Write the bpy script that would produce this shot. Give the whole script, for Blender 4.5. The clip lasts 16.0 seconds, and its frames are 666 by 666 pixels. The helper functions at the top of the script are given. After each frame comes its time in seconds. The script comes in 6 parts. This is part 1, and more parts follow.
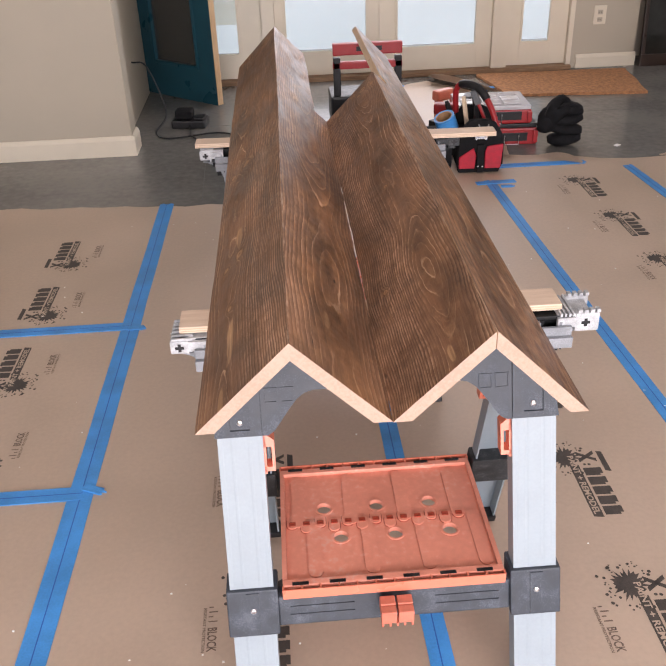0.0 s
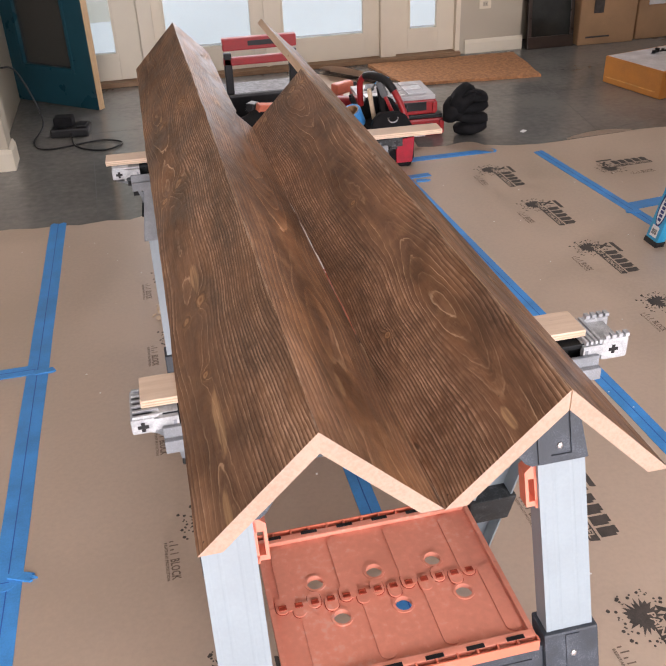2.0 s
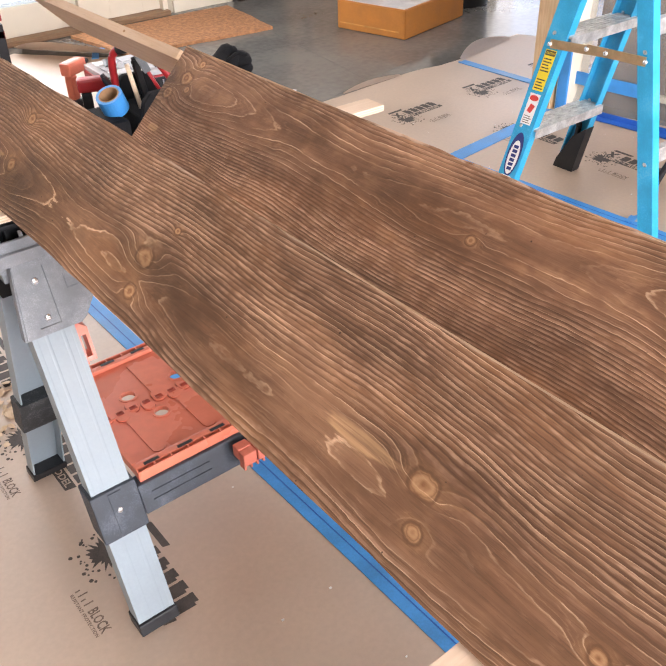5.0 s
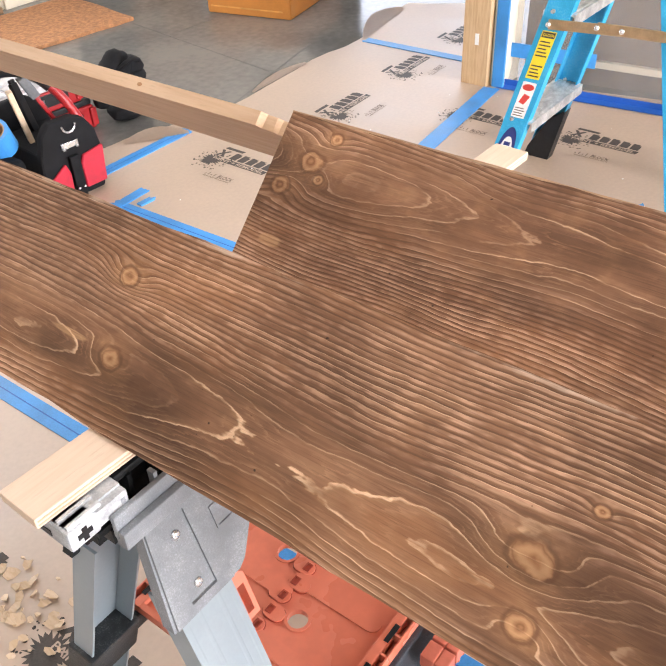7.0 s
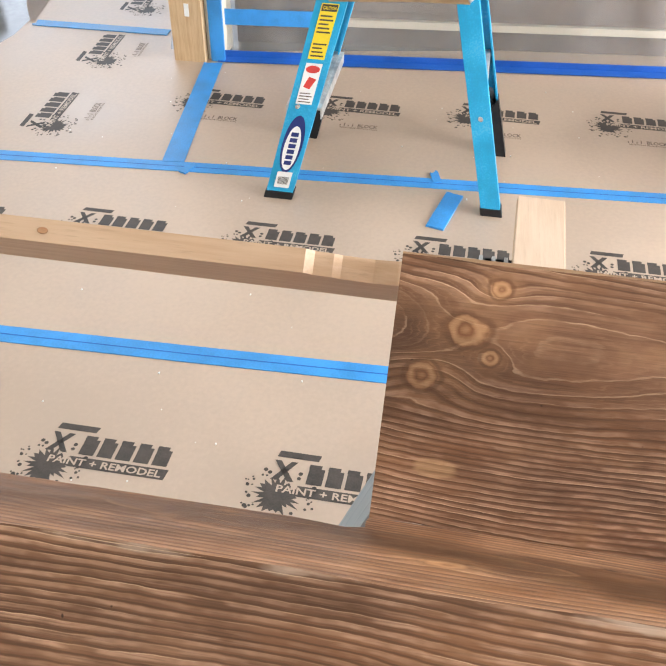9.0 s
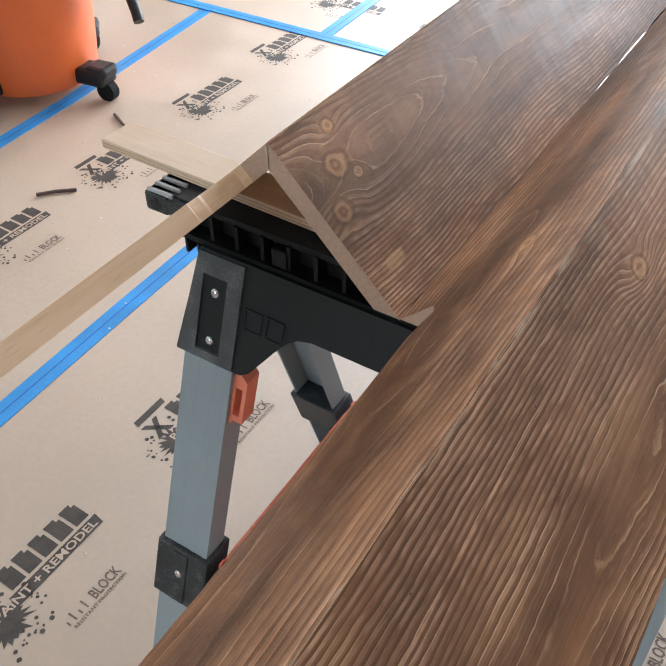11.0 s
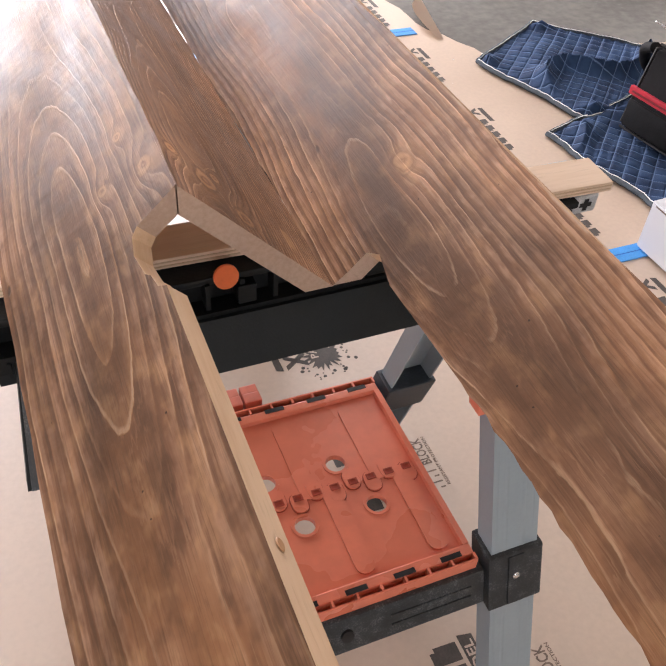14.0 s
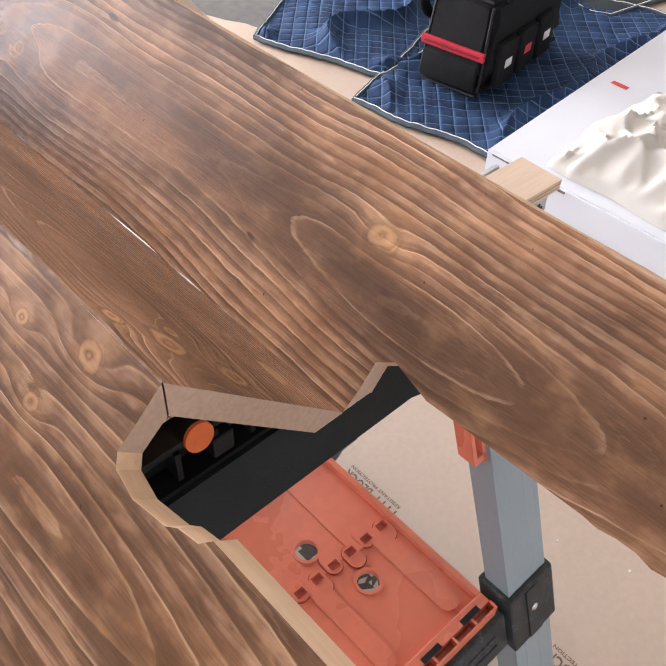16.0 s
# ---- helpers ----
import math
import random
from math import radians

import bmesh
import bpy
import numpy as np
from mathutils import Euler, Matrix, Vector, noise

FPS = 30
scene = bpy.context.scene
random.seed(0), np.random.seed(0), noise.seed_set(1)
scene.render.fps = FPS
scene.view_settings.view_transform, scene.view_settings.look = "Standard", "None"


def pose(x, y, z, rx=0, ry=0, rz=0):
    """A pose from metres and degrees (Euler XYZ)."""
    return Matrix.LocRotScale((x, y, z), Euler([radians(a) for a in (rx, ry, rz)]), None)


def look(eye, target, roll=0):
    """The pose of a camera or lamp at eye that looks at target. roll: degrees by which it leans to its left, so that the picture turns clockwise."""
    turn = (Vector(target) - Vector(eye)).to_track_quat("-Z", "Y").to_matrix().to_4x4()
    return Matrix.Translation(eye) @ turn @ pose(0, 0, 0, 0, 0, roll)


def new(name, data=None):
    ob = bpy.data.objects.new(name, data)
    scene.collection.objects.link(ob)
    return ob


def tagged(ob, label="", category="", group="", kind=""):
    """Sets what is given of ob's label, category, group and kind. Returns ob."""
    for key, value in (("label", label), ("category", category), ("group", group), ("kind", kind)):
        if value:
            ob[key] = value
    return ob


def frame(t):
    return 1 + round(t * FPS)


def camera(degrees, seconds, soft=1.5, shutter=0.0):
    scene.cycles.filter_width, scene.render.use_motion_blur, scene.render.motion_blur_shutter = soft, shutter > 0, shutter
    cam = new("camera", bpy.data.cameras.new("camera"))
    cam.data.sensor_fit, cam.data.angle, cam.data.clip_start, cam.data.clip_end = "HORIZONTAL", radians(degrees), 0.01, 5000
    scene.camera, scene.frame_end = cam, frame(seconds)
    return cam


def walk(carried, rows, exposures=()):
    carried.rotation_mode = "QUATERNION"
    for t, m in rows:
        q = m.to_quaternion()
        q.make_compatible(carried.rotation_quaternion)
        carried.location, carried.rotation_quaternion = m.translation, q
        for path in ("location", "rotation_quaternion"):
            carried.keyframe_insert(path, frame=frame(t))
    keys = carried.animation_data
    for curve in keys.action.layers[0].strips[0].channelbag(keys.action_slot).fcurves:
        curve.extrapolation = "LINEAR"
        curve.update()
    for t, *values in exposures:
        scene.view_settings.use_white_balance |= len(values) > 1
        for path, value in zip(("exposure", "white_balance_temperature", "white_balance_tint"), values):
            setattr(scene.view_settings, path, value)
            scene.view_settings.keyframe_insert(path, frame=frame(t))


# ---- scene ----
cam = camera(43.9, 16.0)
PATH = [
    (0, (0.008, 0.546, 1.34), (0.099, 2.263, 0.319), -2.1),
    (0.5, (-0.032, 0.603, 1.338), (0.072, 2.318, 0.314), -1.9),
    (1, (-0.085, 0.651, 1.33), (0.118, 2.352, 0.298), -0.3),
    (1.5, (-0.114, 0.701, 1.317), (0.214, 2.38, 0.28), 1.1),
    (2, (-0.112, 0.803, 1.301), (0.247, 2.47, 0.256), -2.3),
    (2.5, (-0.14, 0.887, 1.282), (0.265, 2.531, 0.218), -2.6),
    (3, (-0.26, 0.963, 1.275), (0.368, 2.504, 0.166), -1.0),
    (3.2, (-0.303, 1.001, 1.252), (0.425, 2.496, 0.14), 0.1),
    (5.3, (-0.426, 1.606, 1.202), (0.624, 2.858, 0.048), -0.9),
    (5.5, (-0.441, 1.668, 1.204), (0.643, 2.882, 0.042), -0.3),
    (6, (-0.411, 1.849, 1.184), (0.684, 3.035, 0.003), -1.4),
    (6.5, (-0.382, 2.019, 1.176), (0.712, 3.187, -0.024), -1.9),
    (7, (-0.396, 2.179, 1.178), (0.84, 3.166, -0.046), -2.7),
    (7.5, (-0.408, 2.334, 1.181), (0.952, 3.098, -0.071), -0.2),
    (8, (-0.333, 2.474, 1.171), (1.053, 3.176, -0.088), -4.3),
    (8.2, (-0.301, 2.524, 1.163), (1.101, 3.169, -0.109), -4.2),
    (10.3, (-0.127, 3.065, 1.148), (1.095, 2.201, -0.179), 1.5),
    (10.5, (-0.128, 3.129, 1.153), (0.935, 2.086, -0.183), -0.5),
    (11, (-0.097, 3.201, 1.15), (0.685, 1.952, -0.202), 0.0),
    (11.5, (-0.038, 3.227, 1.15), (0.615, 1.928, -0.224), -6.3),
    (12, (0.043, 3.293, 1.16), (0.327, 1.901, -0.248), -2.6),
    (12.5, (0.126, 3.33, 1.165), (0.104, 1.917, -0.251), 3.7),
    (13, (0.197, 3.243, 1.164), (0.157, 1.828, -0.248), 2.4),
    (13.5, (0.251, 3.196, 1.145), (0.156, 1.782, -0.266), 1.7),
    (14, (0.353, 3.22, 1.151), (-0.267, 1.916, -0.234), 4.8),
    (14.5, (0.394, 3.192, 1.152), (-0.335, 1.941, -0.227), 5.3),
    (15, (0.38, 3.109, 1.139), (-0.369, 1.879, -0.249), 1.4),
    (15.5, (0.367, 3.044, 1.136), (-0.489, 1.895, -0.259), 0.2),
    (16, (0.378, 2.981, 1.125), (-0.605, 1.979, -0.3), 2.2),
]
EXPOSURES = [
    (0, 0.03, 6650, 24), (3, 0.06, 6600, 22), (5.5, 1.16, 6450, 19), (8.2, 1.3, 6450, 14),
    (10.3, 0.65, 5750, 8), (11.0, 0.55, 5900, 9), (11.7, 0.6, 6150, 13), (12.0, 0.28, 6400, 16), (12.5, 0.1, 6850, 22), (13.5, 0.08, 6950, 23),
    (14.0, 0.69, 6550, 21), (14.5, 0.80, 6350, 20), (16, 0.95, 6200, 18),
]
walk(cam, [(t, look(eye, target, roll)) for t, eye, target, roll in PATH], EXPOSURES)
# ---- world, lights ----
world = bpy.data.worlds.new("world")
scene.world = world
world.use_nodes = True
wn = world.node_tree.nodes
sky = wn.new("ShaderNodeTexSky")
sky.sky_type = "NISHITA"
sky.sun_disc = False
sky.sun_elevation, sky.sun_rotation = radians(40), radians(200)
wn["Background"].inputs["Strength"].default_value = 0.12
world.node_tree.links.new(sky.outputs[0], wn["Background"].inputs["Color"])


def area_lamp(name, eye, target, w, h, watts, colour):
    data = bpy.data.lights.new(name, "AREA")
    data.shape, data.size, data.size_y, data.energy, data.color = "RECTANGLE", w, h, watts, colour
    ob = new(name, data)
    ob.matrix_world = look(eye, target)
    return ob


DAY = (0.95, 0.965, 0.97)
area_lamp("window_light_south", (0.6, -2.35, 1.35), (0.6, 4, 0.9), 4.7, 2.2, 318, DAY)
area_lamp("window_light_north", (0.68, 5.9, 1.15), (0.68, 0, 0.6), 1.3, 1.9, 18, DAY)
area_lamp("window_light_east", (5.05, 5.3, 1.35), (0, 4.6, 0.4), 2.0, 1.9, 15, DAY)


# ---- materials ----
class Graph:
    """Small helper that chains shader nodes."""

    def __init__(self, name, coords="Object"):
        self.mat = bpy.data.materials.new(name)
        self.mat.use_nodes = True
        self.t = self.mat.node_tree
        self.bsdf = self.t.nodes["Principled BSDF"]
        self.co = self.t.nodes.new("ShaderNodeTexCoord").outputs[coords]

    def put(self, socket, v):
        if isinstance(v, bpy.types.NodeSocket):
            self.t.links.new(v, socket)
        elif isinstance(v, (tuple, list)):
            socket.default_value = (*v, 1.0) if len(v) == 3 and socket.type == "RGBA" else v
        else:
            socket.default_value = v

    def m(self, op, a, b=None, c=None):
        n = self.t.nodes.new("ShaderNodeMath")
        n.operation = op
        for k, v in enumerate((a, b, c)):
            if v is not None:
                self.put(n.inputs[k], v)
        return n.outputs[0]

    def xyz(self, v=None):
        n = self.t.nodes.new("ShaderNodeSeparateXYZ")
        self.put(n.inputs[0], self.co if v is None else v)
        return n.outputs

    def vec(self, x, y, z):
        n = self.t.nodes.new("ShaderNodeCombineXYZ")
        for k, v in enumerate((x, y, z)):
            self.put(n.inputs[k], v)
        return n.outputs[0]

    def scaled(self, sx, sy, sz, off=(0, 0, 0)):
        n = self.t.nodes.new("ShaderNodeMapping")
        self.put(n.inputs["Vector"], self.co)
        n.inputs["Scale"].default_value = (sx, sy, sz)
        n.inputs["Location"].default_value = off
        return n.outputs[0]

    def noise(self, scale, detail=3.0, rough=0.55, v=None):
        n = self.t.nodes.new("ShaderNodeTexNoise")
        n.inputs["Scale"].default_value, n.inputs["Detail"].default_value = scale, detail
        n.inputs["Roughness"].default_value = rough
        self.put(n.inputs["Vector"], self.co if v is None else v)
        return n.outputs["Fac"]

    def step(self, v, lo, hi, a=0.0, b=1.0):
        n = self.t.nodes.new("ShaderNodeMapRange")
        n.interpolation_type = "SMOOTHSTEP"
        self.put(n.inputs[0], v)
        for k, x in enumerate((lo, hi, a, b)):
            n.inputs[k + 1].default_value = x
        return n.outputs[0]

    def ramp(self, v, stops):
        n = self.t.nodes.new("ShaderNodeValToRGB")
        self.put(n.inputs[0], v)
        e = n.color_ramp.elements
        while len(e) < len(stops):
            e.new(0.5)
        for k, (p, c) in enumerate(stops):
            e[k].position, e[k].color = p, (*c, 1)
        return n.outputs[0]

    def mix(self, f, a, b, kind="MIX"):
        n = self.t.nodes.new("ShaderNodeMix")
        n.data_type, n.blend_type = "RGBA", kind
        self.put(n.inputs["Factor"], f)
        self.put(n.inputs[6], a)
        self.put(n.inputs[7], b)
        return n.outputs[2]

    def random(self):
        return self.t.nodes.new("ShaderNodeObjectInfo").outputs["Random"]

    def island(self):
        return self.t.nodes.new("ShaderNodeNewGeometry").outputs["Random Per Island"]

    def bump(self, h, strength=0.3, distance=0.002):
        n = self.t.nodes.new("ShaderNodeBump")
        n.inputs["Strength"].default_value, n.inputs["Distance"].default_value = strength, distance
        self.put(n.inputs["Height"], h)
        self.put(self.bsdf.inputs["Normal"], n.outputs[0])

    def done(self, colour, rough=0.5, metal=0.0, spec=0.5):
        self.put(self.bsdf.inputs["Base Color"], colour)
        self.put(self.bsdf.inputs["Roughness"], rough)
        self.put(self.bsdf.inputs["Metallic"], metal)
        self.put(self.bsdf.inputs["Specular IOR Level"], spec)
        return self.mat


def stained(name, centre, freq, depth, drift, knots, scars, seed, gold=0.0, soft=0.0, sheen=0.20, along=0.0, flow=1.3):
    """Dark-stained brushed pine. x: across from the ridge, y: along. knots: (across, along, radius, rings); scars: (across, along, half width, half length).
    gold: how far the stain is rubbed off beside the ring edges; soft: how smooth the face was planed."""
    g = Graph(name)
    x, y, z = g.xyz()

    def pull(v, k):
        return g.m("MULTIPLY", g.m("SUBTRACT", v, 0.5), k)

    # growth rings round a pith that wanders below the face: arches in the middle, straight lines towards the edges
    c = g.m("ADD", centre, pull(g.noise(1.0, 2, 0.5, g.vec(seed, g.m("MULTIPLY", y, 1.5), 0.0)), 0.07))
    d = g.m("ADD", depth, pull(g.noise(1.0, 1, 0.5, g.vec(seed + 7.3, g.m("MULTIPLY", g.m("SUBTRACT", y, along), flow), 3.0)), drift))
    dx = g.m("SUBTRACT", x, c)
    r = g.m("SQRT", g.m("ADD", g.m("MULTIPLY", dx, dx), g.m("MULTIPLY", d, d)))
    straight = g.step(g.m("DIVIDE", g.m("ABSOLUTE", dx), r), 0.50, 0.86)
    wob = pull(g.noise(48.0, 3), 1.1)
    knot_mask, halo, eye, rim, near = 0.0, 0.0, 0.0, 0.0, 9.0
    for kx, ky, kr, rings in knots:
        ax = g.m("DIVIDE", g.m("SUBTRACT", x, kx), kr)
        ay = g.m("DIVIDE", g.m("SUBTRACT", y, ky), kr * 1.3)
        q = g.m("SQRT", g.m("ADD", g.m("MULTIPLY", ax, ax), g.m("MULTIPLY", ay, ay)))
        spread = 1.0 + (0.28 + 0.25 * soft) * rings
        q2 = g.m("DIVIDE", g.m("ADD", g.m("MULTIPLY", ax, ax), g.m("MULTIPLY", g.m("MULTIPLY", ay, ay), 0.40)), spread * spread)
        r = g.m("ADD", r, g.m("DIVIDE", rings / freq, g.m("ADD", 1.0, g.m("MULTIPLY", q2, q2))))
        q = g.m("ADD", q, wob)
        near = g.m("MINIMUM", near, q)
        knot_mask = g.m("MAXIMUM", knot_mask, g.step(q, 1.20, 0.80))
        rim = g.m("MAXIMUM", rim, g.m("MULTIPLY", g.step(q, 0.86, 1.04), g.step(q, 1.42, 1.10)))
        eye = g.m("MAXIMUM", eye, g.step(q, 0.62, 0.2))
        halo = g.m("MAXIMUM", halo, g.step(q, 2.8, 1.0))
    wave = g.m("ADD", pull(g.noise(1.0, 2, 0.5, g.scaled(16, 3.2, 1, (seed, 0, 0))), 0.013),
               pull(g.noise(1.0, 3, 0.6, g.scaled(55, 16, 1, (seed, 3, 0))), 0.0030))
    wave = g.m("ADD", wave, pull(g.noise(1.0, 2, 0.6, g.scaled(90, 60, 1, (seed, 5, 0))), 0.0011))
    v = g.m("MULTIPLY", g.m("ADD", r, wave), freq)
    saw = g.m("FRACT", v)
    # no two rings are alike in strength
    each = g.noise(1.0, 1, 0.5, g.vec(g.m("MULTIPLY", g.m("FLOOR", v), 5.37), g.m("MULTIPLY", y, 2.5), seed))
    each = g.step(each, 0.32, 0.66)
    brush = g.noise(1.0, 4, 0.65, g.scaled(850, 14, 1, (seed, seed, 0)))
    fibre = g.noise(1.0, 3, 0.6, g.scaled(260, 6, 1, (seed * 2, 0, 0)))
    blotch = g.noise(1.0, 4, 0.55, g.scaled(13, 5, 1, (seed, 2 * seed, 0)))
    patch = g.noise(1.0, 3, 0.55, g.scaled(8, 3.2, 1, (3 * seed, seed, 0)))
    shade = g.noise(1.0, 4, 0.6, g.scaled(15, 3.6, 1, (seed, 4 * seed, 0)))
    worn = g.noise(1.0, 4, 0.65, g.scaled(34, 11, 1, (5 * seed, 0, 0)))
    band = g.noise(1.0, 3, 0.6, g.vec(g.m("MULTIPLY", x, 9.0), g.m("ADD", g.m("MULTIPLY", y, 34.0), g.m("MULTIPLY", x, 7.0)), seed))
    chip = g.noise(1.0, 2, 0.5, g.scaled(130, 46, 1, (seed, 9, 0)))
    # stain, smooth and dark in the arches
    base = g.ramp(g.m("ADD", g.m("MULTIPLY", blotch, 0.7), g.m("MULTIPLY", fibre, 0.3)),
                  [(0.30, (0.085, 0.043, 0.025)), (0.50, (0.142, 0.072, 0.040)), (0.70, (0.225, 0.120, 0.068))])
    red = g.noise(1.0, 3, 0.55, g.scaled(11, 4, 1, (2 * seed, 7, 0)))
    base = g.mix(g.step(red, 0.46, 0.68, 0.15 * gold, 0.45 + 0.3 * gold), base, (0.245, 0.112, 0.050))
    smudge = g.noise(1.0, 3, 0.6, g.scaled(46, 24, 1, (seed, 31, 0)))
    base = g.mix(g.step(smudge, 0.50, 0.68, 0.0, 0.12 + 0.48 * soft), base, (0.355, 0.195, 0.095))
    base = g.mix(g.step(smudge, 0.48, 0.32, 0.0, 0.10 + 0.62 * soft), base, (0.088, 0.042, 0.022))
    # brushed ridges where the rings run straight
    ridge = g.m("MULTIPLY", g.step(saw, 0.36, 0.62), g.step(saw, 1.0, 0.84))
    rub = g.m("MULTIPLY", g.step(band, 0.34, 0.62, 0.42, 1.0), g.step(g.m("ADD", g.m("MULTIPLY", worn, 0.4), g.m("MULTIPLY", chip, 0.6)), 0.38, 0.58, 0.10, 1.0))
    ridge_f = g.m("MULTIPLY", g.m("MULTIPLY", ridge, rub), g.m("ADD", 0.08, g.m("MULTIPLY", straight, 0.78 * (1 - 0.45 * soft))))
    ridge_f = g.m("MULTIPLY", ridge_f, g.m("ADD", 0.45, g.m("MULTIPLY", each, 0.55)))
    base = g.mix(ridge_f, base, (0.455, 0.275, 0.183))
    valley = g.m("MULTIPLY", g.m("MULTIPLY", g.step(saw, 0.34, 0.16), g.step(saw, 0.0, 0.08)), g.m("ADD", 0.08, g.m("MULTIPLY", straight, 0.46 * (1 - 0.6 * soft))))
    base = g.mix(valley, base, (0.062, 0.030, 0.017))
    # the stain fades towards each ring edge, and the edge itself is bare in places
    fade = g.m("MULTIPLY", g.m("MULTIPLY", g.m("POWER", saw, 4.5), g.m("ADD", 0.25, g.m("MULTIPLY", each, 0.75))), g.m("MULTIPLY", g.step(patch, 0.36, 0.64), g.step(fibre, 0.30, 0.62, 0.35, 1.0)))
    base = g.mix(g.m("MULTIPLY", fade, 0.10 + 0.75 * gold), base, (0.44 + 0.06 * gold, 0.245, 0.105))
    line = g.m("MULTIPLY", g.step(saw, 0.85, 0.93), g.step(saw, 1.0, 0.965))
    bare = g.step(g.m("ADD", g.m("MULTIPLY", worn, 0.75), g.m("MULTIPLY", brush, 0.25)), 0.40, 0.58)
    line = g.m("MULTIPLY", g.m("MULTIPLY", line, bare), g.m("ADD", 0.18 - 0.12 * soft, g.m("MULTIPLY", each, 0.82 - 0.25 * soft)))
    base = g.mix(g.m("MULTIPLY", line, g.step(patch, 0.28, 0.60, 0.38, 0.95)), base, (0.58, 0.395, 0.255))
    v2 = g.m("ADD", g.m("MULTIPLY", v, 3.0), g.m("MULTIPLY", fibre, 2.4))
    minor = g.m("MULTIPLY", g.step(g.m("FRACT", v2), 0.60, 0.95), g.step(worn, 0.42, 0.64))
    base = g.mix(g.m("MULTIPLY", minor, 0.26), base, (0.38, 0.215, 0.120))
    base = g.mix(g.m("MULTIPLY", g.step(brush, 0.48, 0.74), 0.44), base, (0.052, 0.026, 0.015))
    # knots
    base = g.mix(g.m("MULTIPLY", halo, g.step(worn, 0.35, 0.65, 0.03, 0.24)), base, (0.44, 0.235, 0.105))
    ring_k = g.m("ABSOLUTE", g.m("SINE", g.m("ADD", g.m("MULTIPLY", near, 4.2), g.m("MULTIPLY", smudge, 5.0))))
    kcol = g.ramp(g.m("ADD", g.m("MULTIPLY", ring_k, 0.40), g.m("MULTIPLY", smudge, 0.55)), [(0.25, (0.15, 0.066, 0.030)), (0.55, (0.38, 0.205, 0.100)), (0.85, (0.54, 0.33, 0.17))])
    base = g.mix(g.m("MULTIPLY", knot_mask, 0.66 - 0.1 * soft), base, kcol)
    base = g.mix(g.m("MULTIPLY", rim, 0.62 - 0.6 * soft), base, (0.085, 0.038, 0.019))
    base = g.mix(g.m("MULTIPLY", eye, 0.45 * (1 - soft)), base, (0.20, 0.085, 0.036))
    bare_mask = 0.0
    rag = pull(g.noise(1.0, 3, 0.6, g.scaled(70, 14, 1)), 1.5)
    for sx, sy, sw, sl in scars:
        ax = g.m("DIVIDE", g.m("SUBTRACT", x, sx), sw)
        ay = g.m("DIVIDE", g.m("SUBTRACT", y, sy), sl)
        q = g.m("ADD", g.m("SQRT", g.m("ADD", g.m("MULTIPLY", ax, ax), g.m("MULTIPLY", ay, ay))), rag)
        bare_mask = g.m("MAXIMUM", bare_mask, g.step(q, 1.05, 0.7))
    base = g.mix(g.m("MULTIPLY", bare_mask, g.step(fibre, 0.3, 0.6, 0.15, 0.55)), base, g.mix(brush, (0.32, 0.18, 0.085), (0.60, 0.38, 0.20)))
    edge = g.m("MULTIPLY", g.step(g.m("ADD", x, pull(chip, 0.004)), 0.0030, 0.0008), g.step(worn, 0.47, 0.62))
    base = g.mix(g.m("MULTIPLY", edge, 0.6), base, (0.50, 0.38, 0.29))
    tone = g.step(g.m("ADD", g.m("MULTIPLY", shade, 0.7), g.m("MULTIPLY", blotch, 0.3)), 0.34, 0.66, 0.78 - 0.18 * soft, 1.60 - 0.16 * soft)
    base = g.mix(1.0, base, g.vec(tone, tone, tone), "MULTIPLY")
    base = g.mix(g.step(g.noise(150.0, 1), 0.77, 0.81, 0.0, 0.75), base, (0.016, 0.010, 0.007))
    gouge = g.m("MULTIPLY", g.step(g.noise(1.0, 1, 0.5, g.scaled(60, 19, 1, (seed, 21, 0))), 0.77, 0.81), 0.7)
    base = g.mix(gouge, base, (0.035, 0.018, 0.011))
    height = g.m("ADD", g.m("MULTIPLY", line, 0.5), g.m("MULTIPLY", ridge, g.m("ADD", 0.06, g.m("MULTIPLY", straight, 0.20 * (1 - 0.6 * soft)))))
    height = g.m("ADD", height, g.m("ADD", g.m("MULTIPLY", brush, 0.40), g.m("MULTIPLY", band, 1.3)))
    height = g.m("SUBTRACT", height, g.m("MULTIPLY", gouge, 0.8))
    g.bump(height, 0.6, 0.0011)
    gloss = g.step(g.m("ADD", g.m("MULTIPLY", blotch, 0.5), g.m("MULTIPLY", worn, 0.5)), 0.35, 0.65, 0.26, 0.46)
    return g.done(base, g.m("ADD", gloss, g.m("MULTIPLY", brush, 0.12)), 0.0, sheen)


def plain(name, colour, rough=0.5, metal=0.0, vary=0.25, scale=18.0, grain=160.0, bump=0.15, spec=0.5, dust=None, coords="Object"):
    """A surface with stains at two scales and fine relief."""
    g = Graph(name, coords)
    big, small = g.noise(scale, 4), g.noise(grain, 2)
    lo = tuple(c * (1 - vary) for c in colour)
    hi = tuple(min(1.0, c * (1 + vary)) for c in colour)
    base = g.mix(g.step(g.m("ADD", g.m("MULTIPLY", big, 0.7), g.m("MULTIPLY", small, 0.3)), 0.32, 0.68), lo, hi)
    if dust:
        base = g.mix(g.step(g.m("ADD", g.m("MULTIPLY", small, 0.5), g.m("MULTIPLY", big, 0.5)), 0.52, 0.66, 0.0, 0.75), base, dust)
    g.bump(g.m("ADD", g.m("MULTIPLY", small, 0.6), big), bump, 0.001)
    return g.done(base, g.step(big, 0.3, 0.7, max(0.03, rough - 0.08), min(1, rough + 0.08)), metal, spec)


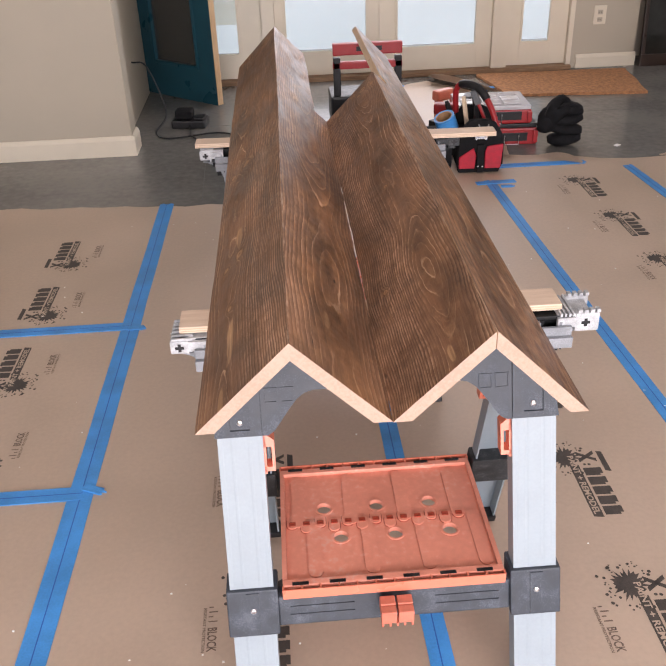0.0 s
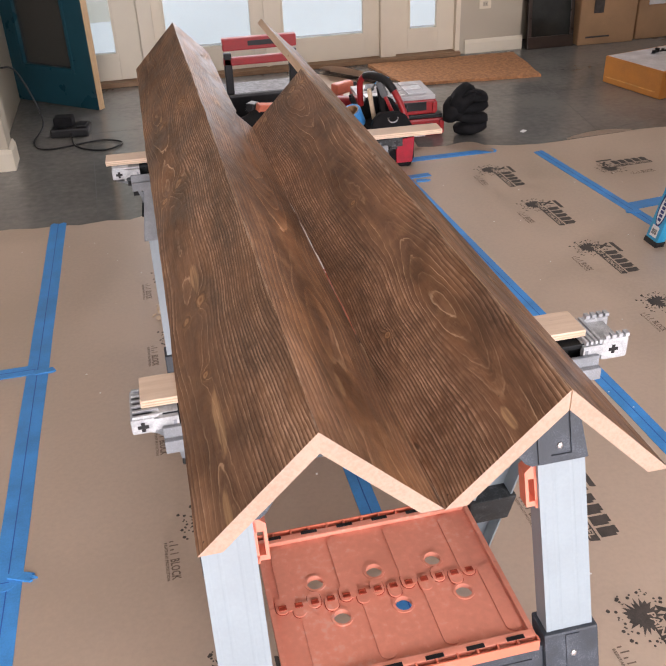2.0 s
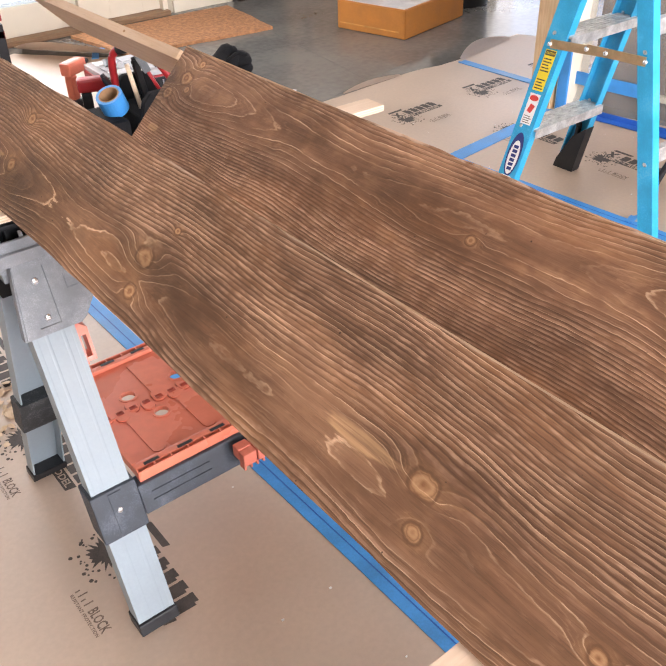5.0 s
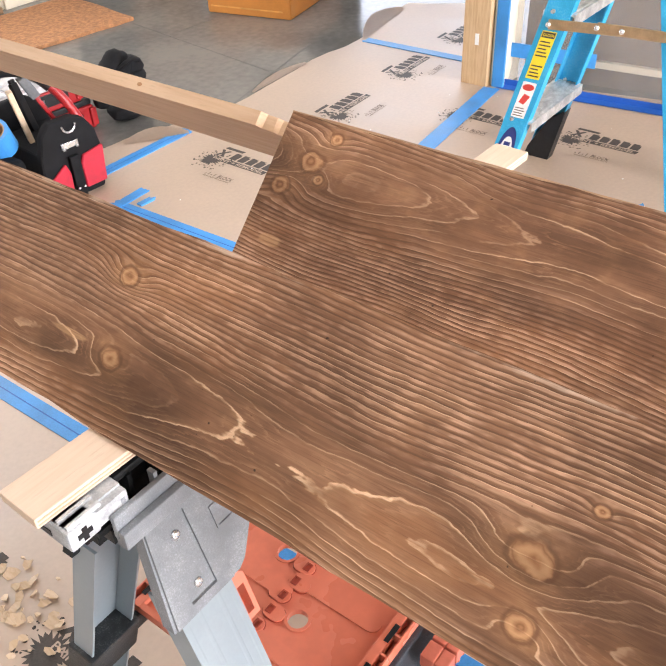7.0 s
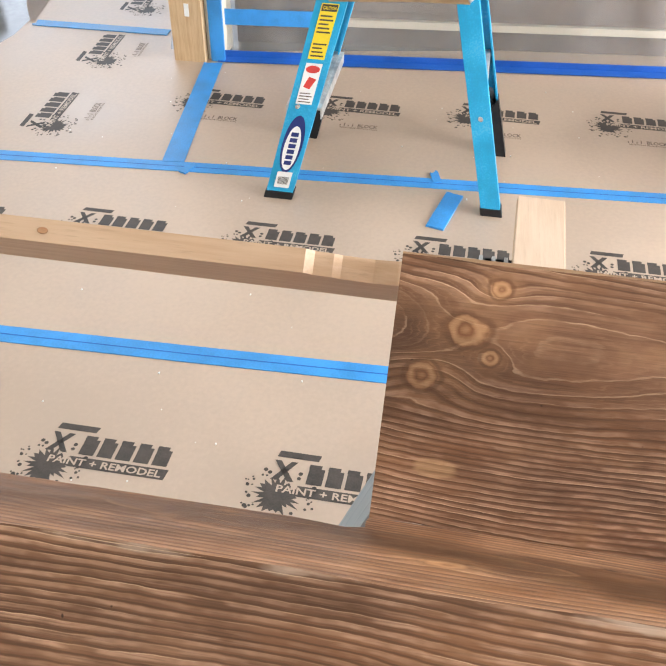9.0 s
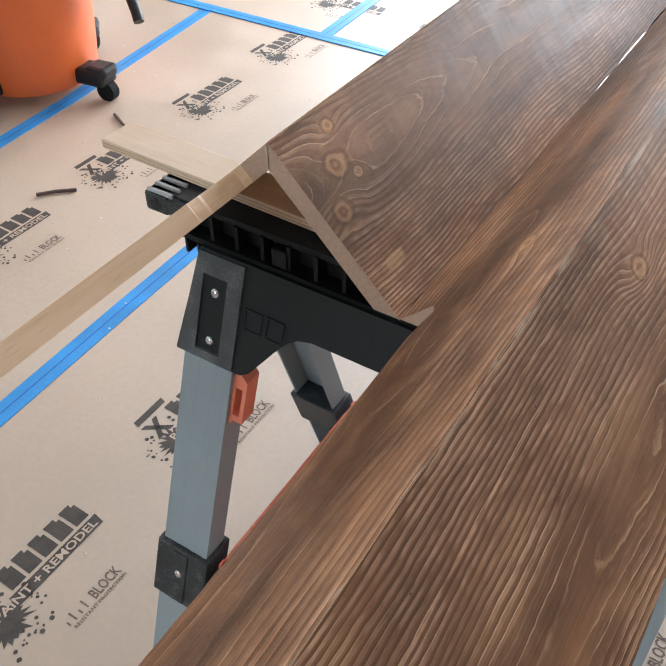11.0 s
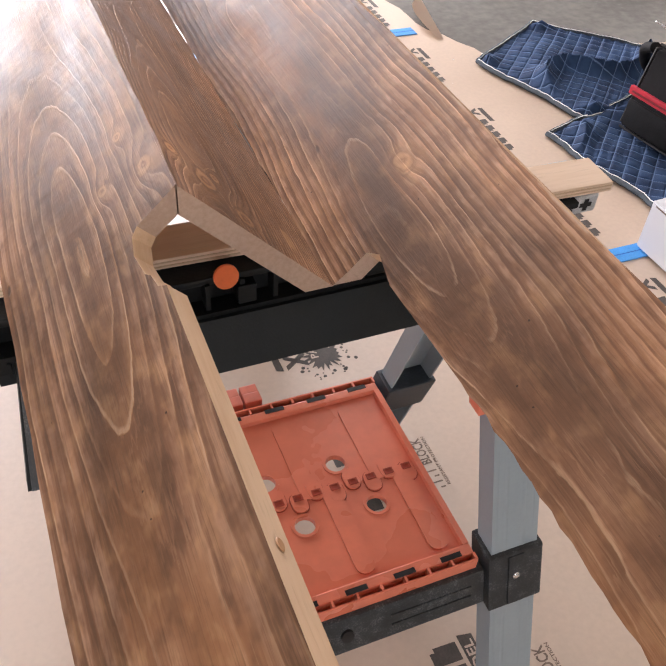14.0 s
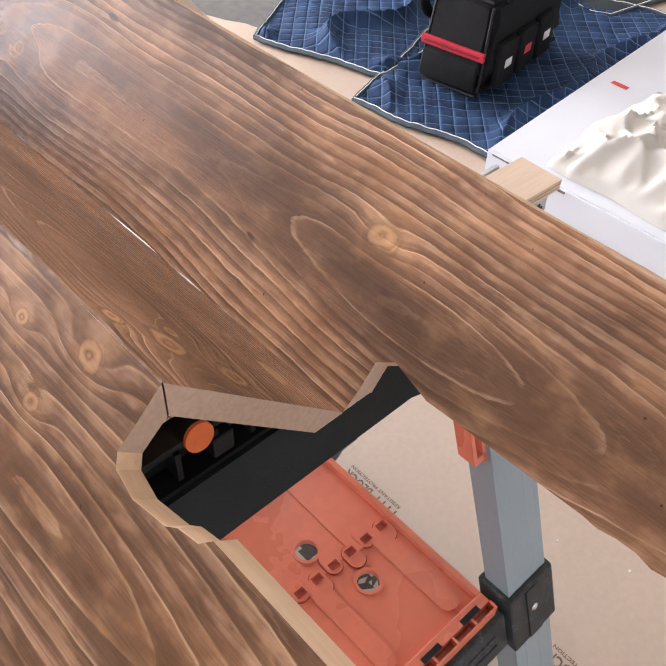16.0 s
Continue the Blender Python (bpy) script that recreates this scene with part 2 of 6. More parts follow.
def pine(name, pale=(0.62, 0.43, 0.25), dark=(0.47, 0.30, 0.155), axis=(30, 2, 30)):
    g = Graph(name)
    long = g.noise(4.0, 3, 0.6, g.scaled(*axis))
    fine = g.noise(18.0, 3, 0.6, g.scaled(*axis))
    blot = g.noise(9.0, 2)
    base = g.mix(g.step(g.m("ADD", g.m("MULTIPLY", long, 0.65), g.m("MULTIPLY", blot, 0.35)), 0.38, 0.64), pale, dark)
    base = g.mix(g.step(fine, 0.56, 0.74, 0.0, 0.35), base, tuple(c * 0.7 for c in dark))
    g.bump(fine, 0.25, 0.0008)
    return g.done(base, 0.55)


WOOD_A = stained("stained_wood_a", 0.130, 235.0, 0.045, 0.100,
                 [(0.105, -2.285, 0.0115, 2.5), (0.147, -2.275, 0.008, 1.5), (0.051, -2.69, 0.008, 2.5), (0.122, -2.672, 0.009, 1.5), (0.061, -2.258, 0.004, 0.6), (0.11, -1.83, 0.010, 2),
                  (0.143, -1.816, 0.007, 1.2), (0.126, -1.658, 0.006, 1.2)],
                 [(0.113, -1.905, 0.008, 0.050), (0.119, -1.55, 0.008, 0.065), (0.118, -2.73, 0.004, 0.025), (0.13, -1.42, 0.006, 0.035)], 1.7, 0.15, 0.0)
WOOD_B = stained("stained_wood_b", 0.100, 150.0, 0.055, 0.170,
                 [(0.067, 2.69, 0.0095, 0.8), (0.112, 2.23, 0.008, 1.5)],
                 [(0.075, 1.545, 0.008, 0.025)], 4.2, 1.1, 0.55, 0.25, 0.15)
WOOD_C = stained("stained_wood_c", 0.055, 250.0, 0.040, 0.110,
                 [(0.047, -2.69, 0.011, 2.5), (0.081, -2.715, 0.009, 2), (0.018, -2.67, 0.006, 1.2), (0.064, -2.672, 0.005, 1), (0.14, -1.70, 0.005, 1.2), (0.078, -2.048, 0.005, 1.2)],
                 [(0.069, -1.43, 0.006, 0.020), (0.140, -2.70, 0.007, 0.016)], 9.1, 0.20, 0.15)
WOOD_D = stained("stained_wood_d", 0.098, 95.0, 0.050, 0.190,
                 [(0.017, 2.688, 0.008, 1.5), (0.060, 2.668, 0.006, 1), (0.03, 2.63, 0.005, 0.8), (0.055, 2.082, 0.007, 1.5)],
                 [(0.10, 3.2, 0.008, 0.04)], 13.6, 0.55, 0.85, 0.17)
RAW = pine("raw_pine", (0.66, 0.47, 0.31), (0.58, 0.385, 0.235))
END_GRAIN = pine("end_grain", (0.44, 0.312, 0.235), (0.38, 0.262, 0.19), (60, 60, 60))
PINE_BAR = pine("pine_strip", (0.70, 0.545, 0.41), (0.63, 0.47, 0.335), (2, 30, 30))
PLY_EDGE = pine("plywood_edge", (0.55, 0.42, 0.29), (0.44, 0.32, 0.21), (1, 30, 200))
STUD = pine("stud_pine", (0.60, 0.42, 0.24), (0.48, 0.31, 0.16), (30, 30, 2))
PAPER = plain("kraft_paper", (0.440, 0.324, 0.230), 0.50, 0, 0.10, 2.2, 90.0, 0.12, 1.0)
PAPER.node_tree.nodes["Principled BSDF"].inputs["IOR"].default_value = 1.85
INK = plain("print_ink", (0.06, 0.05, 0.043), 0.6, 0, 0.4, 30, 300, 0.05)
INK_FADED = plain("faded_ink", (0.16, 0.115, 0.09), 0.6, 0, 0.3, 60, 300, 0.05)
TAPE = plain("blue_tape", (0.045, 0.27, 0.64), 0.45, 0, 0.18, 9, 220, 0.3)
TAPE_DARK = plain("blue_tape_dark", (0.014, 0.10, 0.42), 0.5, 0, 0.18, 9, 220, 0.3)
ALU = plain("aluminium_leg", (0.265, 0.318, 0.345), 0.42, 0.0, 0.05, 10, 200, 0.06, 0.5)
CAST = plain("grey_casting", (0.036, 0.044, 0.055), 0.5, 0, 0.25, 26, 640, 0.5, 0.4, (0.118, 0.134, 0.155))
# paler, speckled version of the grey casting
CAST_PALE = plain("pale_grey_casting", (0.215, 0.230, 0.245), 0.55, 0, 0.18, 26, 640, 0.5, 0.4, (0.33, 0.35, 0.37))
CAST_SOCKET = plain("socket_casting", (0.060, 0.066, 0.070), 0.55, 0, 0.25, 26, 640, 0.5, 0.4, (0.15, 0.16, 0.165))
# scuff specks over a base darkened to hold the shade of north-facing parts
CAST_SCUFF_SHADE = plain("scuffed_shaded_casting", (0.034, 0.037, 0.039), 0.55, 0, 0.35, 60, 500, 0.4, 0.3, (0.12, 0.125, 0.125))
# grey casting darkened for faces turned from the south window: shade as colour
CAST_SHADED = plain("shaded_grey_casting", (0.013, 0.016, 0.017), 0.5, 0, 0.2, 26, 500, 0.4, 0.22)
CAST_DARK = plain("black_casting", (0.008, 0.009, 0.0095), 0.5, 0, 0.3, 30, 320, 0.5, 0.22)
CAST_WORN = plain("worn_casting", (0.40, 0.415, 0.425), 0.55, 0, 0.25, 60, 500, 0.3, 0.5, (0.56, 0.57, 0.57))
BLACK = plain("black_plastic", (0.013, 0.013, 0.014), 0.42, 0, 0.3, 40, 300, 0.2, 0.35)
RUBBER = plain("black_cloth", (0.011, 0.011, 0.012), 0.8, 0, 0.4, 30, 420, 0.5, 0.15)
ORANGE = plain("orange_plastic", (0.74, 0.212, 0.128), 0.33, 0, 0.09, 5, 60, 0.08)
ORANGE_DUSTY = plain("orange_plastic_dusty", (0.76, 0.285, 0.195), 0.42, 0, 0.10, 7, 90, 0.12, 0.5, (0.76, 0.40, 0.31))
STOP_RED = plain("brick_red_plastic", (0.58, 0.165, 0.105), 0.42, 0, 0.12, 12, 120, 0.1)
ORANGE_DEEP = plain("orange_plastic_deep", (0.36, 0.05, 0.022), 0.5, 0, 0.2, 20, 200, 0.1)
STEEL = plain("rivet_steel", (0.70, 0.71, 0.72), 0.28, 0.9, 0.08, 40, 300, 0.05)
BRASS = plain("zinc_brass", (0.52, 0.38, 0.23), 0.36, 0.8, 0.15, 40, 300, 0.1)
CONCRETE = plain("polished_concrete", (0.170, 0.166, 0.155), 0.17, 0, 0.26, 1.3, 30.0, 0.05, 0.6, (0.20, 0.19, 0.17))
JOINT = plain("floor_joint", (0.09, 0.09, 0.085), 0.8)
WALL = plain("wall_paint", (0.47, 0.418, 0.325), 0.6, 0, 0.03, 3, 400, 0.06)
TRIM = plain("trim_paint", (0.73, 0.66, 0.525), 0.4, 0, 0.03, 6, 300, 0.04)
CEILING = plain("ceiling_paint", (0.84, 0.83, 0.80), 0.8, 0, 0.02, 3, 300, 0.05)
TEAL = plain("teal_door_paint", (0.007, 0.056, 0.080), 0.34, 0, 0.12, 8, 200, 0.06)
SILL = pine("oak_sill", (0.32, 0.19, 0.10), (0.22, 0.12, 0.06), (2, 30, 30))
LADDER = plain("blue_fibreglass", (0.018, 0.34, 0.60), 0.45, 0, 0.15, 14, 260, 0.15, 0.5, (0.10, 0.42, 0.62))
STEP_ALU = plain("ladder_step_metal", (0.60, 0.60, 0.58), 0.42, 0.6, 0.25, 40, 220, 0.25)
YELLOW = plain("yellow_label", (0.80, 0.62, 0.03), 0.45, 0, 0.06, 20, 200, 0.02)
# added for walls out of view, darkened so they bounce less light
UNSEEN_WALL = plain("unseen_wall_darkened", (0.36, 0.34, 0.31), 0.7, 0, 0.04, 3, 300, 0.05)
WHITE_LABEL = plain("white_label", (0.78, 0.78, 0.76), 0.45, 0, 0.06, 20, 200, 0.02)
NAVY = plain("navy_label", (0.015, 0.03, 0.16), 0.45, 0, 0.06, 20, 200, 0.02)
RED_LABEL = plain("red_label", (0.60, 0.05, 0.04), 0.45, 0, 0.1, 20, 200, 0.02)
VAC = plain("vacuum_orange", (0.72, 0.15, 0.035), 0.38, 0, 0.08, 8, 260, 0.1)
CRATE = plain("orange_carton", (0.52, 0.20, 0.035), 0.55, 0, 0.12, 9, 200, 0.08)
CARD = plain("cardboard", (0.40, 0.235, 0.12), 0.7, 0, 0.12, 6, 160, 0.1)
WHITE_CARD = plain("white_carton", (0.62, 0.63, 0.66), 0.5, 0, 0.03, 5, 200, 0.04)
CANVAS = plain("cream_canvas", (0.50, 0.47, 0.42), 0.85, 0, 0.08, 12, 500, 0.4)
RED = plain("red_plastic", (0.34, 0.014, 0.016), 0.4, 0, 0.15, 20, 260, 0.12)
RED_CLOTH = plain("red_nylon", (0.42, 0.012, 0.03), 0.6, 0, 0.2, 30, 500, 0.4)
BINDING = plain("blanket_binding", (0.05, 0.065, 0.08), 0.85, 0, 0.3, 40, 500, 0.4)
COIR = plain("coir_mat", (0.40, 0.19, 0.085), 0.9, 0, 0.35, 50, 420, 1.0)
CHIPS = pine("wood_chip", (0.70, 0.55, 0.39), (0.60, 0.44, 0.28))
STICK = plain("brown_stick", (0.09, 0.055, 0.05), 0.7, 0, 0.3, 60, 300, 0.3)
SHELL = plain("dark_glossy_panel", (0.02, 0.022, 0.02), 0.12, 0, 0.3, 8, 200, 0.02)
CARTON_TAPE = plain("clear_film", (0.72, 0.72, 0.74), 0.15, 0, 0.12, 12, 90, 0.5)


def clear(name, colour, transparent, rough):
    g = Graph(name)
    tr = g.t.nodes.new("ShaderNodeBsdfTransparent")
    mixer = g.t.nodes.new("ShaderNodeMixShader")
    mixer.inputs[0].default_value = transparent
    g.done(colour, rough)
    out = g.t.nodes["Material Output"]
    g.t.links.new(g.bsdf.outputs[0], mixer.inputs[1])
    g.t.links.new(tr.outputs[0], mixer.inputs[2])
    g.t.links.new(mixer.outputs[0], out.inputs["Surface"])
    return g.mat


FILM = clear("plastic_sheeting", (0.55, 0.53, 0.50), 0.72, 0.18)
LID = clear("clear_lid", (0.75, 0.75, 0.76), 0.45, 0.12)
FROST = clear("frosted_glass", (0.86, 0.90, 0.92), 0.75, 0.25)
GLASS = clear("dark_door_glass", (0.05, 0.05, 0.045), 0.25, 0.06)


def glow(name, colour, strength):
    g = Graph(name)
    e = g.t.nodes.new("ShaderNodeEmission")
    n = g.noise(1.2, 3)
    g.put(e.inputs["Color"], g.mix(g.step(n, 0.35, 0.65), tuple(c * 0.9 for c in colour), colour))
    e.inputs["Strength"].default_value = strength
    g.t.links.new(e.outputs[0], g.t.nodes["Material Output"].inputs["Surface"])
    return g.mat


DAYLIGHT = glow("daylight_backdrop", (0.74, 0.95, 1.0), 1.0)
GARDEN = glow("garden_backdrop", (0.62, 0.72, 0.60), 0.8)


# ---- building helpers ----
def bm_box(bm, x0, x1, y0, y1, z0, z1, m=None, bevel=0.0):
    r = bmesh.ops.create_cube(bm, size=1.0)
    vs = r["verts"]
    for v in vs:
        v.co = Vector(((x0 + x1) / 2 + v.co.x * (x1 - x0), (y0 + y1) / 2 + v.co.y * (y1 - y0), (z0 + z1) / 2 + v.co.z * (z1 - z0)))
    if bevel:
        es = list({e for v in vs for e in v.link_edges})
        b = bmesh.ops.bevel(bm, geom=es, offset=bevel, segments=2, affect="EDGES", profile=0.6)
        vs = list({v for f in b["faces"] for v in f.verts} | {v for v in vs if v.is_valid})
    if m is not None:
        bmesh.ops.transform(bm, matrix=m, verts=vs)
    return vs


def bm_cyl(bm, r0, r1, z0, z1, m=None, seg=24, caps=True):
    r = bmesh.ops.create_cone(bm, cap_ends=caps, segments=seg, radius1=r0, radius2=r1, depth=z1 - z0)
    vs = r["verts"]
    bmesh.ops.translate(bm, verts=vs, vec=(0, 0, (z0 + z1) / 2))
    if m is not None:
        bmesh.ops.transform(bm, matrix=m, verts=vs)
    return vs


def bm_prism(bm, outline, z0, z1, m=None, top=None):
    """Outline (x, y) from z0 to z1; top: another outline for the upper loop."""
    lo = [bm.verts.new((x, y, z0)) for x, y in outline]
    hi = [bm.verts.new((x, y, z1)) for x, y in (top or outline)]
    n = len(lo)
    bm.faces.new(lo[::-1])
    bm.faces.new(hi)
    for k in range(n):
        bm.faces.new((lo[k], lo[(k + 1) % n], hi[(k + 1) % n], hi[k]))
    if m is not None:
        bmesh.ops.transform(bm, matrix=m, verts=lo + hi)
    return lo + hi


def bm_plate(bm, outline, holes, z0, z1, m=None):
    """A flat plate with round or other holes."""
    before = set(bm.verts)
    edges = []
    for loop in (outline, *holes):
        vs = [bm.verts.new((x, y, z0)) for x, y in loop]
        edges += [bm.edges.new((vs[k], vs[(k + 1) % len(vs)])) for k in range(len(vs))]
    faces = [f for f in bmesh.ops.triangle_fill(bm, use_beauty=True, use_dissolve=False, edges=edges)["geom"] if isinstance(f, bmesh.types.BMFace)]
    ex = bmesh.ops.extrude_face_region(bm, geom=faces)
    up = [v for v in ex["geom"] if isinstance(v, bmesh.types.BMVert)]
    bmesh.ops.translate(bm, verts=up, vec=(0, 0, z1 - z0))
    fresh = [v for v in bm.verts if v not in before]
    bmesh.ops.recalc_face_normals(bm, faces=list({f for v in fresh for f in v.link_faces}))
    if m is not None:
        bmesh.ops.transform(bm, matrix=m, verts=fresh)
    return fresh


def bm_tube(bm, pts, radius, seg=8):
    """A round tube along points."""
    pts = [Vector(p) for p in pts]
    rings = []
    for k, p in enumerate(pts):
        d = (pts[min(k + 1, len(pts) - 1)] - pts[max(k - 1, 0)]).normalized()
        side = d.cross(Vector((0, 0, 1)) if abs(d.z) < 0.9 else Vector((1, 0, 0))).normalized()
        up = side.cross(d)
        rings.append([bm.verts.new(p + radius * (math.cos(a) * side + math.sin(a) * up)) for a in (2 * math.pi * j / seg for j in range(seg))])
    for a, b in zip(rings, rings[1:]):
        for j in range(seg):
            bm.faces.new((a[j], a[(j + 1) % seg], b[(j + 1) % seg], b[j]))
    bm.faces.new(rings[0][::-1])
    bm.faces.new(rings[-1])


def spline(pts, n=8):
    """Smooth points through a short list."""
    out = []
    p = [Vector(q) for q in pts]
    p = [2 * p[0] - p[1]] + p + [2 * p[-1] - p[-2]]
    for k in range(1, len(p) - 2):
        for j in range(n):
            t = j / n
            out.append(0.5 * (2 * p[k] + (p[k + 1] - p[k - 1]) * t + (2 * p[k - 1] - 5 * p[k] + 4 * p[k + 1] - p[k + 2]) * t * t
                              + (3 * p[k] - p[k - 1] - 3 * p[k + 1] + p[k + 2]) * t ** 3))
    return out + [p[-2]]


def circle(x, y, r, n=20):
    return [(x + r * math.cos(2 * math.pi * k / n), y + r * math.sin(2 * math.pi * k / n)) for k in range(n)]


def slot(x, y0, y1, r, n=8):
    """A long rounded outline."""
    a = [(x + r * math.cos(math.pi * k / n), y1 - r + r * math.sin(math.pi * k / n)) for k in range(n + 1)]
    return a + [(x - r * math.cos(math.pi * k / n), y0 + r - r * math.sin(math.pi * k / n)) for k in range(n + 1)]


def part(name, bm, material, parent, label="", m=None, smooth=0.0):
    """Links a bmesh as one mesh object under a thing or a part."""
    me = bpy.data.meshes.new(name)
    bm.normal_update()
    bm.to_mesh(me)
    bm.free()
    for k in material if isinstance(material, (list, tuple)) else [material]:
        me.materials.append(k)
    if smooth:
        me.shade_smooth()
        me.set_sharp_from_angle(angle=radians(smooth))
    ob = new(name, me)
    ob.parent = parent
    if m is not None:
        ob.matrix_local = m
    return tagged(ob, label)


def thing(name, label, category, m=None, group="", kind=""):
    ob = new(name)
    ob.empty_display_size = 0.05
    if m is not None:
        ob.matrix_world = m
    return tagged(ob, label, category, group, kind)


def solid(name, bm, material, label, category, kind="", group="", m=None, smooth=0.0):
    ob = part(name, bm, material, None, label, m, smooth)
    return tagged(ob, label, category, group, kind)


def words(body, size, shear=0.0):
    """Flat mesh verts and faces for a word in the built-in font."""
    cu = bpy.data.curves.new("word", "FONT")
    cu.body, cu.size, cu.shear, cu.resolution_u, cu.offset = body, size, shear, 2, 0.022 * size
    ob = bpy.data.objects.new("word", cu)
    me = bpy.data.meshes.new_from_object(ob)
    out = [tuple(v.co) for v in me.vertices], [tuple(p.vertices) for p in me.polygons]
    bpy.data.objects.remove(ob)
    bpy.data.curves.remove(cu)
    bpy.data.meshes.remove(me)
    return out


def bm_words(bm, body, size, x, y, z, width=None, m=None):
    vs, fs = words(body, size)
    wide = max(v[0] for v in vs) - min(v[0] for v in vs)
    k = width / wide if width else 1.0
    made = [bm.verts.new((x + v[0] * k, y + v[1], z)) for v in vs]
    for f in fs:
        try:
            bm.faces.new([made[i] for i in f])
        except ValueError:
            pass
    if m is not None:
        bmesh.ops.transform(bm, matrix=m, verts=made)


# ---- room ----
def wall_box(name, x0, x1, y0, y1, z0, z1, mat=None, label="plain cream painted wall"):
    bm = bmesh.new()
    bm_box(bm, x0, x1, y0, y1, z0, z1)
    return solid(name, bm, mat or WALL, label, "wall", "structure")


bm = bmesh.new()
bm_box(bm, -4.6, 5.4, -2.9, 7.0, -0.2, 0.0)
floor = solid("floor", bm, CONCRETE, "grey polished concrete floor with saw-cut joints", "floor", "structure")
for k, (a, b) in enumerate([((-0.36, 3.9), (-0.43, 6.05)), ((1.45, 4.2), (2.35, 4.42)), ((2.0, 4.3), (2.25, 6.0)), ((-0.7, 5.15), (2.6, 5.02))]):
    bm = bmesh.new()
    d = Vector((b[0] - a[0], b[1] - a[1]))
    bm_box(bm, 0, d.length, -0.0018, 0.0018, -0.001, 0.0005, Matrix.Translation((a[0], a[1], 0)) @ Matrix.Rotation(math.atan2(d.y, d.x), 4, "Z"))
    part("joint", bm, JOINT, floor)
# unseen ceiling closing the room, kept bright for fill from above
wall_box("ceiling", -4.6, 5.4, -2.9, 7.0, 2.75, 2.95, CEILING, "plain white ceiling")
# wall to the south with one wide opening; unseen walls here are darkened to limit bounce
wall_box("wall_south_left", -4.6, -1.9, -2.7, -2.5, 0, 2.75, UNSEEN_WALL)
wall_box("wall_south_right", 3.1, 5.4, -2.7, -2.5, 0, 2.75, UNSEEN_WALL)
wall_box("wall_south_top", -1.9, 3.1, -2.7, -2.5, 2.5, 2.75)
wall_box("wall_south_sill", -1.9, 3.1, -2.7, -2.5, 0, 0.2)
wall_box("wall_west", -4.6, -4.4, -2.5, 4.70, 0, 2.75, UNSEEN_WALL)
wall_box("wall_east_a", 5.2, 5.4, -2.5, 4.2, 0, 2.75, UNSEEN_WALL)
wall_box("wall_east_b", 5.2, 5.4, 4.2, 6.4, 0, 0.3)
wall_box("wall_east_c", 5.2, 5.4, 4.2, 6.4, 2.4, 2.75)
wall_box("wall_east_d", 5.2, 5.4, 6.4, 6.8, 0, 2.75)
wall_box("wall_partition", -4.6, -0.75, 4.70, 4.84, 0, 2.75)
wall_box("wall_return", -0.96, -0.82, 4.84, 6.05, 0, 2.75)
wall_box("wall_back_right", 2.36, 5.2, 6.3, 6.5, 0, 2.75)
wall_box("wall_corner_return", 2.24, 2.36, 6.2, 6.3, 0, 2.75)


def moulded_board(name, x0, x1, y0, y1, h, out):
    """Skirting with a chamfered top. out: the way that it faces."""
    bm = bmesh.new()
    if abs(out[1]):
        bm_prism(bm, [(0, 0), (0.016, 0), (0.016, h - 0.02), (0.006, h), (0, h)], x0, x1,
                 Matrix(((0, 0, 1, 0), (out[1], 0, 0, y0), (0, 1, 0, 0), (0, 0, 0, 1))))
    else:
        bm_prism(bm, [(0, 0), (0.016, 0), (0.016, h - 0.02), (0.006, h), (0, h)], y0, y1,
                 Matrix(((out[0], 0, 0, x0), (0, 0, 1, 0), (0, 1, 0, 0), (0, 0, 0, 1))))
    bmesh.ops.recalc_face_normals(bm, faces=bm.faces)
    return solid(name, bm, TRIM, "cream painted skirting board along the wall", "baseboard", "structure")


moulded_board("baseboard_left", -4.4, -0.735, 4.70, 0, 0.10, (0, -1))
moulded_board("baseboard_end", -0.75, 0, 4.69, 4.855, 0.10, (1, 0))
moulded_board("baseboard_right", 1.97, 2.37, 6.05, 0, 0.085, (0, -1))

# far wall with its glazed doors
wall_box("wall_far_right", 1.93, 2.36, 6.05, 6.2, 0, 2.75)
wall_box("wall_far_left", -0.96, -0.50, 6.05, 6.2, 0, 2.75)
wall_box("wall_far_top", -0.50, 1.93, 6.05, 6.2, 2.1, 2.75)


def glazed_leaf(name, x0, x1, g0, g1, zb, label, pane_mat=None):
    t = thing(name, label, "door", kind="structure")
    for n, (a, b, c, d) in {"stile": (x0, g0, 0.03, 2.08), "stile_b": (g1, x1, 0.03, 2.08)}.items():
        bm = bmesh.new()
        bm_box(bm, a, b, 6.07, 6.11, c, d, bevel=0.003)
        part("stile", bm, TRIM, t)
    for c, d in ((0.03, zb - 0.015), (1.98, 2.08)):
        bm = bmesh.new()
        bm_box(bm, g0, g1, 6.07, 6.11, c, d)
        part("rail", bm, TRIM, t)
    bm = bmesh.new()
    for a, b, c, d in ((g0, g0 + 0.012, zb - 0.015, 1.98), (g1 - 0.012, g1, zb - 0.015, 1.98), (g0 + 0.012, g1 - 0.012, zb - 0.015, zb)):
        bm_box(bm, a, b, 6.062, 6.09, c, d)
    part("glazing_bead", bm, TRIM, t)
    bm = bmesh.new()
    bm_box(bm, g0 + 0.012, g1 - 0.012, 6.085, 6.091, zb, 1.98)
    pane = part("pane", bm, pane_mat or FROST, t, "bright daylit glass")
    pane.visible_shadow = False
    return t


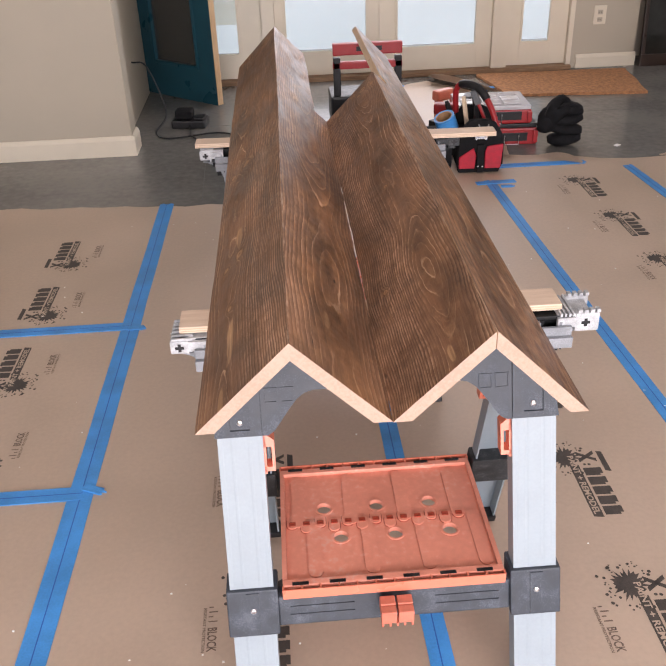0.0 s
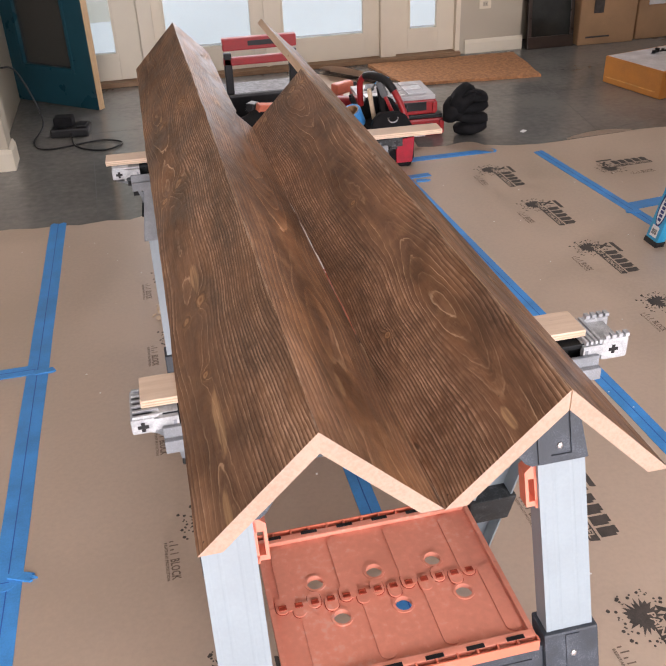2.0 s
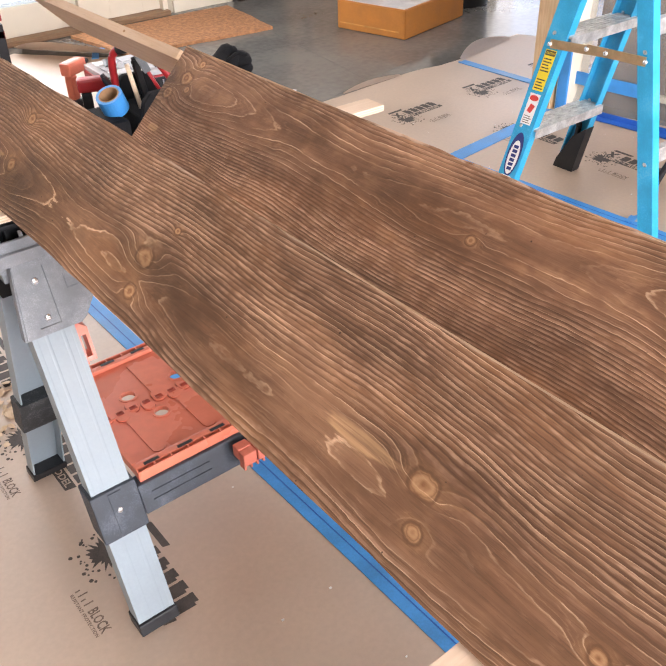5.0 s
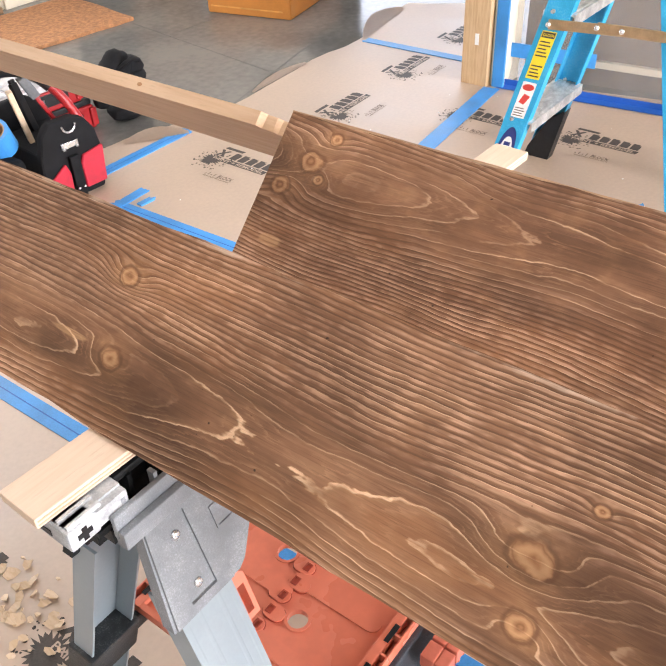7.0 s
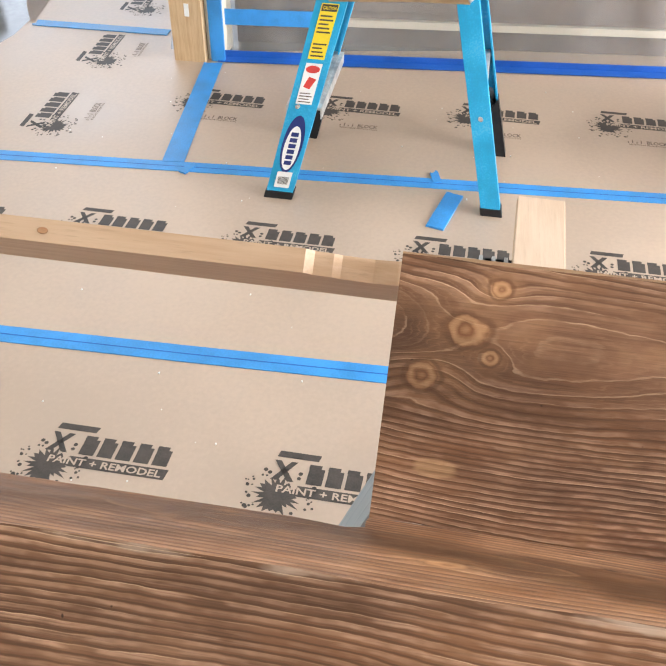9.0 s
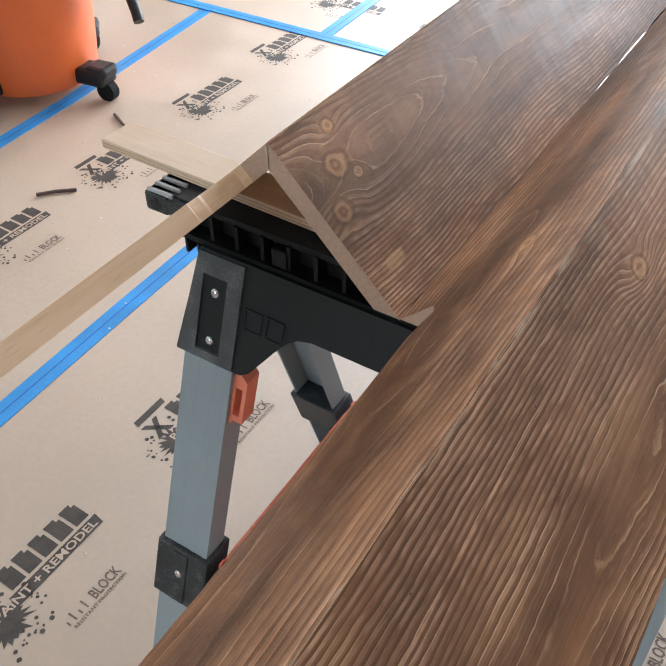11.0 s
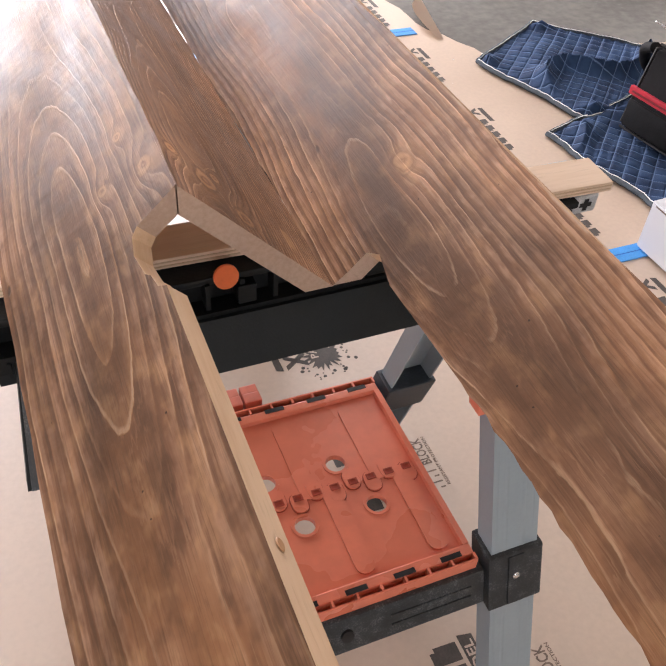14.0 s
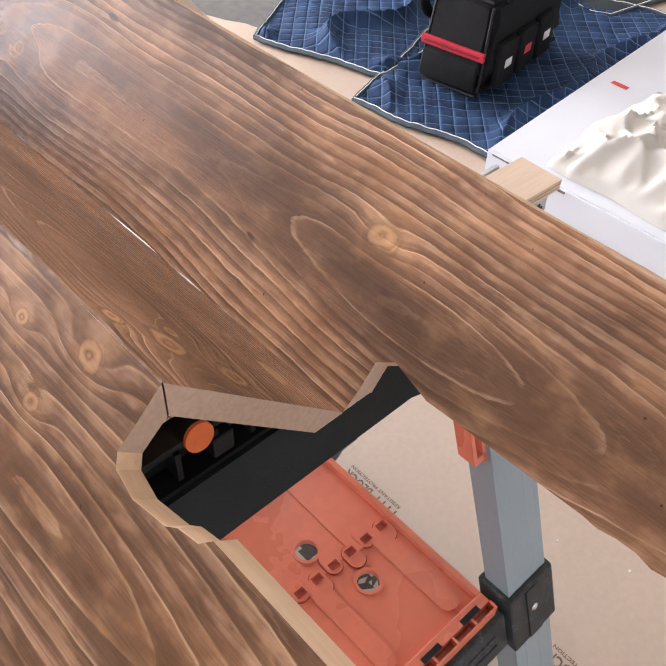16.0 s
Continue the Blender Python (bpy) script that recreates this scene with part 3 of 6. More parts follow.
glazed_leaf("window_1", -0.48, -0.08, -0.415, -0.225, 0.185, "narrow sidelight window in a cream frame")
glazed_leaf("door_1", 0.0, 0.675, 0.062, 0.595, 0.18, "cream glazed french door with frosted glass")
glazed_leaf("door_2", 0.679, 1.40, 0.775, 1.305, 0.18, "cream glazed french door with frosted glass")
glazed_leaf("window_2", 1.50, 1.90, 1.59, 1.79, 0.18, "narrow sidelight window in a cream frame")
for name, x0, x1 in (("trim_a", -0.08, 0.0), ("trim_b", 1.40, 1.50), ("trim_c", 1.90, 1.93), ("trim_d", -0.50, -0.48)):
    wall_box(name, x0, x1, 6.03, 6.15, 0.0, 2.1, TRIM, "cream painted door post")
wall_box("trim_astragal", 0.668, 0.686, 6.055, 6.07, 0.03, 2.08, TRIM, "cream cover strip between the doors")
bm = bmesh.new()
bm_box(bm, -0.48, 1.93, 6.0, 6.16, 0.0, 0.028, bevel=0.004)
solid("trim_threshold", bm, SILL, "brown oak threshold under the glazed doors", "threshold", "structure")
bm = bmesh.new()
bm_box(bm, -3.0, 4.0, 7.2, 7.22, -0.2, 3.2)
solid("backdrop", bm, DAYLIGHT, "bright overcast daylight outside", "backdrop", "structure")
bm = bmesh.new()
bm_box(bm, -1.2, -0.1, 6.9, 6.92, 0.22, 3.0)
solid("backdrop_garden", bm, GARDEN, "pale green garden outside", "backdrop", "structure")

# open teal door, hinged on the return wall
door = thing("door_3", "open teal painted door with a dark glass panel", "door", kind="structure")
hx, hy = Vector((-0.335, 5.545)), Vector((-0.815, 5.985))
m_door = Matrix.Translation((hx.x, hx.y, 0)) @ Matrix.Rotation(math.atan2(hy.y - hx.y, hy.x - hx.x), 4, "Z")
w = (hy - hx).length
for a, b, c, d in ((0.0, 0.13, 0.01, 2.05), (w - 0.12, w, 0.01, 2.05), (0.13, w - 0.12, 0.01, 0.20), (0.13, w - 0.12, 1.93, 2.05)):
    bm = bmesh.new()
    bm_box(bm, a, b, 0, 0.042, c, d, m_door)
    part("leaf_rail", bm, TEAL, door)
bm = bmesh.new()
for a, b, c, d in ((0.13, 0.15, 0.20, 1.93), (w - 0.14, w - 0.12, 0.20, 1.93), (0.15, w - 0.14, 0.20, 0.22)):
    bm_box(bm, a, b, -0.006, 0.048, c, d, m_door, 0.003)
part("moulding", bm, TEAL, door)
bm = bmesh.new()
bm_box(bm, 0.15, w - 0.14, 0.016, 0.026, 0.22, 1.93, m_door)
part("pane", bm, GLASS, door, "dark door glass")
bm = bmesh.new()
bm_box(bm, -0.004, 0.0, 0.001, 0.041, 0.012, 2.05, m_door)
part("edge_strip", bm, STUD, door, "bare wooden door edge")
bm = bmesh.new()
bm_box(bm, 2.06, 2.14, 6.042, 6.05, 0.27, 0.385, bevel=0.003)
outlet = solid("wall_outlet", bm, TRIM, "ivory double wall outlet above the skirting", "outlet")
for z in (0.30, 0.345):
    bm = bmesh.new()
    bm_box(bm, 2.083, 2.117, 6.039, 6.043, z - 0.014, z + 0.014, bevel=0.002)
    o = part("socket", bm, WALL, outlet)
    for dx in (-0.006, 0.006):
        bm = bmesh.new()
        bm_box(bm, 2.1 + dx - 0.001, 2.1 + dx + 0.001, 6.0375, 6.0395, z - 0.005, z + 0.005)
        part("pin_slot", bm, BLACK, o)

# ---- floor paper ----
rnd = random.Random(5)
paper_z = 0.002


def ragged(pts, step=0.06, amp=0.012):
    out = []
    for a, b in zip(pts, pts[1:]):
        a, b = Vector(a), Vector(b)
        n = max(1, int((b - a).length / step))
        for k in range(n):
            p = a + (b - a) * k / n
            out.append((p.x + rnd.uniform(-amp, amp) * (k > 0), p.y + rnd.uniform(-amp, amp) * (k > 0)))
    return out + [tuple(pts[-1])]


def paper_sheet(outline, z, label):
    bm = bmesh.new()
    bm_prism(bm, outline, 0.0003, z)
    bmesh.ops.triangulate(bm, faces=[f for f in bm.faces if len(f.verts) > 4])
    return solid("floor_paper", bm, PAPER, label, "floor paper", "structure")


main_far = ragged([(2.38, 3.7), (3.3, 3.9), (3.04, 4.37), (2.50, 4.27), (2.19, 4.29), (1.75, 4.25), (1.52, 4.27), (1.30, 4.36), (1.07, 4.40), (0.55, 4.30), (0.0, 4.05), (-0.24, 3.94), (-1.25, 4.03), (-2.6, 4.06)], 0.09, 0.012)
west = ragged([(-2.6, 1.9), (-1.9, 1.2), (-1.10, 1.13), (-1.0, 0.90), (-0.95, 0.6), (-1.0, -2.4)], 0.06, 0.014)
paper = paper_sheet([(2.72, -2.4), (2.72, 2.0), (2.38, 3.6)] + main_far + west, paper_z, "kraft floor-protection paper taped over the floor, printed and dusty")
bm = bmesh.new()
flap = ragged([(0.55, 4.30), (0.52, 4.9), (0.62, 5.72), (0.95, 5.88), (1.30, 5.46), (1.22, 5.1), (1.10, 4.36)], 0.1, 0.008)
bm_prism(bm, flap, 0.0003, 0.003)
bmesh.ops.triangulate(bm, faces=[f for f in bm.faces if len(f.verts) > 4])
solid("floor_paper_flap", bm, PAPER, "loose kraft paper sheet on the concrete by the tools", "floor paper", "structure")


def curl(name, a, b, lift, width, label):
    """A strip of paper edge that curls up from a to b."""
    bm = bmesh.new()
    a, b = Vector((*a, 0)), Vector((*b, 0))
    side = Vector((-(b - a).y, (b - a).x, 0)).normalized()
    rows = []
    for k in range(9):
        t = k / 8
        rows.append([bm.verts.new(a + (b - a) * t + side * width * u * math.sin(math.pi * (0.12 + 0.8 * t)) + Vector((0, 0, 0.004 + lift * (u ** 1.6) * math.sin(math.pi * (0.08 + 0.85 * t))))) for u in (0, 0.3, 0.6, 0.85, 1.0)])
    for p, q in zip(rows, rows[1:]):
        for j in range(4):
            bm.faces.new((p[j], q[j], q[j + 1], p[j + 1]))
    bmesh.ops.solidify(bm, geom=bm.faces[:], thickness=0.0012)
    return solid(name, bm, PAPER, label, "paper", smooth=40)


curl("paper_curl", (1.02, 5.94), (1.38, 5.46), 0.10, -0.20, "curled corner of kraft paper lifting off the floor")
for a, b, l, wd in (((2.15, 4.28), (1.80, 4.26), 0.012, -0.03), ((2.95, 4.33), (2.52, 4.25), 0.03, -0.07), ((1.40, 4.20), (1.22, 4.33), 0.02, -0.06), ((1.12, 4.36), (1.0, 4.45), 0.02, 0.06), ((-1.02, 0.98), (-1.09, 0.68), 0.03, 0.07)):
    curl("paper_edge", a, b, l, wd, "torn kraft paper edge lifting off the concrete")


def tape(pts, width=0.047, dark=False, seam=True, z=None):
    """A strip of painter's tape along a line of points."""
    bm = bmesh.new()
    z = 0.0042 if z is None else z
    p = [Vector(q) for q in pts]
    left, right = [], []
    for k, q in enumerate(p):
        d = (p[min(k + 1, len(p) - 1)] - p[max(k - 1, 0)]).normalized()
        nrm = Vector((-d.y, d.x)) * width / 2
        nxt = p[min(k + 1, len(p) - 1)]
        n = max(1, int((nxt - q).length / 0.2))
        for j in range(n):
            r = q + (nxt - q) * j / n
            w = rnd.uniform(-0.04, 0.04)
            left.append((r + nrm * (1 + w)).to_tuple())
            right.append((r - nrm * (1 - w)).to_tuple())
    d = (p[-1] - p[-2]).normalized()
    nrm = Vector((-d.y, d.x)) * width / 2
    tear = [(p[-1] + d * rnd.uniform(-0.006, 0.012) + nrm * u).to_tuple() for u in (0.6, 0.2, -0.2, -0.6)]
    bm_prism(bm, [*left, *tear, *right[::-1]][::-1], 0.0022, z)
    bmesh.ops.recalc_face_normals(bm, faces=bm.faces)
    bmesh.ops.triangulate(bm, faces=[f for f in bm.faces if len(f.verts) > 4])
    t = solid("floor_tape", bm, TAPE_DARK if dark else TAPE, "torn strip of blue painter's tape stuck over a paper seam", "tape")
    if seam:
        for a, c in zip(p, p[1:]):
            bm = bmesh.new()
            d = c - a
            bm_box(bm, 0, d.length, -0.0012, 0.0012, z - 0.0003, z + 0.0004, Matrix.Translation((a.x, a.y, 0)) @ Matrix.Rotation(math.atan2(d.y, d.x), 4, "Z"))
            part("seam_line", bm, TAPE_DARK, t)
    return t


tape([(-0.55, 0.9), (-0.535, 1.9), (-0.525, 2.92), (-0.515, 3.98)], 0.06)
tape([(0.25, 0.95), (0.238, 2.3), (0.228, 3.3), (0.222, 4.1)])
tape([(1.02, 0.95), (0.985, 2.3), (0.95, 3.2), (0.925, 4.05)])
tape([(1.86, 0.92), (1.77, 1.7), (1.72, 2.4), (1.66, 3.3), (1.60, 4.15)])
tape([(-2.4, 2.92), (-0.53, 2.92)], z=0.0052)
tape([(-2.4, 2.11), (-0.53, 2.11)], z=0.0052)
tape([(-0.95, 0.90), (2.6, 0.915)], z=0.0056)
tape([(1.38, 0.90), (1.42, 0.1)], z=0.0052)
tape([(0.3, 0.90), (0.3, -0.4)], z=0.0052)
tape([(1.0, 4.23), (1.42, 4.23)], z=0.0052)
tape([(0.86, 4.02), (1.04, 4.03)], 0.035, z=0.0058, seam=False)
tape([(1.67, 3.46), (2.30, 3.53)], 0.06, z=0.0052, seam=False)
tape([(2.51, 3.75), (2.50, 4.24)], z=0.0052, seam=False)
tape([(0.62, 5.73), (0.78, 5.80)], 0.06, z=0.0052, seam=False)
tape([(1.22, 5.50), (1.28, 5.62), (1.40, 5.68)], 0.035, z=0.0052, seam=False)
tape([(0.33, 5.65), (0.62, 5.72)], 0.05, z=0.0052, seam=False)
for a in ((1.62, 3.42), (1.70, 2.75), (1.74, 2.05), (-0.53, 2.90), (0.96, 3.97), (1.84, 0.93), (-0.53, 2.13)):
    ang = rnd.uniform(-0.5, 0.5)
    tape([a, (a[0] + 0.05 * math.cos(ang), a[1] + 0.05 * math.sin(ang))], 0.022, z=0.0072, seam=False)
tape([(1.49, 2.74), (1.65, 2.70)], 0.045, z=0.0078, seam=False)


# ---- printed marks on the paper ----
def splat(bm, x, y, r, z, seed):
    q = random.Random(seed)
    n = 44
    pts = []
    for k in range(n):
        a = 2 * math.pi * k / n
        rr = r * (q.uniform(0.45, 0.7) if k % 2 else q.uniform(0.6, 1.0))
        pts.append((x + rr * math.cos(a) * 1.1, y + rr * math.sin(a)))
    bm.faces.new([bm.verts.new((*p, z)) for p in pts])
    for k in range(46):
        a, d, s = q.uniform(0, 6.28), r * q.uniform(0.95, 1.5), r * q.uniform(0.03, 0.10)
        bm.faces.new([bm.verts.new((px, py, z)) for px, py in circle(x + d * math.cos(a), y + d * math.sin(a), s, 7)])


def ring(bm, x0, x1, y0, y1, t, z):
    """A blocky frame."""
    for a, b, c, d in ((x0, x1, y0, y0 + t), (x0, x1, y1 - t, y1), (x0, x0 + t, y0 + t, y1 - t), (x1 - t, x1, y0 + t, y1 - t)):
        bm.faces.new([bm.verts.new(p) for p in ((a, c, z), (b, c, z), (b, d, z), (a, d, z))])


def quad(bm, x0, x1, y0, y1, z, lean=0.0):
    bm.faces.new([bm.verts.new(p) for p in ((x0, y0, z), (x1, y0, z), (x1 + lean, y1, z), (x0 + lean, y1, z))])


def mark_meshes():
    z = 0.0
    dark = bmesh.new()
    quad(dark, 0.0, 0.075, 0.052, 0.066, z, 0.004)
    for s in (1, -1):
        a, b = (0.004, 0.034) if s > 0 else (0.034, 0.004)
        dark.faces.new([dark.verts.new(p) for p in ((a - 0.006, 0, z), (a + 0.006, 0, z), (b + 0.006, 0.044, z), (b - 0.006, 0.044, z))][:: s])
    dark.faces.new([dark.verts.new((x, y, z)) for x, y in circle(0.049, 0.02, 0.004, 10)])
    for k in range(5):
        x = 0.060 + 0.034 * k
        quad(dark, x + 0.001, x + 0.029, 0.0, 0.036, z, 0.001)
        quad(dark, x + 0.001, x + 0.023, 0.036, 0.044, z, 0.001)
    quad(dark, 0.045, 0.228, -0.029, -0.006, z, 0.004)
    splat(dark, 0.018, -0.032, 0.046, z, 3)
    pale = bmesh.new()
    bm_words(pale, "PAINT + REMODEL", 0.021, 0.012, -0.0245, z + 0.0004, 0.208)
    faded = bmesh.new()
    bm_words(faded, "BLOCK", 0.026, 0.118, -0.118, z, 0.058)
    for k in range(4):
        quad(faded, 0.066 + 0.012 * k, 0.069 + 0.012 * k, -0.118, -0.118 + 0.018 * (0.5 + 0.5 * (k % 2)), z)
    bm_words(faded, "RESISTANT PROTECTION", 0.0085, 0.068, -0.1285, z, 0.108)
    made = []
    for b, m in ((dark, INK), (pale, PAPER), (faded, INK_FADED)):
        me = bpy.data.meshes.new("printed_mark")
        b.normal_update()
        b.to_mesh(me)
        b.free()
        me.materials.append(m)
        made.append(me)
    return made


MARK = mark_meshes()


def mark(x, y, turn):
    q = 0.2 * rnd.uniform(-1, 1)
    for me, name in zip(MARK, ("printed_mark", "printed_words", "faded_words")):
        ob = new(name, me)
        ob.parent = paper
        ob.matrix_local = pose(x, y, paper_z + 0.0006, 0, 0, turn + q)


for k in range(6):
    mark(0.665 + 0.008 * k, 3.37 - 0.412 * k, -90)
for k in range(8):
    mark(1.335 + 0.017 * k, 4.02 - 0.412 * k, -90)
for k in range(6):
    mark(-0.085, 3.43 - 0.408 * k, -90)
for k in range(8):
    mark(-0.85, 0.62 + 0.395 * k + (0.02 if k > 5 else 0), 90)
for k in range(4):
    mark(-1.55, 1.75 + 0.4 * k, 90)
for k in range(6):
    mark(2.05 + 0.03 * k, 3.53 - 0.41 * k, -90)
for k in range(3):
    mark(1.78 + 0.45 * k, 3.89 + 0.02 * k, 2)
for k in range(5):
    mark(1.95 - 0.41 * k, 0.62, 180)

# ---- stained mitred boards ----
PEAK_Z, HALF, BOARD_W, BOARD_T = 0.822, 0.127, 0.1796, 0.0178
FRONT, C_END = 1.387, 2.738
R2 = math.sqrt(0.5)


def board(outer, inner, mat, parent, m, label):
    """A board from its outline on the face and on the back (across, along)."""
    bm = bmesh.new()
    top = [bm.verts.new((x, y, 0)) for x, y in outer]
    low = [bm.verts.new((x, y, -BOARD_T)) for x, y in inner]
    ft, fb = bm.faces.new(top), bm.faces.new(low[::-1])
    n = len(top)
    sides = [bm.faces.new((low[k], low[(k + 1) % n], top[(k + 1) % n], top[k])) for k in range(n)]
    bmesh.ops.recalc_face_normals(bm, faces=bm.faces)
    bm.normal_update()
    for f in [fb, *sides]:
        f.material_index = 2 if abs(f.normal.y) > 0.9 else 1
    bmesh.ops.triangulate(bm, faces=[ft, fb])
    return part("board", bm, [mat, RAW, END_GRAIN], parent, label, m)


def long_edge(x, y0, y1, seed, amp=0.0011):
    """A slightly uneven long edge."""
    q = random.Random(seed)
    n = 46
    return [(x + (q.uniform(-amp, amp) if 0 < k < n else 0) + amp * 1.2 * math.sin(9 * k / n + seed), y0 + (y1 - y0) * k / n) for k in range(n + 1)]


def outline(seed, s0, s1, y0, y1):
    up = long_edge(s1, y0, y1, seed)
    down = long_edge(s0, y1, y0, seed + 1)
    return up + down


def inset(pts, s0, s1, t):
    return [(x + t if abs(x - s0) < 0.008 else x - t if abs(x - s1) < 0.008 else x, y) for x, y in pts]


AB_END, D_END = 3.42, 3.50
slope_r = Matrix(((R2, 0, R2, 0), (0, 1, 0, 0), (-R2, 0, R2, 0), (0, 0, 0, 1)))
slope_l = Matrix(((-R2, 0, -R2, 0), (0, -1, 0, 0), (-R2, 0, R2, 0), (0, 0, 0, 1)))
cover_a = thing("beam_cover", "mitred pair of dark-stained brushed pine boards on two sawhorses", "wooden beam", Matrix.Translation((-0.001, 1.387, PEAK_Z)) @ Matrix.Rotation(radians(-0.1), 4, "Z") @ Matrix.Translation((0, -1.387, 0)), "stained beam covers")
cover_b = thing("beam_cover", "mitred pair of dark-stained pine boards, one shorter, on sawhorses", "wooden beam", Matrix.Translation((0.254, 0, PEAK_Z)), "stained beam covers")
o = outline(11, 0, BOARD_W, -AB_END, -FRONT - 0.012)
board(o, inset(o, 0, BOARD_W, BOARD_T), WOOD_A, cover_a, slope_l, "dark-stained pine board with knots and raw pale edges")
# the long board B loses its lower strip past the short board's end
cut = 0.134
bowed = [(x - 0.0023 * math.sin(math.pi * min(1.0, (y - FRONT) / (C_END - FRONT)) ** 1.5) ** 2, y) for x, y in long_edge(BOARD_W, FRONT + 0.012, C_END, 21)]
o = bowed + [(BOARD_W - 0.02, C_END + 0.001), (cut + 0.004, C_END), (cut - 0.004, C_END + 0.012), (cut + 0.0035, C_END + 0.045), (cut + 0.002, C_END + 0.09)]
o += [(x, y) for x, y in long_edge(cut, C_END + 0.16, AB_END, 22)] + long_edge(0, AB_END, FRONT + 0.012, 23)
board(o, inset(o, 0, BOARD_W, BOARD_T), WOOD_B, cover_a, slope_r, "dark-stained pine board with a jigsawed step in its lower edge")
o = outline(31, 0, BOARD_W, -C_END, -FRONT - 0.010)
board(o, inset(o, 0, BOARD_W, BOARD_T), WOOD_C, cover_b, slope_l, "dark-stained pine board cut short, with knots at its pale end")
# the long board D loses its upper strip, with a rounded inner corner
nick = [(0.036, D_END), (0.037, C_END + 0.30), (0.0365, C_END + 0.072), (0.043, C_END + 0.066), (0.0455, C_END + 0.052), (0.0495, C_END + 0.046), (0.053, C_END + 0.022), (0.049, C_END + 0.004), (0.042, C_END - 0.001)]
o = long_edge(BOARD_W + 0.006, FRONT + 0.010, D_END, 41) + nick + [(0.02, C_END)] + long_edge(0, C_END, FRONT + 0.010, 42)
board(o, inset(o, 0, BOARD_W + 0.006, BOARD_T), WOOD_D, cover_b, slope_r, "dark-stained pine board with a jigsawed notch and pale cut edge")
bm = bmesh.new()
bm_cyl(bm, 0.0055, 0.0045, 0, 0.0006, seg=14)
part("edge_knot", bm, pine("edge_knot_wood", (0.46, 0.26, 0.13), (0.36, 0.16, 0.07)), cover_b, "reddish knot on the pale cut edge",
     slope_r @ Matrix.Translation((0.0362, 3.012, -0.009)) @ Matrix.Rotation(radians(-90), 4, "Y") @ Matrix.Diagonal((0.5, 0.8, 1, 1)))


# ---- sawhorses ----
LEG_S = 0.342


def lean(side):
    """From upright x, z with depth y (outward) to the sloping side of a sawhorse."""
    # y = side * (0.05 + (0.591 - z) * LEG_S + depth)
    return Matrix(((1, 0, 0, 0), (0, side, -side * LEG_S, side * (0.05 + 0.591 * LEG_S)), (0, 0, 1, 0), (0, 0, 0, 1)))


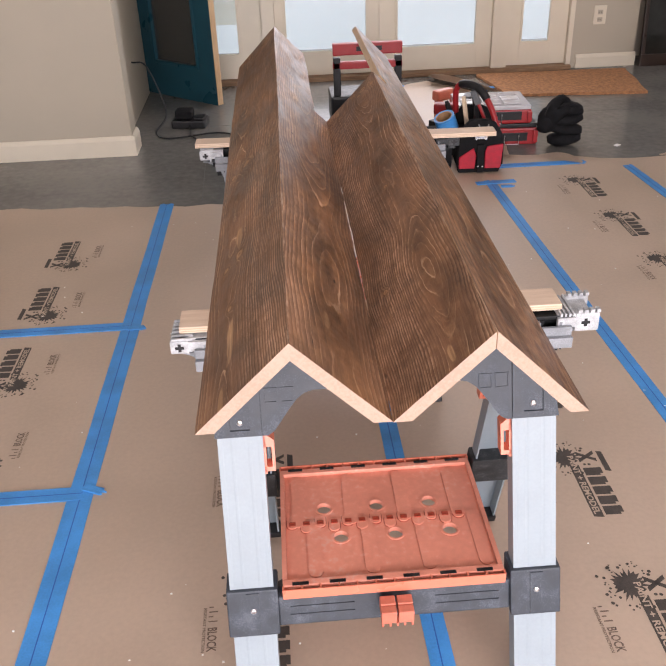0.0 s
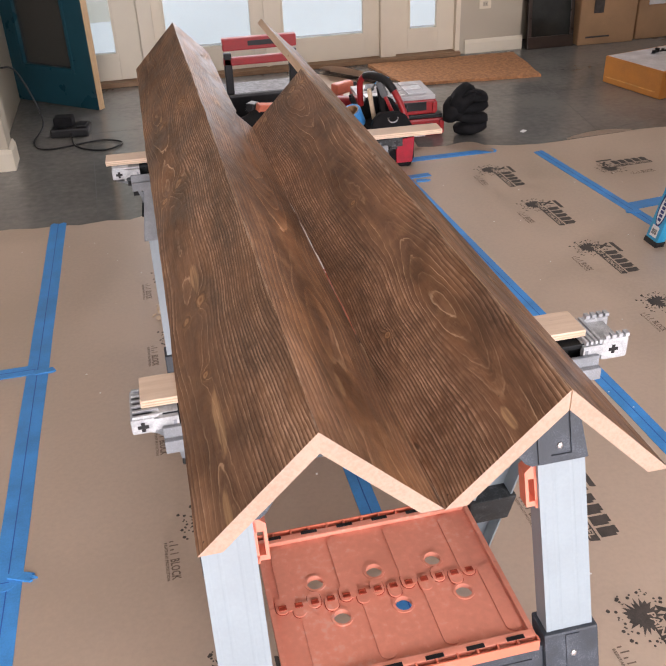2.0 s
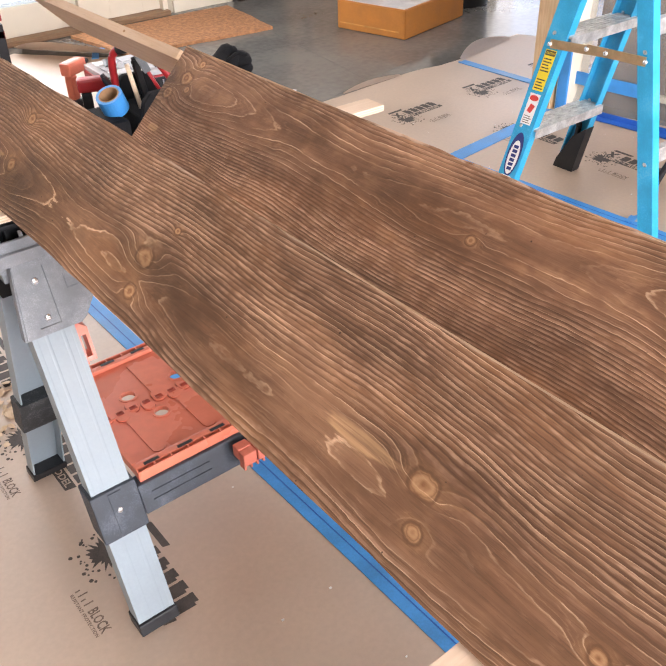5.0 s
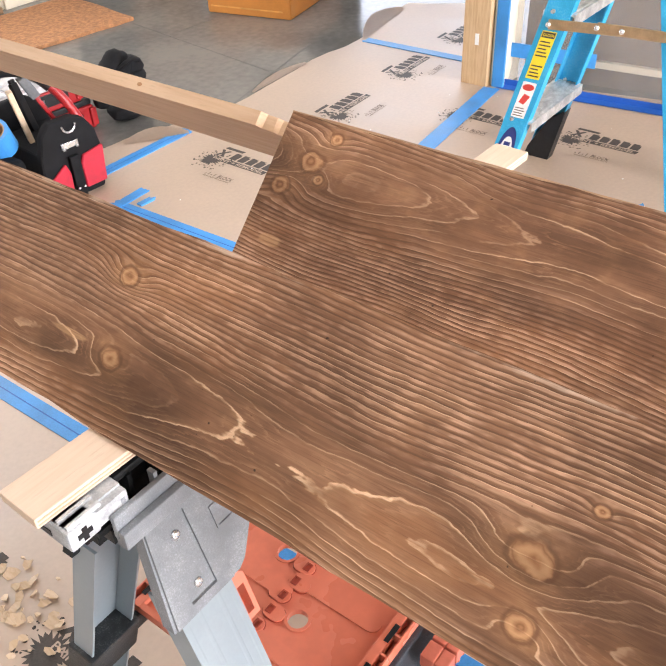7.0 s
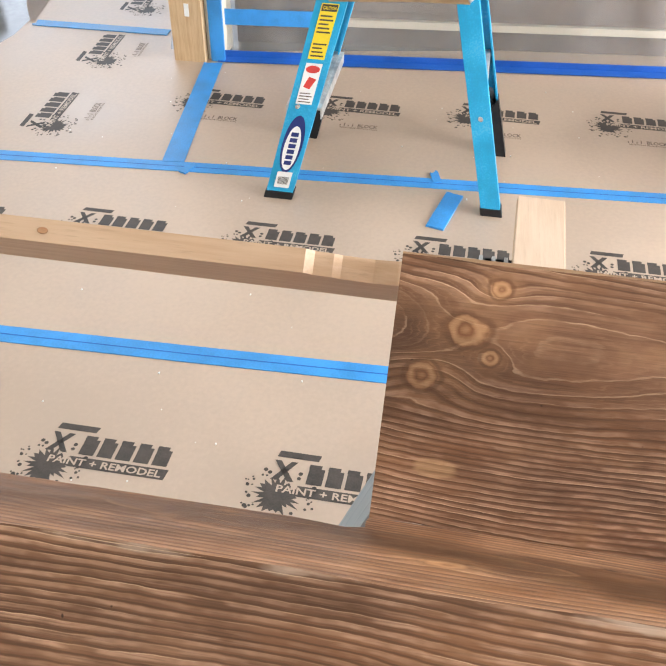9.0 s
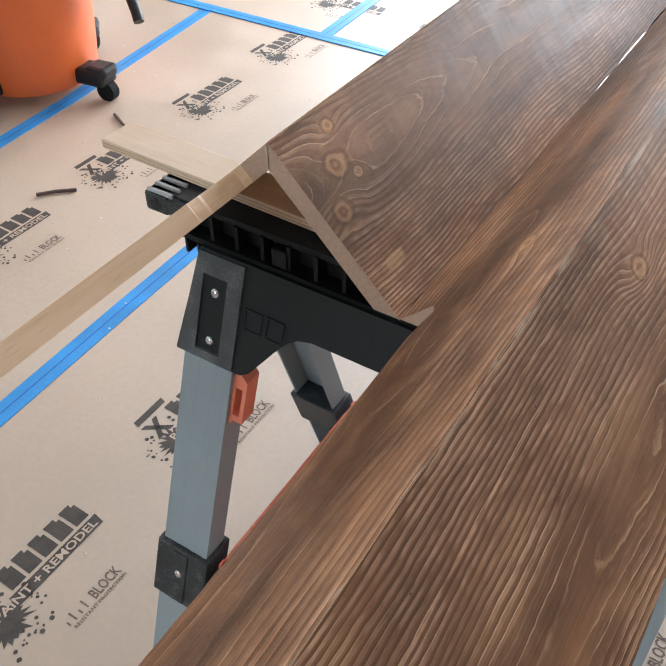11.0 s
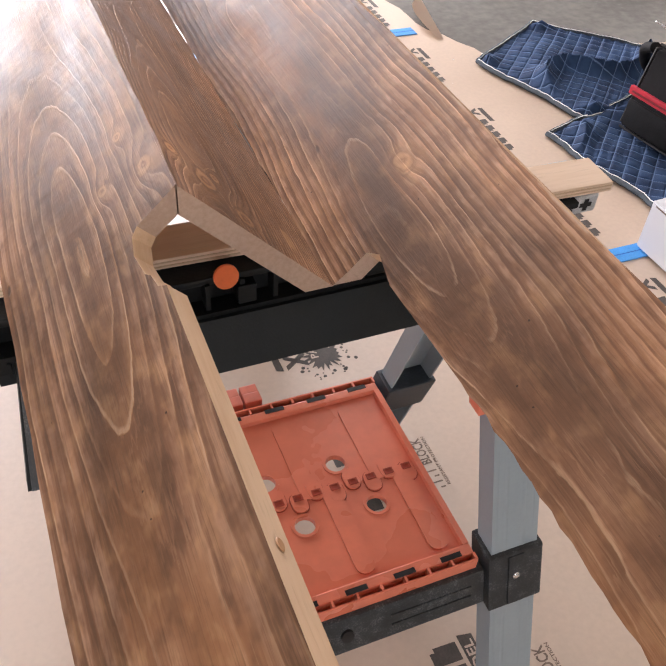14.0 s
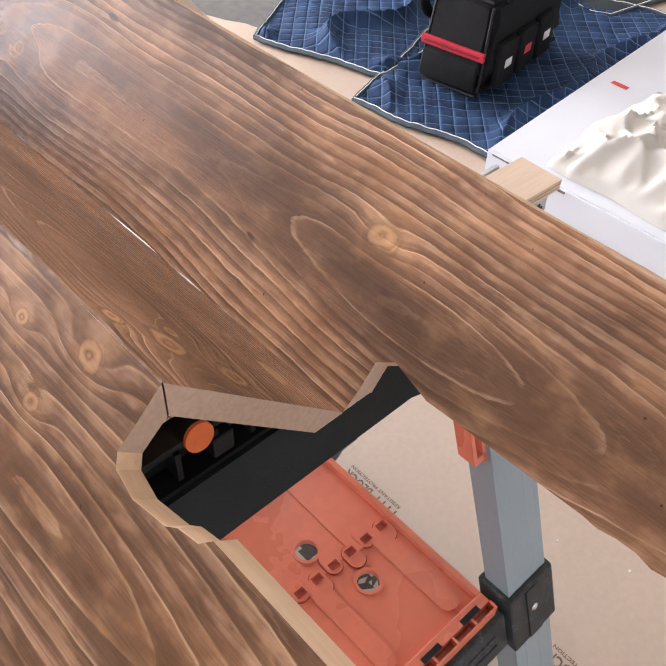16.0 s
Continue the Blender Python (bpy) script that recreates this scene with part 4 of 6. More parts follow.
def sawhorse(m, label, raised):
    tray = ORANGE_DUSTY if raised else ORANGE
    t = thing("sawhorse", label, "sawhorse", m, "folding sawhorses")
    # moulded top beam: a ribbed hollow bar
    bm = bmesh.new()
    bm_box(bm, -0.292, 0.292, -0.014, 0.014, 0.60, 0.668)
    bm_box(bm, -0.300, 0.300, -0.027, 0.027, 0.666, 0.674, bevel=0.002)
    bm_box(bm, -0.300, 0.300, -0.034, 0.034, 0.632, 0.639)
    for k in range(19):
        x = -0.288 + 0.032 * k
        bm_box(bm, x - 0.0022, x + 0.0022, -0.030, 0.030, 0.638, 0.668)
    for k in range(37):
        x = -0.288 + 0.016 * k
        bm_box(bm, x - 0.0015, x + 0.0015, -0.036, 0.036, 0.616, 0.633)
    for k in (-0.19, -0.07, 0.06, 0.17):
        bm_box(bm, k - 0.009, k + 0.009, -0.033, 0.033, 0.641, 0.662, bevel=0.002)
    part("top_beam", bm, CAST_DARK, t, "black ribbed top beam")
    for s in (-1, 1):
        x0, x1 = (0.280, 0.338)
        f = Matrix.Diagonal((s, 1, 1, 1))
        if s < 0 and not raised:
            f = Matrix.Diagonal((s, 0.92, 1, 1)) @ Matrix.Translation((-0.010, -0.013, 0))
        comb = s > 0 and raised
        # the rear +x bracket is pale too; its shaded side is painted in
        metal = CAST_SCUFF_SHADE if s > 0 and not raised else CAST_WORN
        bm = bmesh.new()
        bm_box(bm, x0, x1, -0.0255, 0.0255, 0.669, 0.6745, f)
        bm_box(bm, x0, x1, -0.0335, -0.0256, 0.655, 0.672, f)
        bm_box(bm, x0, x1, 0.0256, 0.0335, 0.655, 0.672, f)
        for x in (x0 + 0.012, x0 + 0.032):
            bm_box(bm, x, x + 0.004, -0.0256, 0.0256, 0.645, 0.6692, f)
        if comb:
            for y in (-0.0345, 0.0225):
                bm_box(bm, x1 - 0.030, x1 + 0.010, y, y + 0.012, 0.646, 0.680, f, 0.004)
                for k in range(4):
                    bm_box(bm, x1 - 0.026 + 0.010 * k, x1 - 0.020 + 0.010 * k, y + 0.001, y + 0.011, 0.6795, 0.685, f)
            for k in range(4):
                bm_box(bm, x0 + 0.003 + 0.007 * k, x0 + 0.0065 + 0.007 * k, -0.033, 0.033, 0.6740, 0.6795, f)
            bm_box(bm, x1 - 0.034, x1 - 0.030, -0.024, 0.024, 0.650, 0.674, f)
        else:
            bm_box(bm, x1 - 0.028, x1 + 0.002, -0.0345, 0.0345, 0.652, 0.6745, f, 0.003)
        bmesh.ops.recalc_face_normals(bm, faces=bm.faces)
        e = part("end_bracket", bm, metal, t, "scuffed grey end bracket, darkened for its shaded side" if metal == CAST_SCUFF_SHADE else "worn pale grey end bracket")
        for k in range(0 if comb else 6):
            y = -0.030 + 0.012 * k
            bm = bmesh.new()
            bm_box(bm, x1 - 0.034, x1 - 0.001, y - 0.0018, y + 0.0018, 0.674, 0.678, f)
            bmesh.ops.recalc_face_normals(bm, faces=bm.faces)
            part("tooth", bm, CAST_WORN, e)
        for y in (-0.0347, 0.0347):
            bm = bmesh.new()
            bm_prism(bm, [(0.318, 0.6605), (0.3225, 0.6605), (0.3225, 0.656), (0.3275, 0.656), (0.3275, 0.6605), (0.332, 0.6605), (0.332, 0.6655), (0.3275, 0.6655), (0.3275, 0.670), (0.3225, 0.670), (0.3225, 0.6655), (0.318, 0.6655)],
                     y - 0.0006, y + 0.0006, f @ Matrix(((1, 0, 0, 0), (0, 0, 1, 0), (0, 1, 0, 0), (0, 0, 0, 1))))
            bmesh.ops.recalc_face_normals(bm, faces=bm.faces)
            part("cross_slot", bm, BLACK, e)
        bm = bmesh.new()
        bm_box(bm, 0.3396, 0.3408, -0.009, 0.009, 0.658, 0.664, f)
        part("end_slot", bm, BLACK, e)
        # stepped shoulder between the bracket and the side plate
        bm = bmesh.new()
        for y0, y1, z0, z1 in ((-0.041, -0.0345, 0.634, 0.660), (-0.050, -0.0412, 0.626, 0.645)):
            bm_box(bm, 0.196, 0.302, y0, y1, z0, z1, f, 0.0015)
        for x in (0.215, 0.25, 0.285):
            bm_box(bm, x - 0.002, x + 0.002, -0.0345, -0.026, 0.639, 0.666, f)
        bmesh.ops.recalc_face_normals(bm, faces=bm.faces)
        part("shoulder", bm, CAST_PALE, t, "pale grey stepped shoulder")
        # curved gusset under the overhang
        bm = bmesh.new()
        arc = [(0.285 + 0.05 * (1 - math.cos(a)), 0.585 + 0.055 * math.sin(a)) for a in (math.pi / 2 * k / 6 for k in range(7))]
        bm_prism(bm, [(0.262, 0.640), (0.262, 0.585)] + arc, -0.012, 0.012, f @ Matrix(((1, 0, 0, 0), (0, 0, -1, 0), (0, 1, 0, 0), (0, 0, 0, 1))))
        bmesh.ops.recalc_face_normals(bm, faces=bm.faces)
        # the gusset by the darkened bracket has shade in its colour too
        part("gusset", bm, CAST_SHADED if metal == CAST_SCUFF_SHADE else CAST_PALE, t)
    for side in (-1, 1):
        L = lean(side)
        flat = L @ Matrix(((1, 0, 0, 0), (0, 0, 1, 0), (0, 1, 0, 0), (0, 0, 0, 1)))
        # arched side plate
        bm = bmesh.new()
        arch = [(0.196, 0.514), (0.186, 0.520), (0.178, 0.530), (0.158, 0.556), (0.146, 0.570), (0.134, 0.578), (0.118, 0.582)]
        pts = [(-0.266, 0.634), (-0.284, 0.514)] + [(-x, z) for x, z in arch] + arch[::-1] + [(0.284, 0.514), (0.266, 0.634)]
        bm_prism(bm, pts, -0.012, 0.003, flat)
        bmesh.ops.recalc_face_normals(bm, faces=bm.faces)
        # plates facing +y, away from the window, get their shade as a darker colour
        shell = CAST_SHADED if side > 0 else CAST if raised else CAST_PALE
        plate = part("side_plate", bm, shell, t, "speckled grey moulded side plate" if side < 0 else "grey moulded side plate, darkened for its shaded side")
        for s in (-1, 1):
            bm = bmesh.new()
            # two small embossed squares
            for dx in (0.052, 0.079):
                cx = s * (0.241 - dx)
                for a, b, c, d in ((-0.011, 0.011, 0.566, 0.568), (-0.011, 0.011, 0.588, 0.590), (-0.011, -0.009, 0.568, 0.588), (0.009, 0.011, 0.568, 0.588)):
                    bm_box(bm, cx + a, cx + b, 0.003, 0.0044, c, d, L)
            bmesh.ops.recalc_face_normals(bm, faces=bm.faces)
            part("emboss", bm, shell, plate)
        for s in (-1, 1):
            bm = bmesh.new()
            bm_plate(bm, [(s * 0.206, 0.516), (s * 0.2805, 0.516), (s * 0.2655, 0.632), (s * 0.206, 0.632)], [[(s * 0.225, 0.526), (s * 0.257, 0.526), (s * 0.257, 0.610), (s * 0.225, 0.610)]], 0.0032, 0.0062, flat)
            # sockets on the +y side are a lighter grey than their plate
            part("leg_socket", bm, CAST_SOCKET if side > 0 else shell, plate, "grey leg socket with a recess")
            for z in (0.591, 0.537):
                bm = bmesh.new()
                bmesh.ops.create_uvsphere(bm, u_segments=10, v_segments=6, radius=0.0055)
                part("rivet", bm, STEEL, plate, "", L @ Matrix.Translation((s * 0.241, 0.003, z)) @ Matrix.Diagonal((1, 0.5, 1, 1)), 60)
        # channel legs
        for s in (-1, 1):
            c = s * (0.243 if raised else 0.241)
            wide = 1.12 if raised else 1.0
            bm = bmesh.new()
            face = [(-0.033, -0.034), (-0.033, 0.0003), (-0.027, 0.0003), (-0.025, 0.0), (-0.0145, 0.0), (-0.0125, 0.0003), (-0.0105, 0.0003), (-0.0085, 0.0),
                    (0.0105, 0.0), (0.0125, 0.0003), (0.0145, 0.0003), (0.0165, 0.0), (0.025, 0.0), (0.027, 0.0003), (0.033, 0.0003), (0.033, -0.034),
                    (0.030, -0.034), (0.030, -0.004), (-0.030, -0.004), (-0.030, -0.034)]
            bm_prism(bm, [(c + wide * x, y) for x, y in face], 0.012, 0.53, L)
            bmesh.ops.triangulate(bm, faces=[f for f in bm.faces if len(f.verts) > 4])
            bmesh.ops.recalc_face_normals(bm, faces=bm.faces)
            part("leg", bm, ALU, t, "pale aluminium channel leg")
            bm = bmesh.new()
            bm_box(bm, c - 0.036 * wide, c + 0.036 * wide, -0.038, 0.005, 0.0, 0.022, L, 0.003)
            part("foot", bm, BLACK, t, "black plastic foot")
            bm = bmesh.new()
            bm_box(bm, c - 0.039 * wide, c + 0.039 * wide, -0.041, 0.0065, 0.178, 0.258, L, 0.003)
            bm_box(bm, c - 0.010, c + 0.012, 0.0065, 0.0085, 0.182, 0.254, L)
            bmesh.ops.recalc_face_normals(bm, faces=bm.faces)
            # collars on the +y side use the colour with shade in it
            col = part("collar", bm, CAST if side < 0 else CAST_SCUFF_SHADE, t, "grey moulded collar round the leg")
            bm = bmesh.new()
            bmesh.ops.create_uvsphere(bm, u_segments=10, v_segments=6, radius=0.0055)
            part("rivet", bm, STEEL, col, "", L @ Matrix.Translation((c + 0.001, 0.0085, 0.224)) @ Matrix.Diagonal((1, 0.5, 1, 1)), 60)
            # orange latch on the inner flange
            bm = bmesh.new()
            i = c - s * 0.033 * wide
            j = i - s * 0.018
            for a, b, z0, z1 in ((i, j, 0.490, 0.500), (i, j, 0.450, 0.457), (j, j + s * 0.005, 0.457, 0.490), (i - s * 0.004, i, 0.446, 0.512)):
                bm_box(bm, min(a, b), max(a, b), -0.028, -0.006, z0, z1, L)
            bm_prism(bm, [(i, 0.500), (j, 0.500), (i, 0.514)], -0.028, -0.006, flat)
            bmesh.ops.recalc_face_normals(bm, faces=bm.faces)
            part("latch", bm, ORANGE, t, "orange plastic latch")
        # cross bar between the collars
        bm = bmesh.new()
        bm_box(bm, -0.2, 0.2, -0.03, -0.002, 0.186, 0.2365, L, 0.003)
        for s in (-1, 1):
            for z in (0.203, 0.217):
                bm_box(bm, s * 0.125 - 0.055, s * 0.125 + 0.055, -0.003, 0.0, z, z + 0.003, L)
        bmesh.ops.recalc_face_normals(bm, faces=bm.faces)
        # the +y cross bar is likewise darkened by colour for its shaded face
        part("cross_bar", bm, CAST if side < 0 else CAST_SCUFF_SHADE, t, "grey moulded cross bar")
        if side > 0:
            for x in (-0.012, 0.018):
                bm = bmesh.new()
                bm_cyl(bm, 0.0085, 0.0085, -0.0025, 0.0006, L @ Matrix.Translation((x, -0.001, 0.213)) @ Matrix.Rotation(radians(90), 4, "X"), 14)
                part("bar_hole", bm, BLACK, t)
    # folding shelf of two panels
    holes_f = [(-0.082, -0.037), (0.018, -0.037), (0.119, -0.037)]
    holes_r = [(-0.109, 0.040), (-0.009, 0.040), (0.092, 0.040)]
    for side, hs in ((-1, holes_f), (1, holes_r)):
        bm = bmesh.new()
        y0, y1 = (-0.151, 0.0) if side < 0 else (0.0006, 0.151)
        bm_plate(bm, [(-0.191, y0), (0.191, y0), (0.191, y1), (-0.191, y1)], [circle(x, y, 0.0135) for x, y in hs], 0.240, 0.247)
        rim = y0 if side < 0 else y1
        a, b = sorted((rim, rim - side * 0.014))
        bm_box(bm, -0.191, 0.191, a, b, 0.2472, 0.256, bevel=0.002)
        for x in (-0.191, 0.183):
            bm_box(bm, x, x + 0.008, min(y0, y1) + (0.014 if side < 0 else 0), max(y0, y1) - (0.014 if side > 0 else 0), 0.2472, 0.256)
        for x, y in hs:
            bm_plate(bm, circle(x, y, 0.0175), [circle(x, y, 0.0136)], 0.2472, 0.2492)
        bmesh.ops.recalc_face_normals(bm, faces=bm.faces)
        pan = part("shelf_panel", bm, tray, t, "dusty orange plastic shelf panel", Matrix.Translation((0, -0.012 if raised else 0.0, 0)))
        for k in range(4):
            bm = bmesh.new()
            x = (-0.158 + 0.1 * k) if side > 0 else (-0.132 + 0.1 * k)
            a, b = (-0.006, 0.130) if side > 0 else (-0.130, 0.006)
            bm_prism(bm, slot(x, a, b, 0.0125), 0.2475, 0.2500 + 0.0003 * side)
            part("rib", bm, tray, pan)
        for k in range(6 if side > 0 else 7):
            bm = bmesh.new()
            x = -0.170 + 0.052 * k + (0.026 if side > 0 else 0)
            a, b = (-0.010, 0.022) if side < 0 else (-0.022, 0.010)
            bm_prism(bm, slot(x, a, b, 0.0105), 0.2475, 0.2508 + 0.0003 * side)
            bmesh.ops.recalc_face_normals(bm, faces=bm.faces)
            tongue = part("tongue", bm, tray, pan)
            # slim raised ring, deep orange: the shade of a recess drawn as colour
            bm = bmesh.new()
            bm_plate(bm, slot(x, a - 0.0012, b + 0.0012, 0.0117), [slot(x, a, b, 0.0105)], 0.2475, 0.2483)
            part("groove_shade", bm, ORANGE_DEEP, tongue)
            bm = bmesh.new()
            bm_plate(bm, [(x - 0.0062, -0.0045), (x + 0.0062, -0.0045), (x + 0.0062, 0.0045), (x - 0.0062, 0.0045)], [[(x - 0.004, -0.0028), (x - 0.004, 0.0028), (x + 0.004, 0.0028), (x + 0.004, -0.0028)]], 0.2514, 0.2530)
            bm_box(bm, x - 0.004, x + 0.004, -0.0028, 0.0028, 0.2512, 0.2516)
            part("snap", bm, ORANGE_DEEP, tongue)
        for k in range(6):
            bm = bmesh.new()
            x = -0.160 + 0.0635 * k
            yy = rim - side * 0.003
            bm_box(bm, x - 0.014, x + 0.014, yy - 0.0035, yy + 0.0035, 0.2562, 0.2570)
            part("hinge_slot", bm, BLACK, pan)
        for k in range(13):
            bm = bmesh.new()
            x = -0.190 + 0.0317 * k
            a, b = sorted((rim + side * 0.0002, rim + side * 0.009))
            bm_box(bm, x - 0.0015, x + 0.0015, a, b, 0.240, 0.2565)
            part("hinge_web", bm, ORANGE, pan)
        bm = bmesh.new()
        a, b = sorted((rim + side * 0.0002, rim + side * 0.009))
        bm_box(bm, -0.191, 0.191, a, b, 0.236, 0.2398)
        c, d = sorted((rim + side * 0.0092, rim + side * 0.0112))
        bm_box(bm, -0.191, 0.191, c, d, 0.236, 0.2568)
        part("hinge_lip", bm, ORANGE, pan)
    # orange stop block on the front bar
    bm = bmesh.new()
    for x in (-0.0285, 0.0005):
        bm_box(bm, x, x + 0.026, -0.205, -0.186, 0.216, 0.2400, bevel=0.002)
        bm_box(bm, x, x + 0.026, -0.222, -0.2055, 0.212, 0.238, bevel=0.002)
    for k in range(5):
        bm_box(bm, -0.028 + 0.0125 * k, -0.0245 + 0.0125 * k, -0.221, -0.206, 0.204, 0.2125)
    part("stop_block", bm, STOP_RED, t, "orange plastic stop block")
    bm = bmesh.new()
    bm_cyl(bm, 0.0115, 0.0115, 0.0, 0.003, seg=24)
    part("disc", bm, VAC, t, "orange round cap", lean(1) @ Matrix.Translation((0.080, 0.012, 0.678)) @ Matrix.Rotation(radians(-90), 4, "X"))
    return t


sawhorse(pose(0.150, 1.702, 0), "grey folding sawhorse with aluminium legs and orange shelf", True)
sawhorse(pose(0.124, 2.645, 0), "grey folding sawhorse with aluminium legs and orange shelf", False)


def strip(x0, x1, y0, y1, label, m=None):
    bm = bmesh.new()
    bm_box(bm, x0, x1, y0, y1, 0.6785, 0.6895, m, 0.0010)
    t = solid("wood_strip", bm, PINE_BAR, label, "wood strip", group="support strips")
    bm = bmesh.new()
    for z in (0.6812, 0.6852):
        bm_box(bm, x0 + 0.002, x1 - 0.002, y0 - 0.0006, y0 + 0.0004, z, z + 0.0014, m)
        bm_box(bm, x0 + 0.002, x1 - 0.002, y1 - 0.0004, y1 + 0.0006, z, z + 0.0014, m)
    part("ply_line", bm, PLY_EDGE, t)
    return t


strip(-0.175, 0.440, 1.686, 1.742, "pale plywood strip lying along a sawhorse top")
strip(0.0, 0.772, -0.024, 0.024, "long pale plywood strip lying along a sawhorse top", Matrix.Translation((-0.216, 2.645, 0)) @ Matrix.Rotation(radians(-2.0), 4, "Z"))


# ---- step ladder ----
def ladder():
    t = thing("step_ladder", "blue fibreglass step ladder standing open on the papered floor", "ladder")
    H = 1.10

    def rail_at(x, y, dx, dy, z):
        return Vector((x + dx * z, y + dy * z, z))
    rails = {"a": (1.555, 3.145, 0.03, -0.262), "b": (1.905, 3.145, -0.03, -0.262), "c": (1.575, 2.605, 0.03, 0.235), "d": (1.905, 2.605, -0.03, 0.235)}
    for k, (x, y, dx, dy) in rails.items():
        bm = bmesh.new()
        out = -1 if k in "ac" else 1
        w2 = 0.034 if k in "ab" else 0.024
        sh = Matrix(((1, 0, dx, x), (0, 1, dy, y), (0, 0, 1, 0), (0, 0, 0, 1)))
        z0 = 0.0 if k in "ac" else 0.03
        chan = [(0.003, -w2), (0.003, w2), (-0.027, w2), (-0.027, w2 - 0.004), (-0.003, w2 - 0.004), (-0.003, -w2 + 0.004), (-0.027, -w2 + 0.004), (-0.027, -w2)]
        bm_prism(bm, [(x * out, y) for x, y in chan], z0, H, sh)
        bmesh.ops.recalc_face_normals(bm, faces=bm.faces)
        r = part("rail", bm, LADDER, t, "blue fibreglass channel rail")
        bm = bmesh.new()
        if k in "bd":
            bm_prism(bm, [(-w2 - 0.006, 0.0), (w2 + 0.006, 0.0), (w2 + 0.004, 0.035), (w2 * 0.2, 0.13), (-w2 - 0.002, 0.17)], -0.032, 0.006, sh @ Matrix(((0, 0, 1, 0), (1, 0, 0, 0), (0, 1, 0, 0), (0, 0, 0, 1))))
        else:
            bm_box(bm, -0.006, 0.030, -w2 - 0.003, w2 + 0.003, 0.0, 0.022, sh, 0.003)
        bmesh.ops.recalc_face_normals(bm, faces=bm.faces)
        part("shoe", bm, BLACK, r, "black plastic shoe")
        for z in (0.255, 0.545, 0.835):
            bm = bmesh.new()
            bm_cyl(bm, 0.006, 0.006, -0.0045, 0.0045, sh @ Matrix.Translation((0, 0.012 if k in "ab" else 0, z)) @ Matrix.Rotation(radians(90), 4, "Y"), 10)
            part("rivet", bm, STEEL, r)
    for z in (0.25, 0.54, 0.83):
        a, b = rail_at(*rails["a"], z), rail_at(*rails["b"], z)
        bm = bmesh.new()
        bm_box(bm, a.x + 0.004, b.x - 0.004, a.y - 0.045, a.y + 0.040, z - 0.004, z + 0.002)
        bm_box(bm, a.x + 0.004, b.x - 0.004, a.y + 0.037, a.y + 0.040, z - 0.026, z - 0.004)
        bm_box(bm, a.x + 0.004, b.x - 0.004, a.y - 0.045, a.y - 0.042, z - 0.026, z - 0.004)
        for j in range(6):
            y = a.y - 0.036 + 0.0135 * j
            bm_box(bm, a.x + 0.006, b.x - 0.006, y, y + 0.005, z + 0.002, z + 0.0038)
        bmesh.ops.recalc_face_normals(bm, faces=bm.faces)
        part("step", bm, STEP_ALU, t, "paint-splashed ribbed metal step")
    for z in (0.27, 0.60):
        a, b = rail_at(*rails["c"], z), rail_at(*rails["d"], z)
        bm = bmesh.new()
        bm_box(bm, a.x + 0.004, b.x - 0.004, a.y - 0.012, a.y + 0.012, z - 0.022, z + 0.022, bevel=0.003)
        part("rear_brace", bm, STEP_ALU, t, "pale metal rear brace")
    for k, s in (("a", 1), ("b", -1), ("c", 1), ("d", -1)):
        a, b = rail_at(*rails[k], 0.05), rail_at(*rails[k], 0.235)
        bm = bmesh.new()
        mid = (a + b) / 2 + Vector((s * 0.018, 0, 0.03))
        bm_tube(bm, spline([a + Vector((s * 0.012, 0, 0)), mid, b + Vector((s * 0.12, 0, 0))], 6), 0.0105, 6)
        part("knee_brace", bm, BLACK, t, "black curved knee brace")
    a, b = rail_at(*rails["a"], 0.515), rail_at(*rails["c"], 0.525)
    for (p, q, dz) in ((a + Vector((-0.008, 0.01, 0)), (a + b) / 2 + Vector((-0.008, -0.03, 0.004)), 0), ((a + b) / 2 + Vector((-0.012, 0.03, 0.004)), b + Vector((-0.012, -0.008, 0)), 1)):
        bm = bmesh.new()
        d = q - p
        bm_box(bm, 0, d.length, -0.002, 0.002, -0.0125, 0.0125, Matrix.Translation(p) @ d.to_track_quat("X", "Z").to_matrix().to_4x4(), 0.001)
        sp = part("spreader", bm, BRASS, t, "brown metal folding spreader")
        for e in (p, q):
            bm = bmesh.new()
            bmesh.ops.create_uvsphere(bm, u_segments=8, v_segments=6, radius=0.007)
            part("rivet", bm, STEEL, sp, "", Matrix.Translation(e + Vector((-0.003, 0, 0))), 60)
    bm = bmesh.new()
    bm_box(bm, 1.56, 1.90, 2.79, 2.94, H - 0.01, H + 0.035, bevel=0.008)
    part("top_cap", bm, LADDER, t, "blue moulded top cap")
    # stickers on the outer face of the rail
    x, y, dx, dy = rails["a"]
    sh = Matrix(((1, 0, dx, x - 0.0034), (0, 1, dy, y), (0, 0, 1, 0), (0, 0, 0, 1))) @ Matrix(((0, 0, -1, 0), (-1, 0, 0, 0), (0, 1, 0, 0), (0, 0, 0, 1)))

    def sticker(name, outline_, mat, z, label):
        bm = bmesh.new()
        bm_prism(bm, outline_, z, z + 0.0006, sh)
        bmesh.ops.recalc_face_normals(bm, faces=bm.faces)
        return part(name, bm, mat, t, label)

    def rect(x0, x1, y0, y1):
        return [(x0, y0), (x1, y0), (x1, y1), (x0, y1)]
    s = sticker("label", rect(-0.019, 0.019, 0.372, 0.497), YELLOW, 0.0, "yellow caution label")
    bm = bmesh.new()
    bm_prism(bm, rect(-0.017, 0.017, 0.480, 0.495), 0.0006, 0.001, sh)
    for j in range(11):
        if j in (4, 5):
            continue
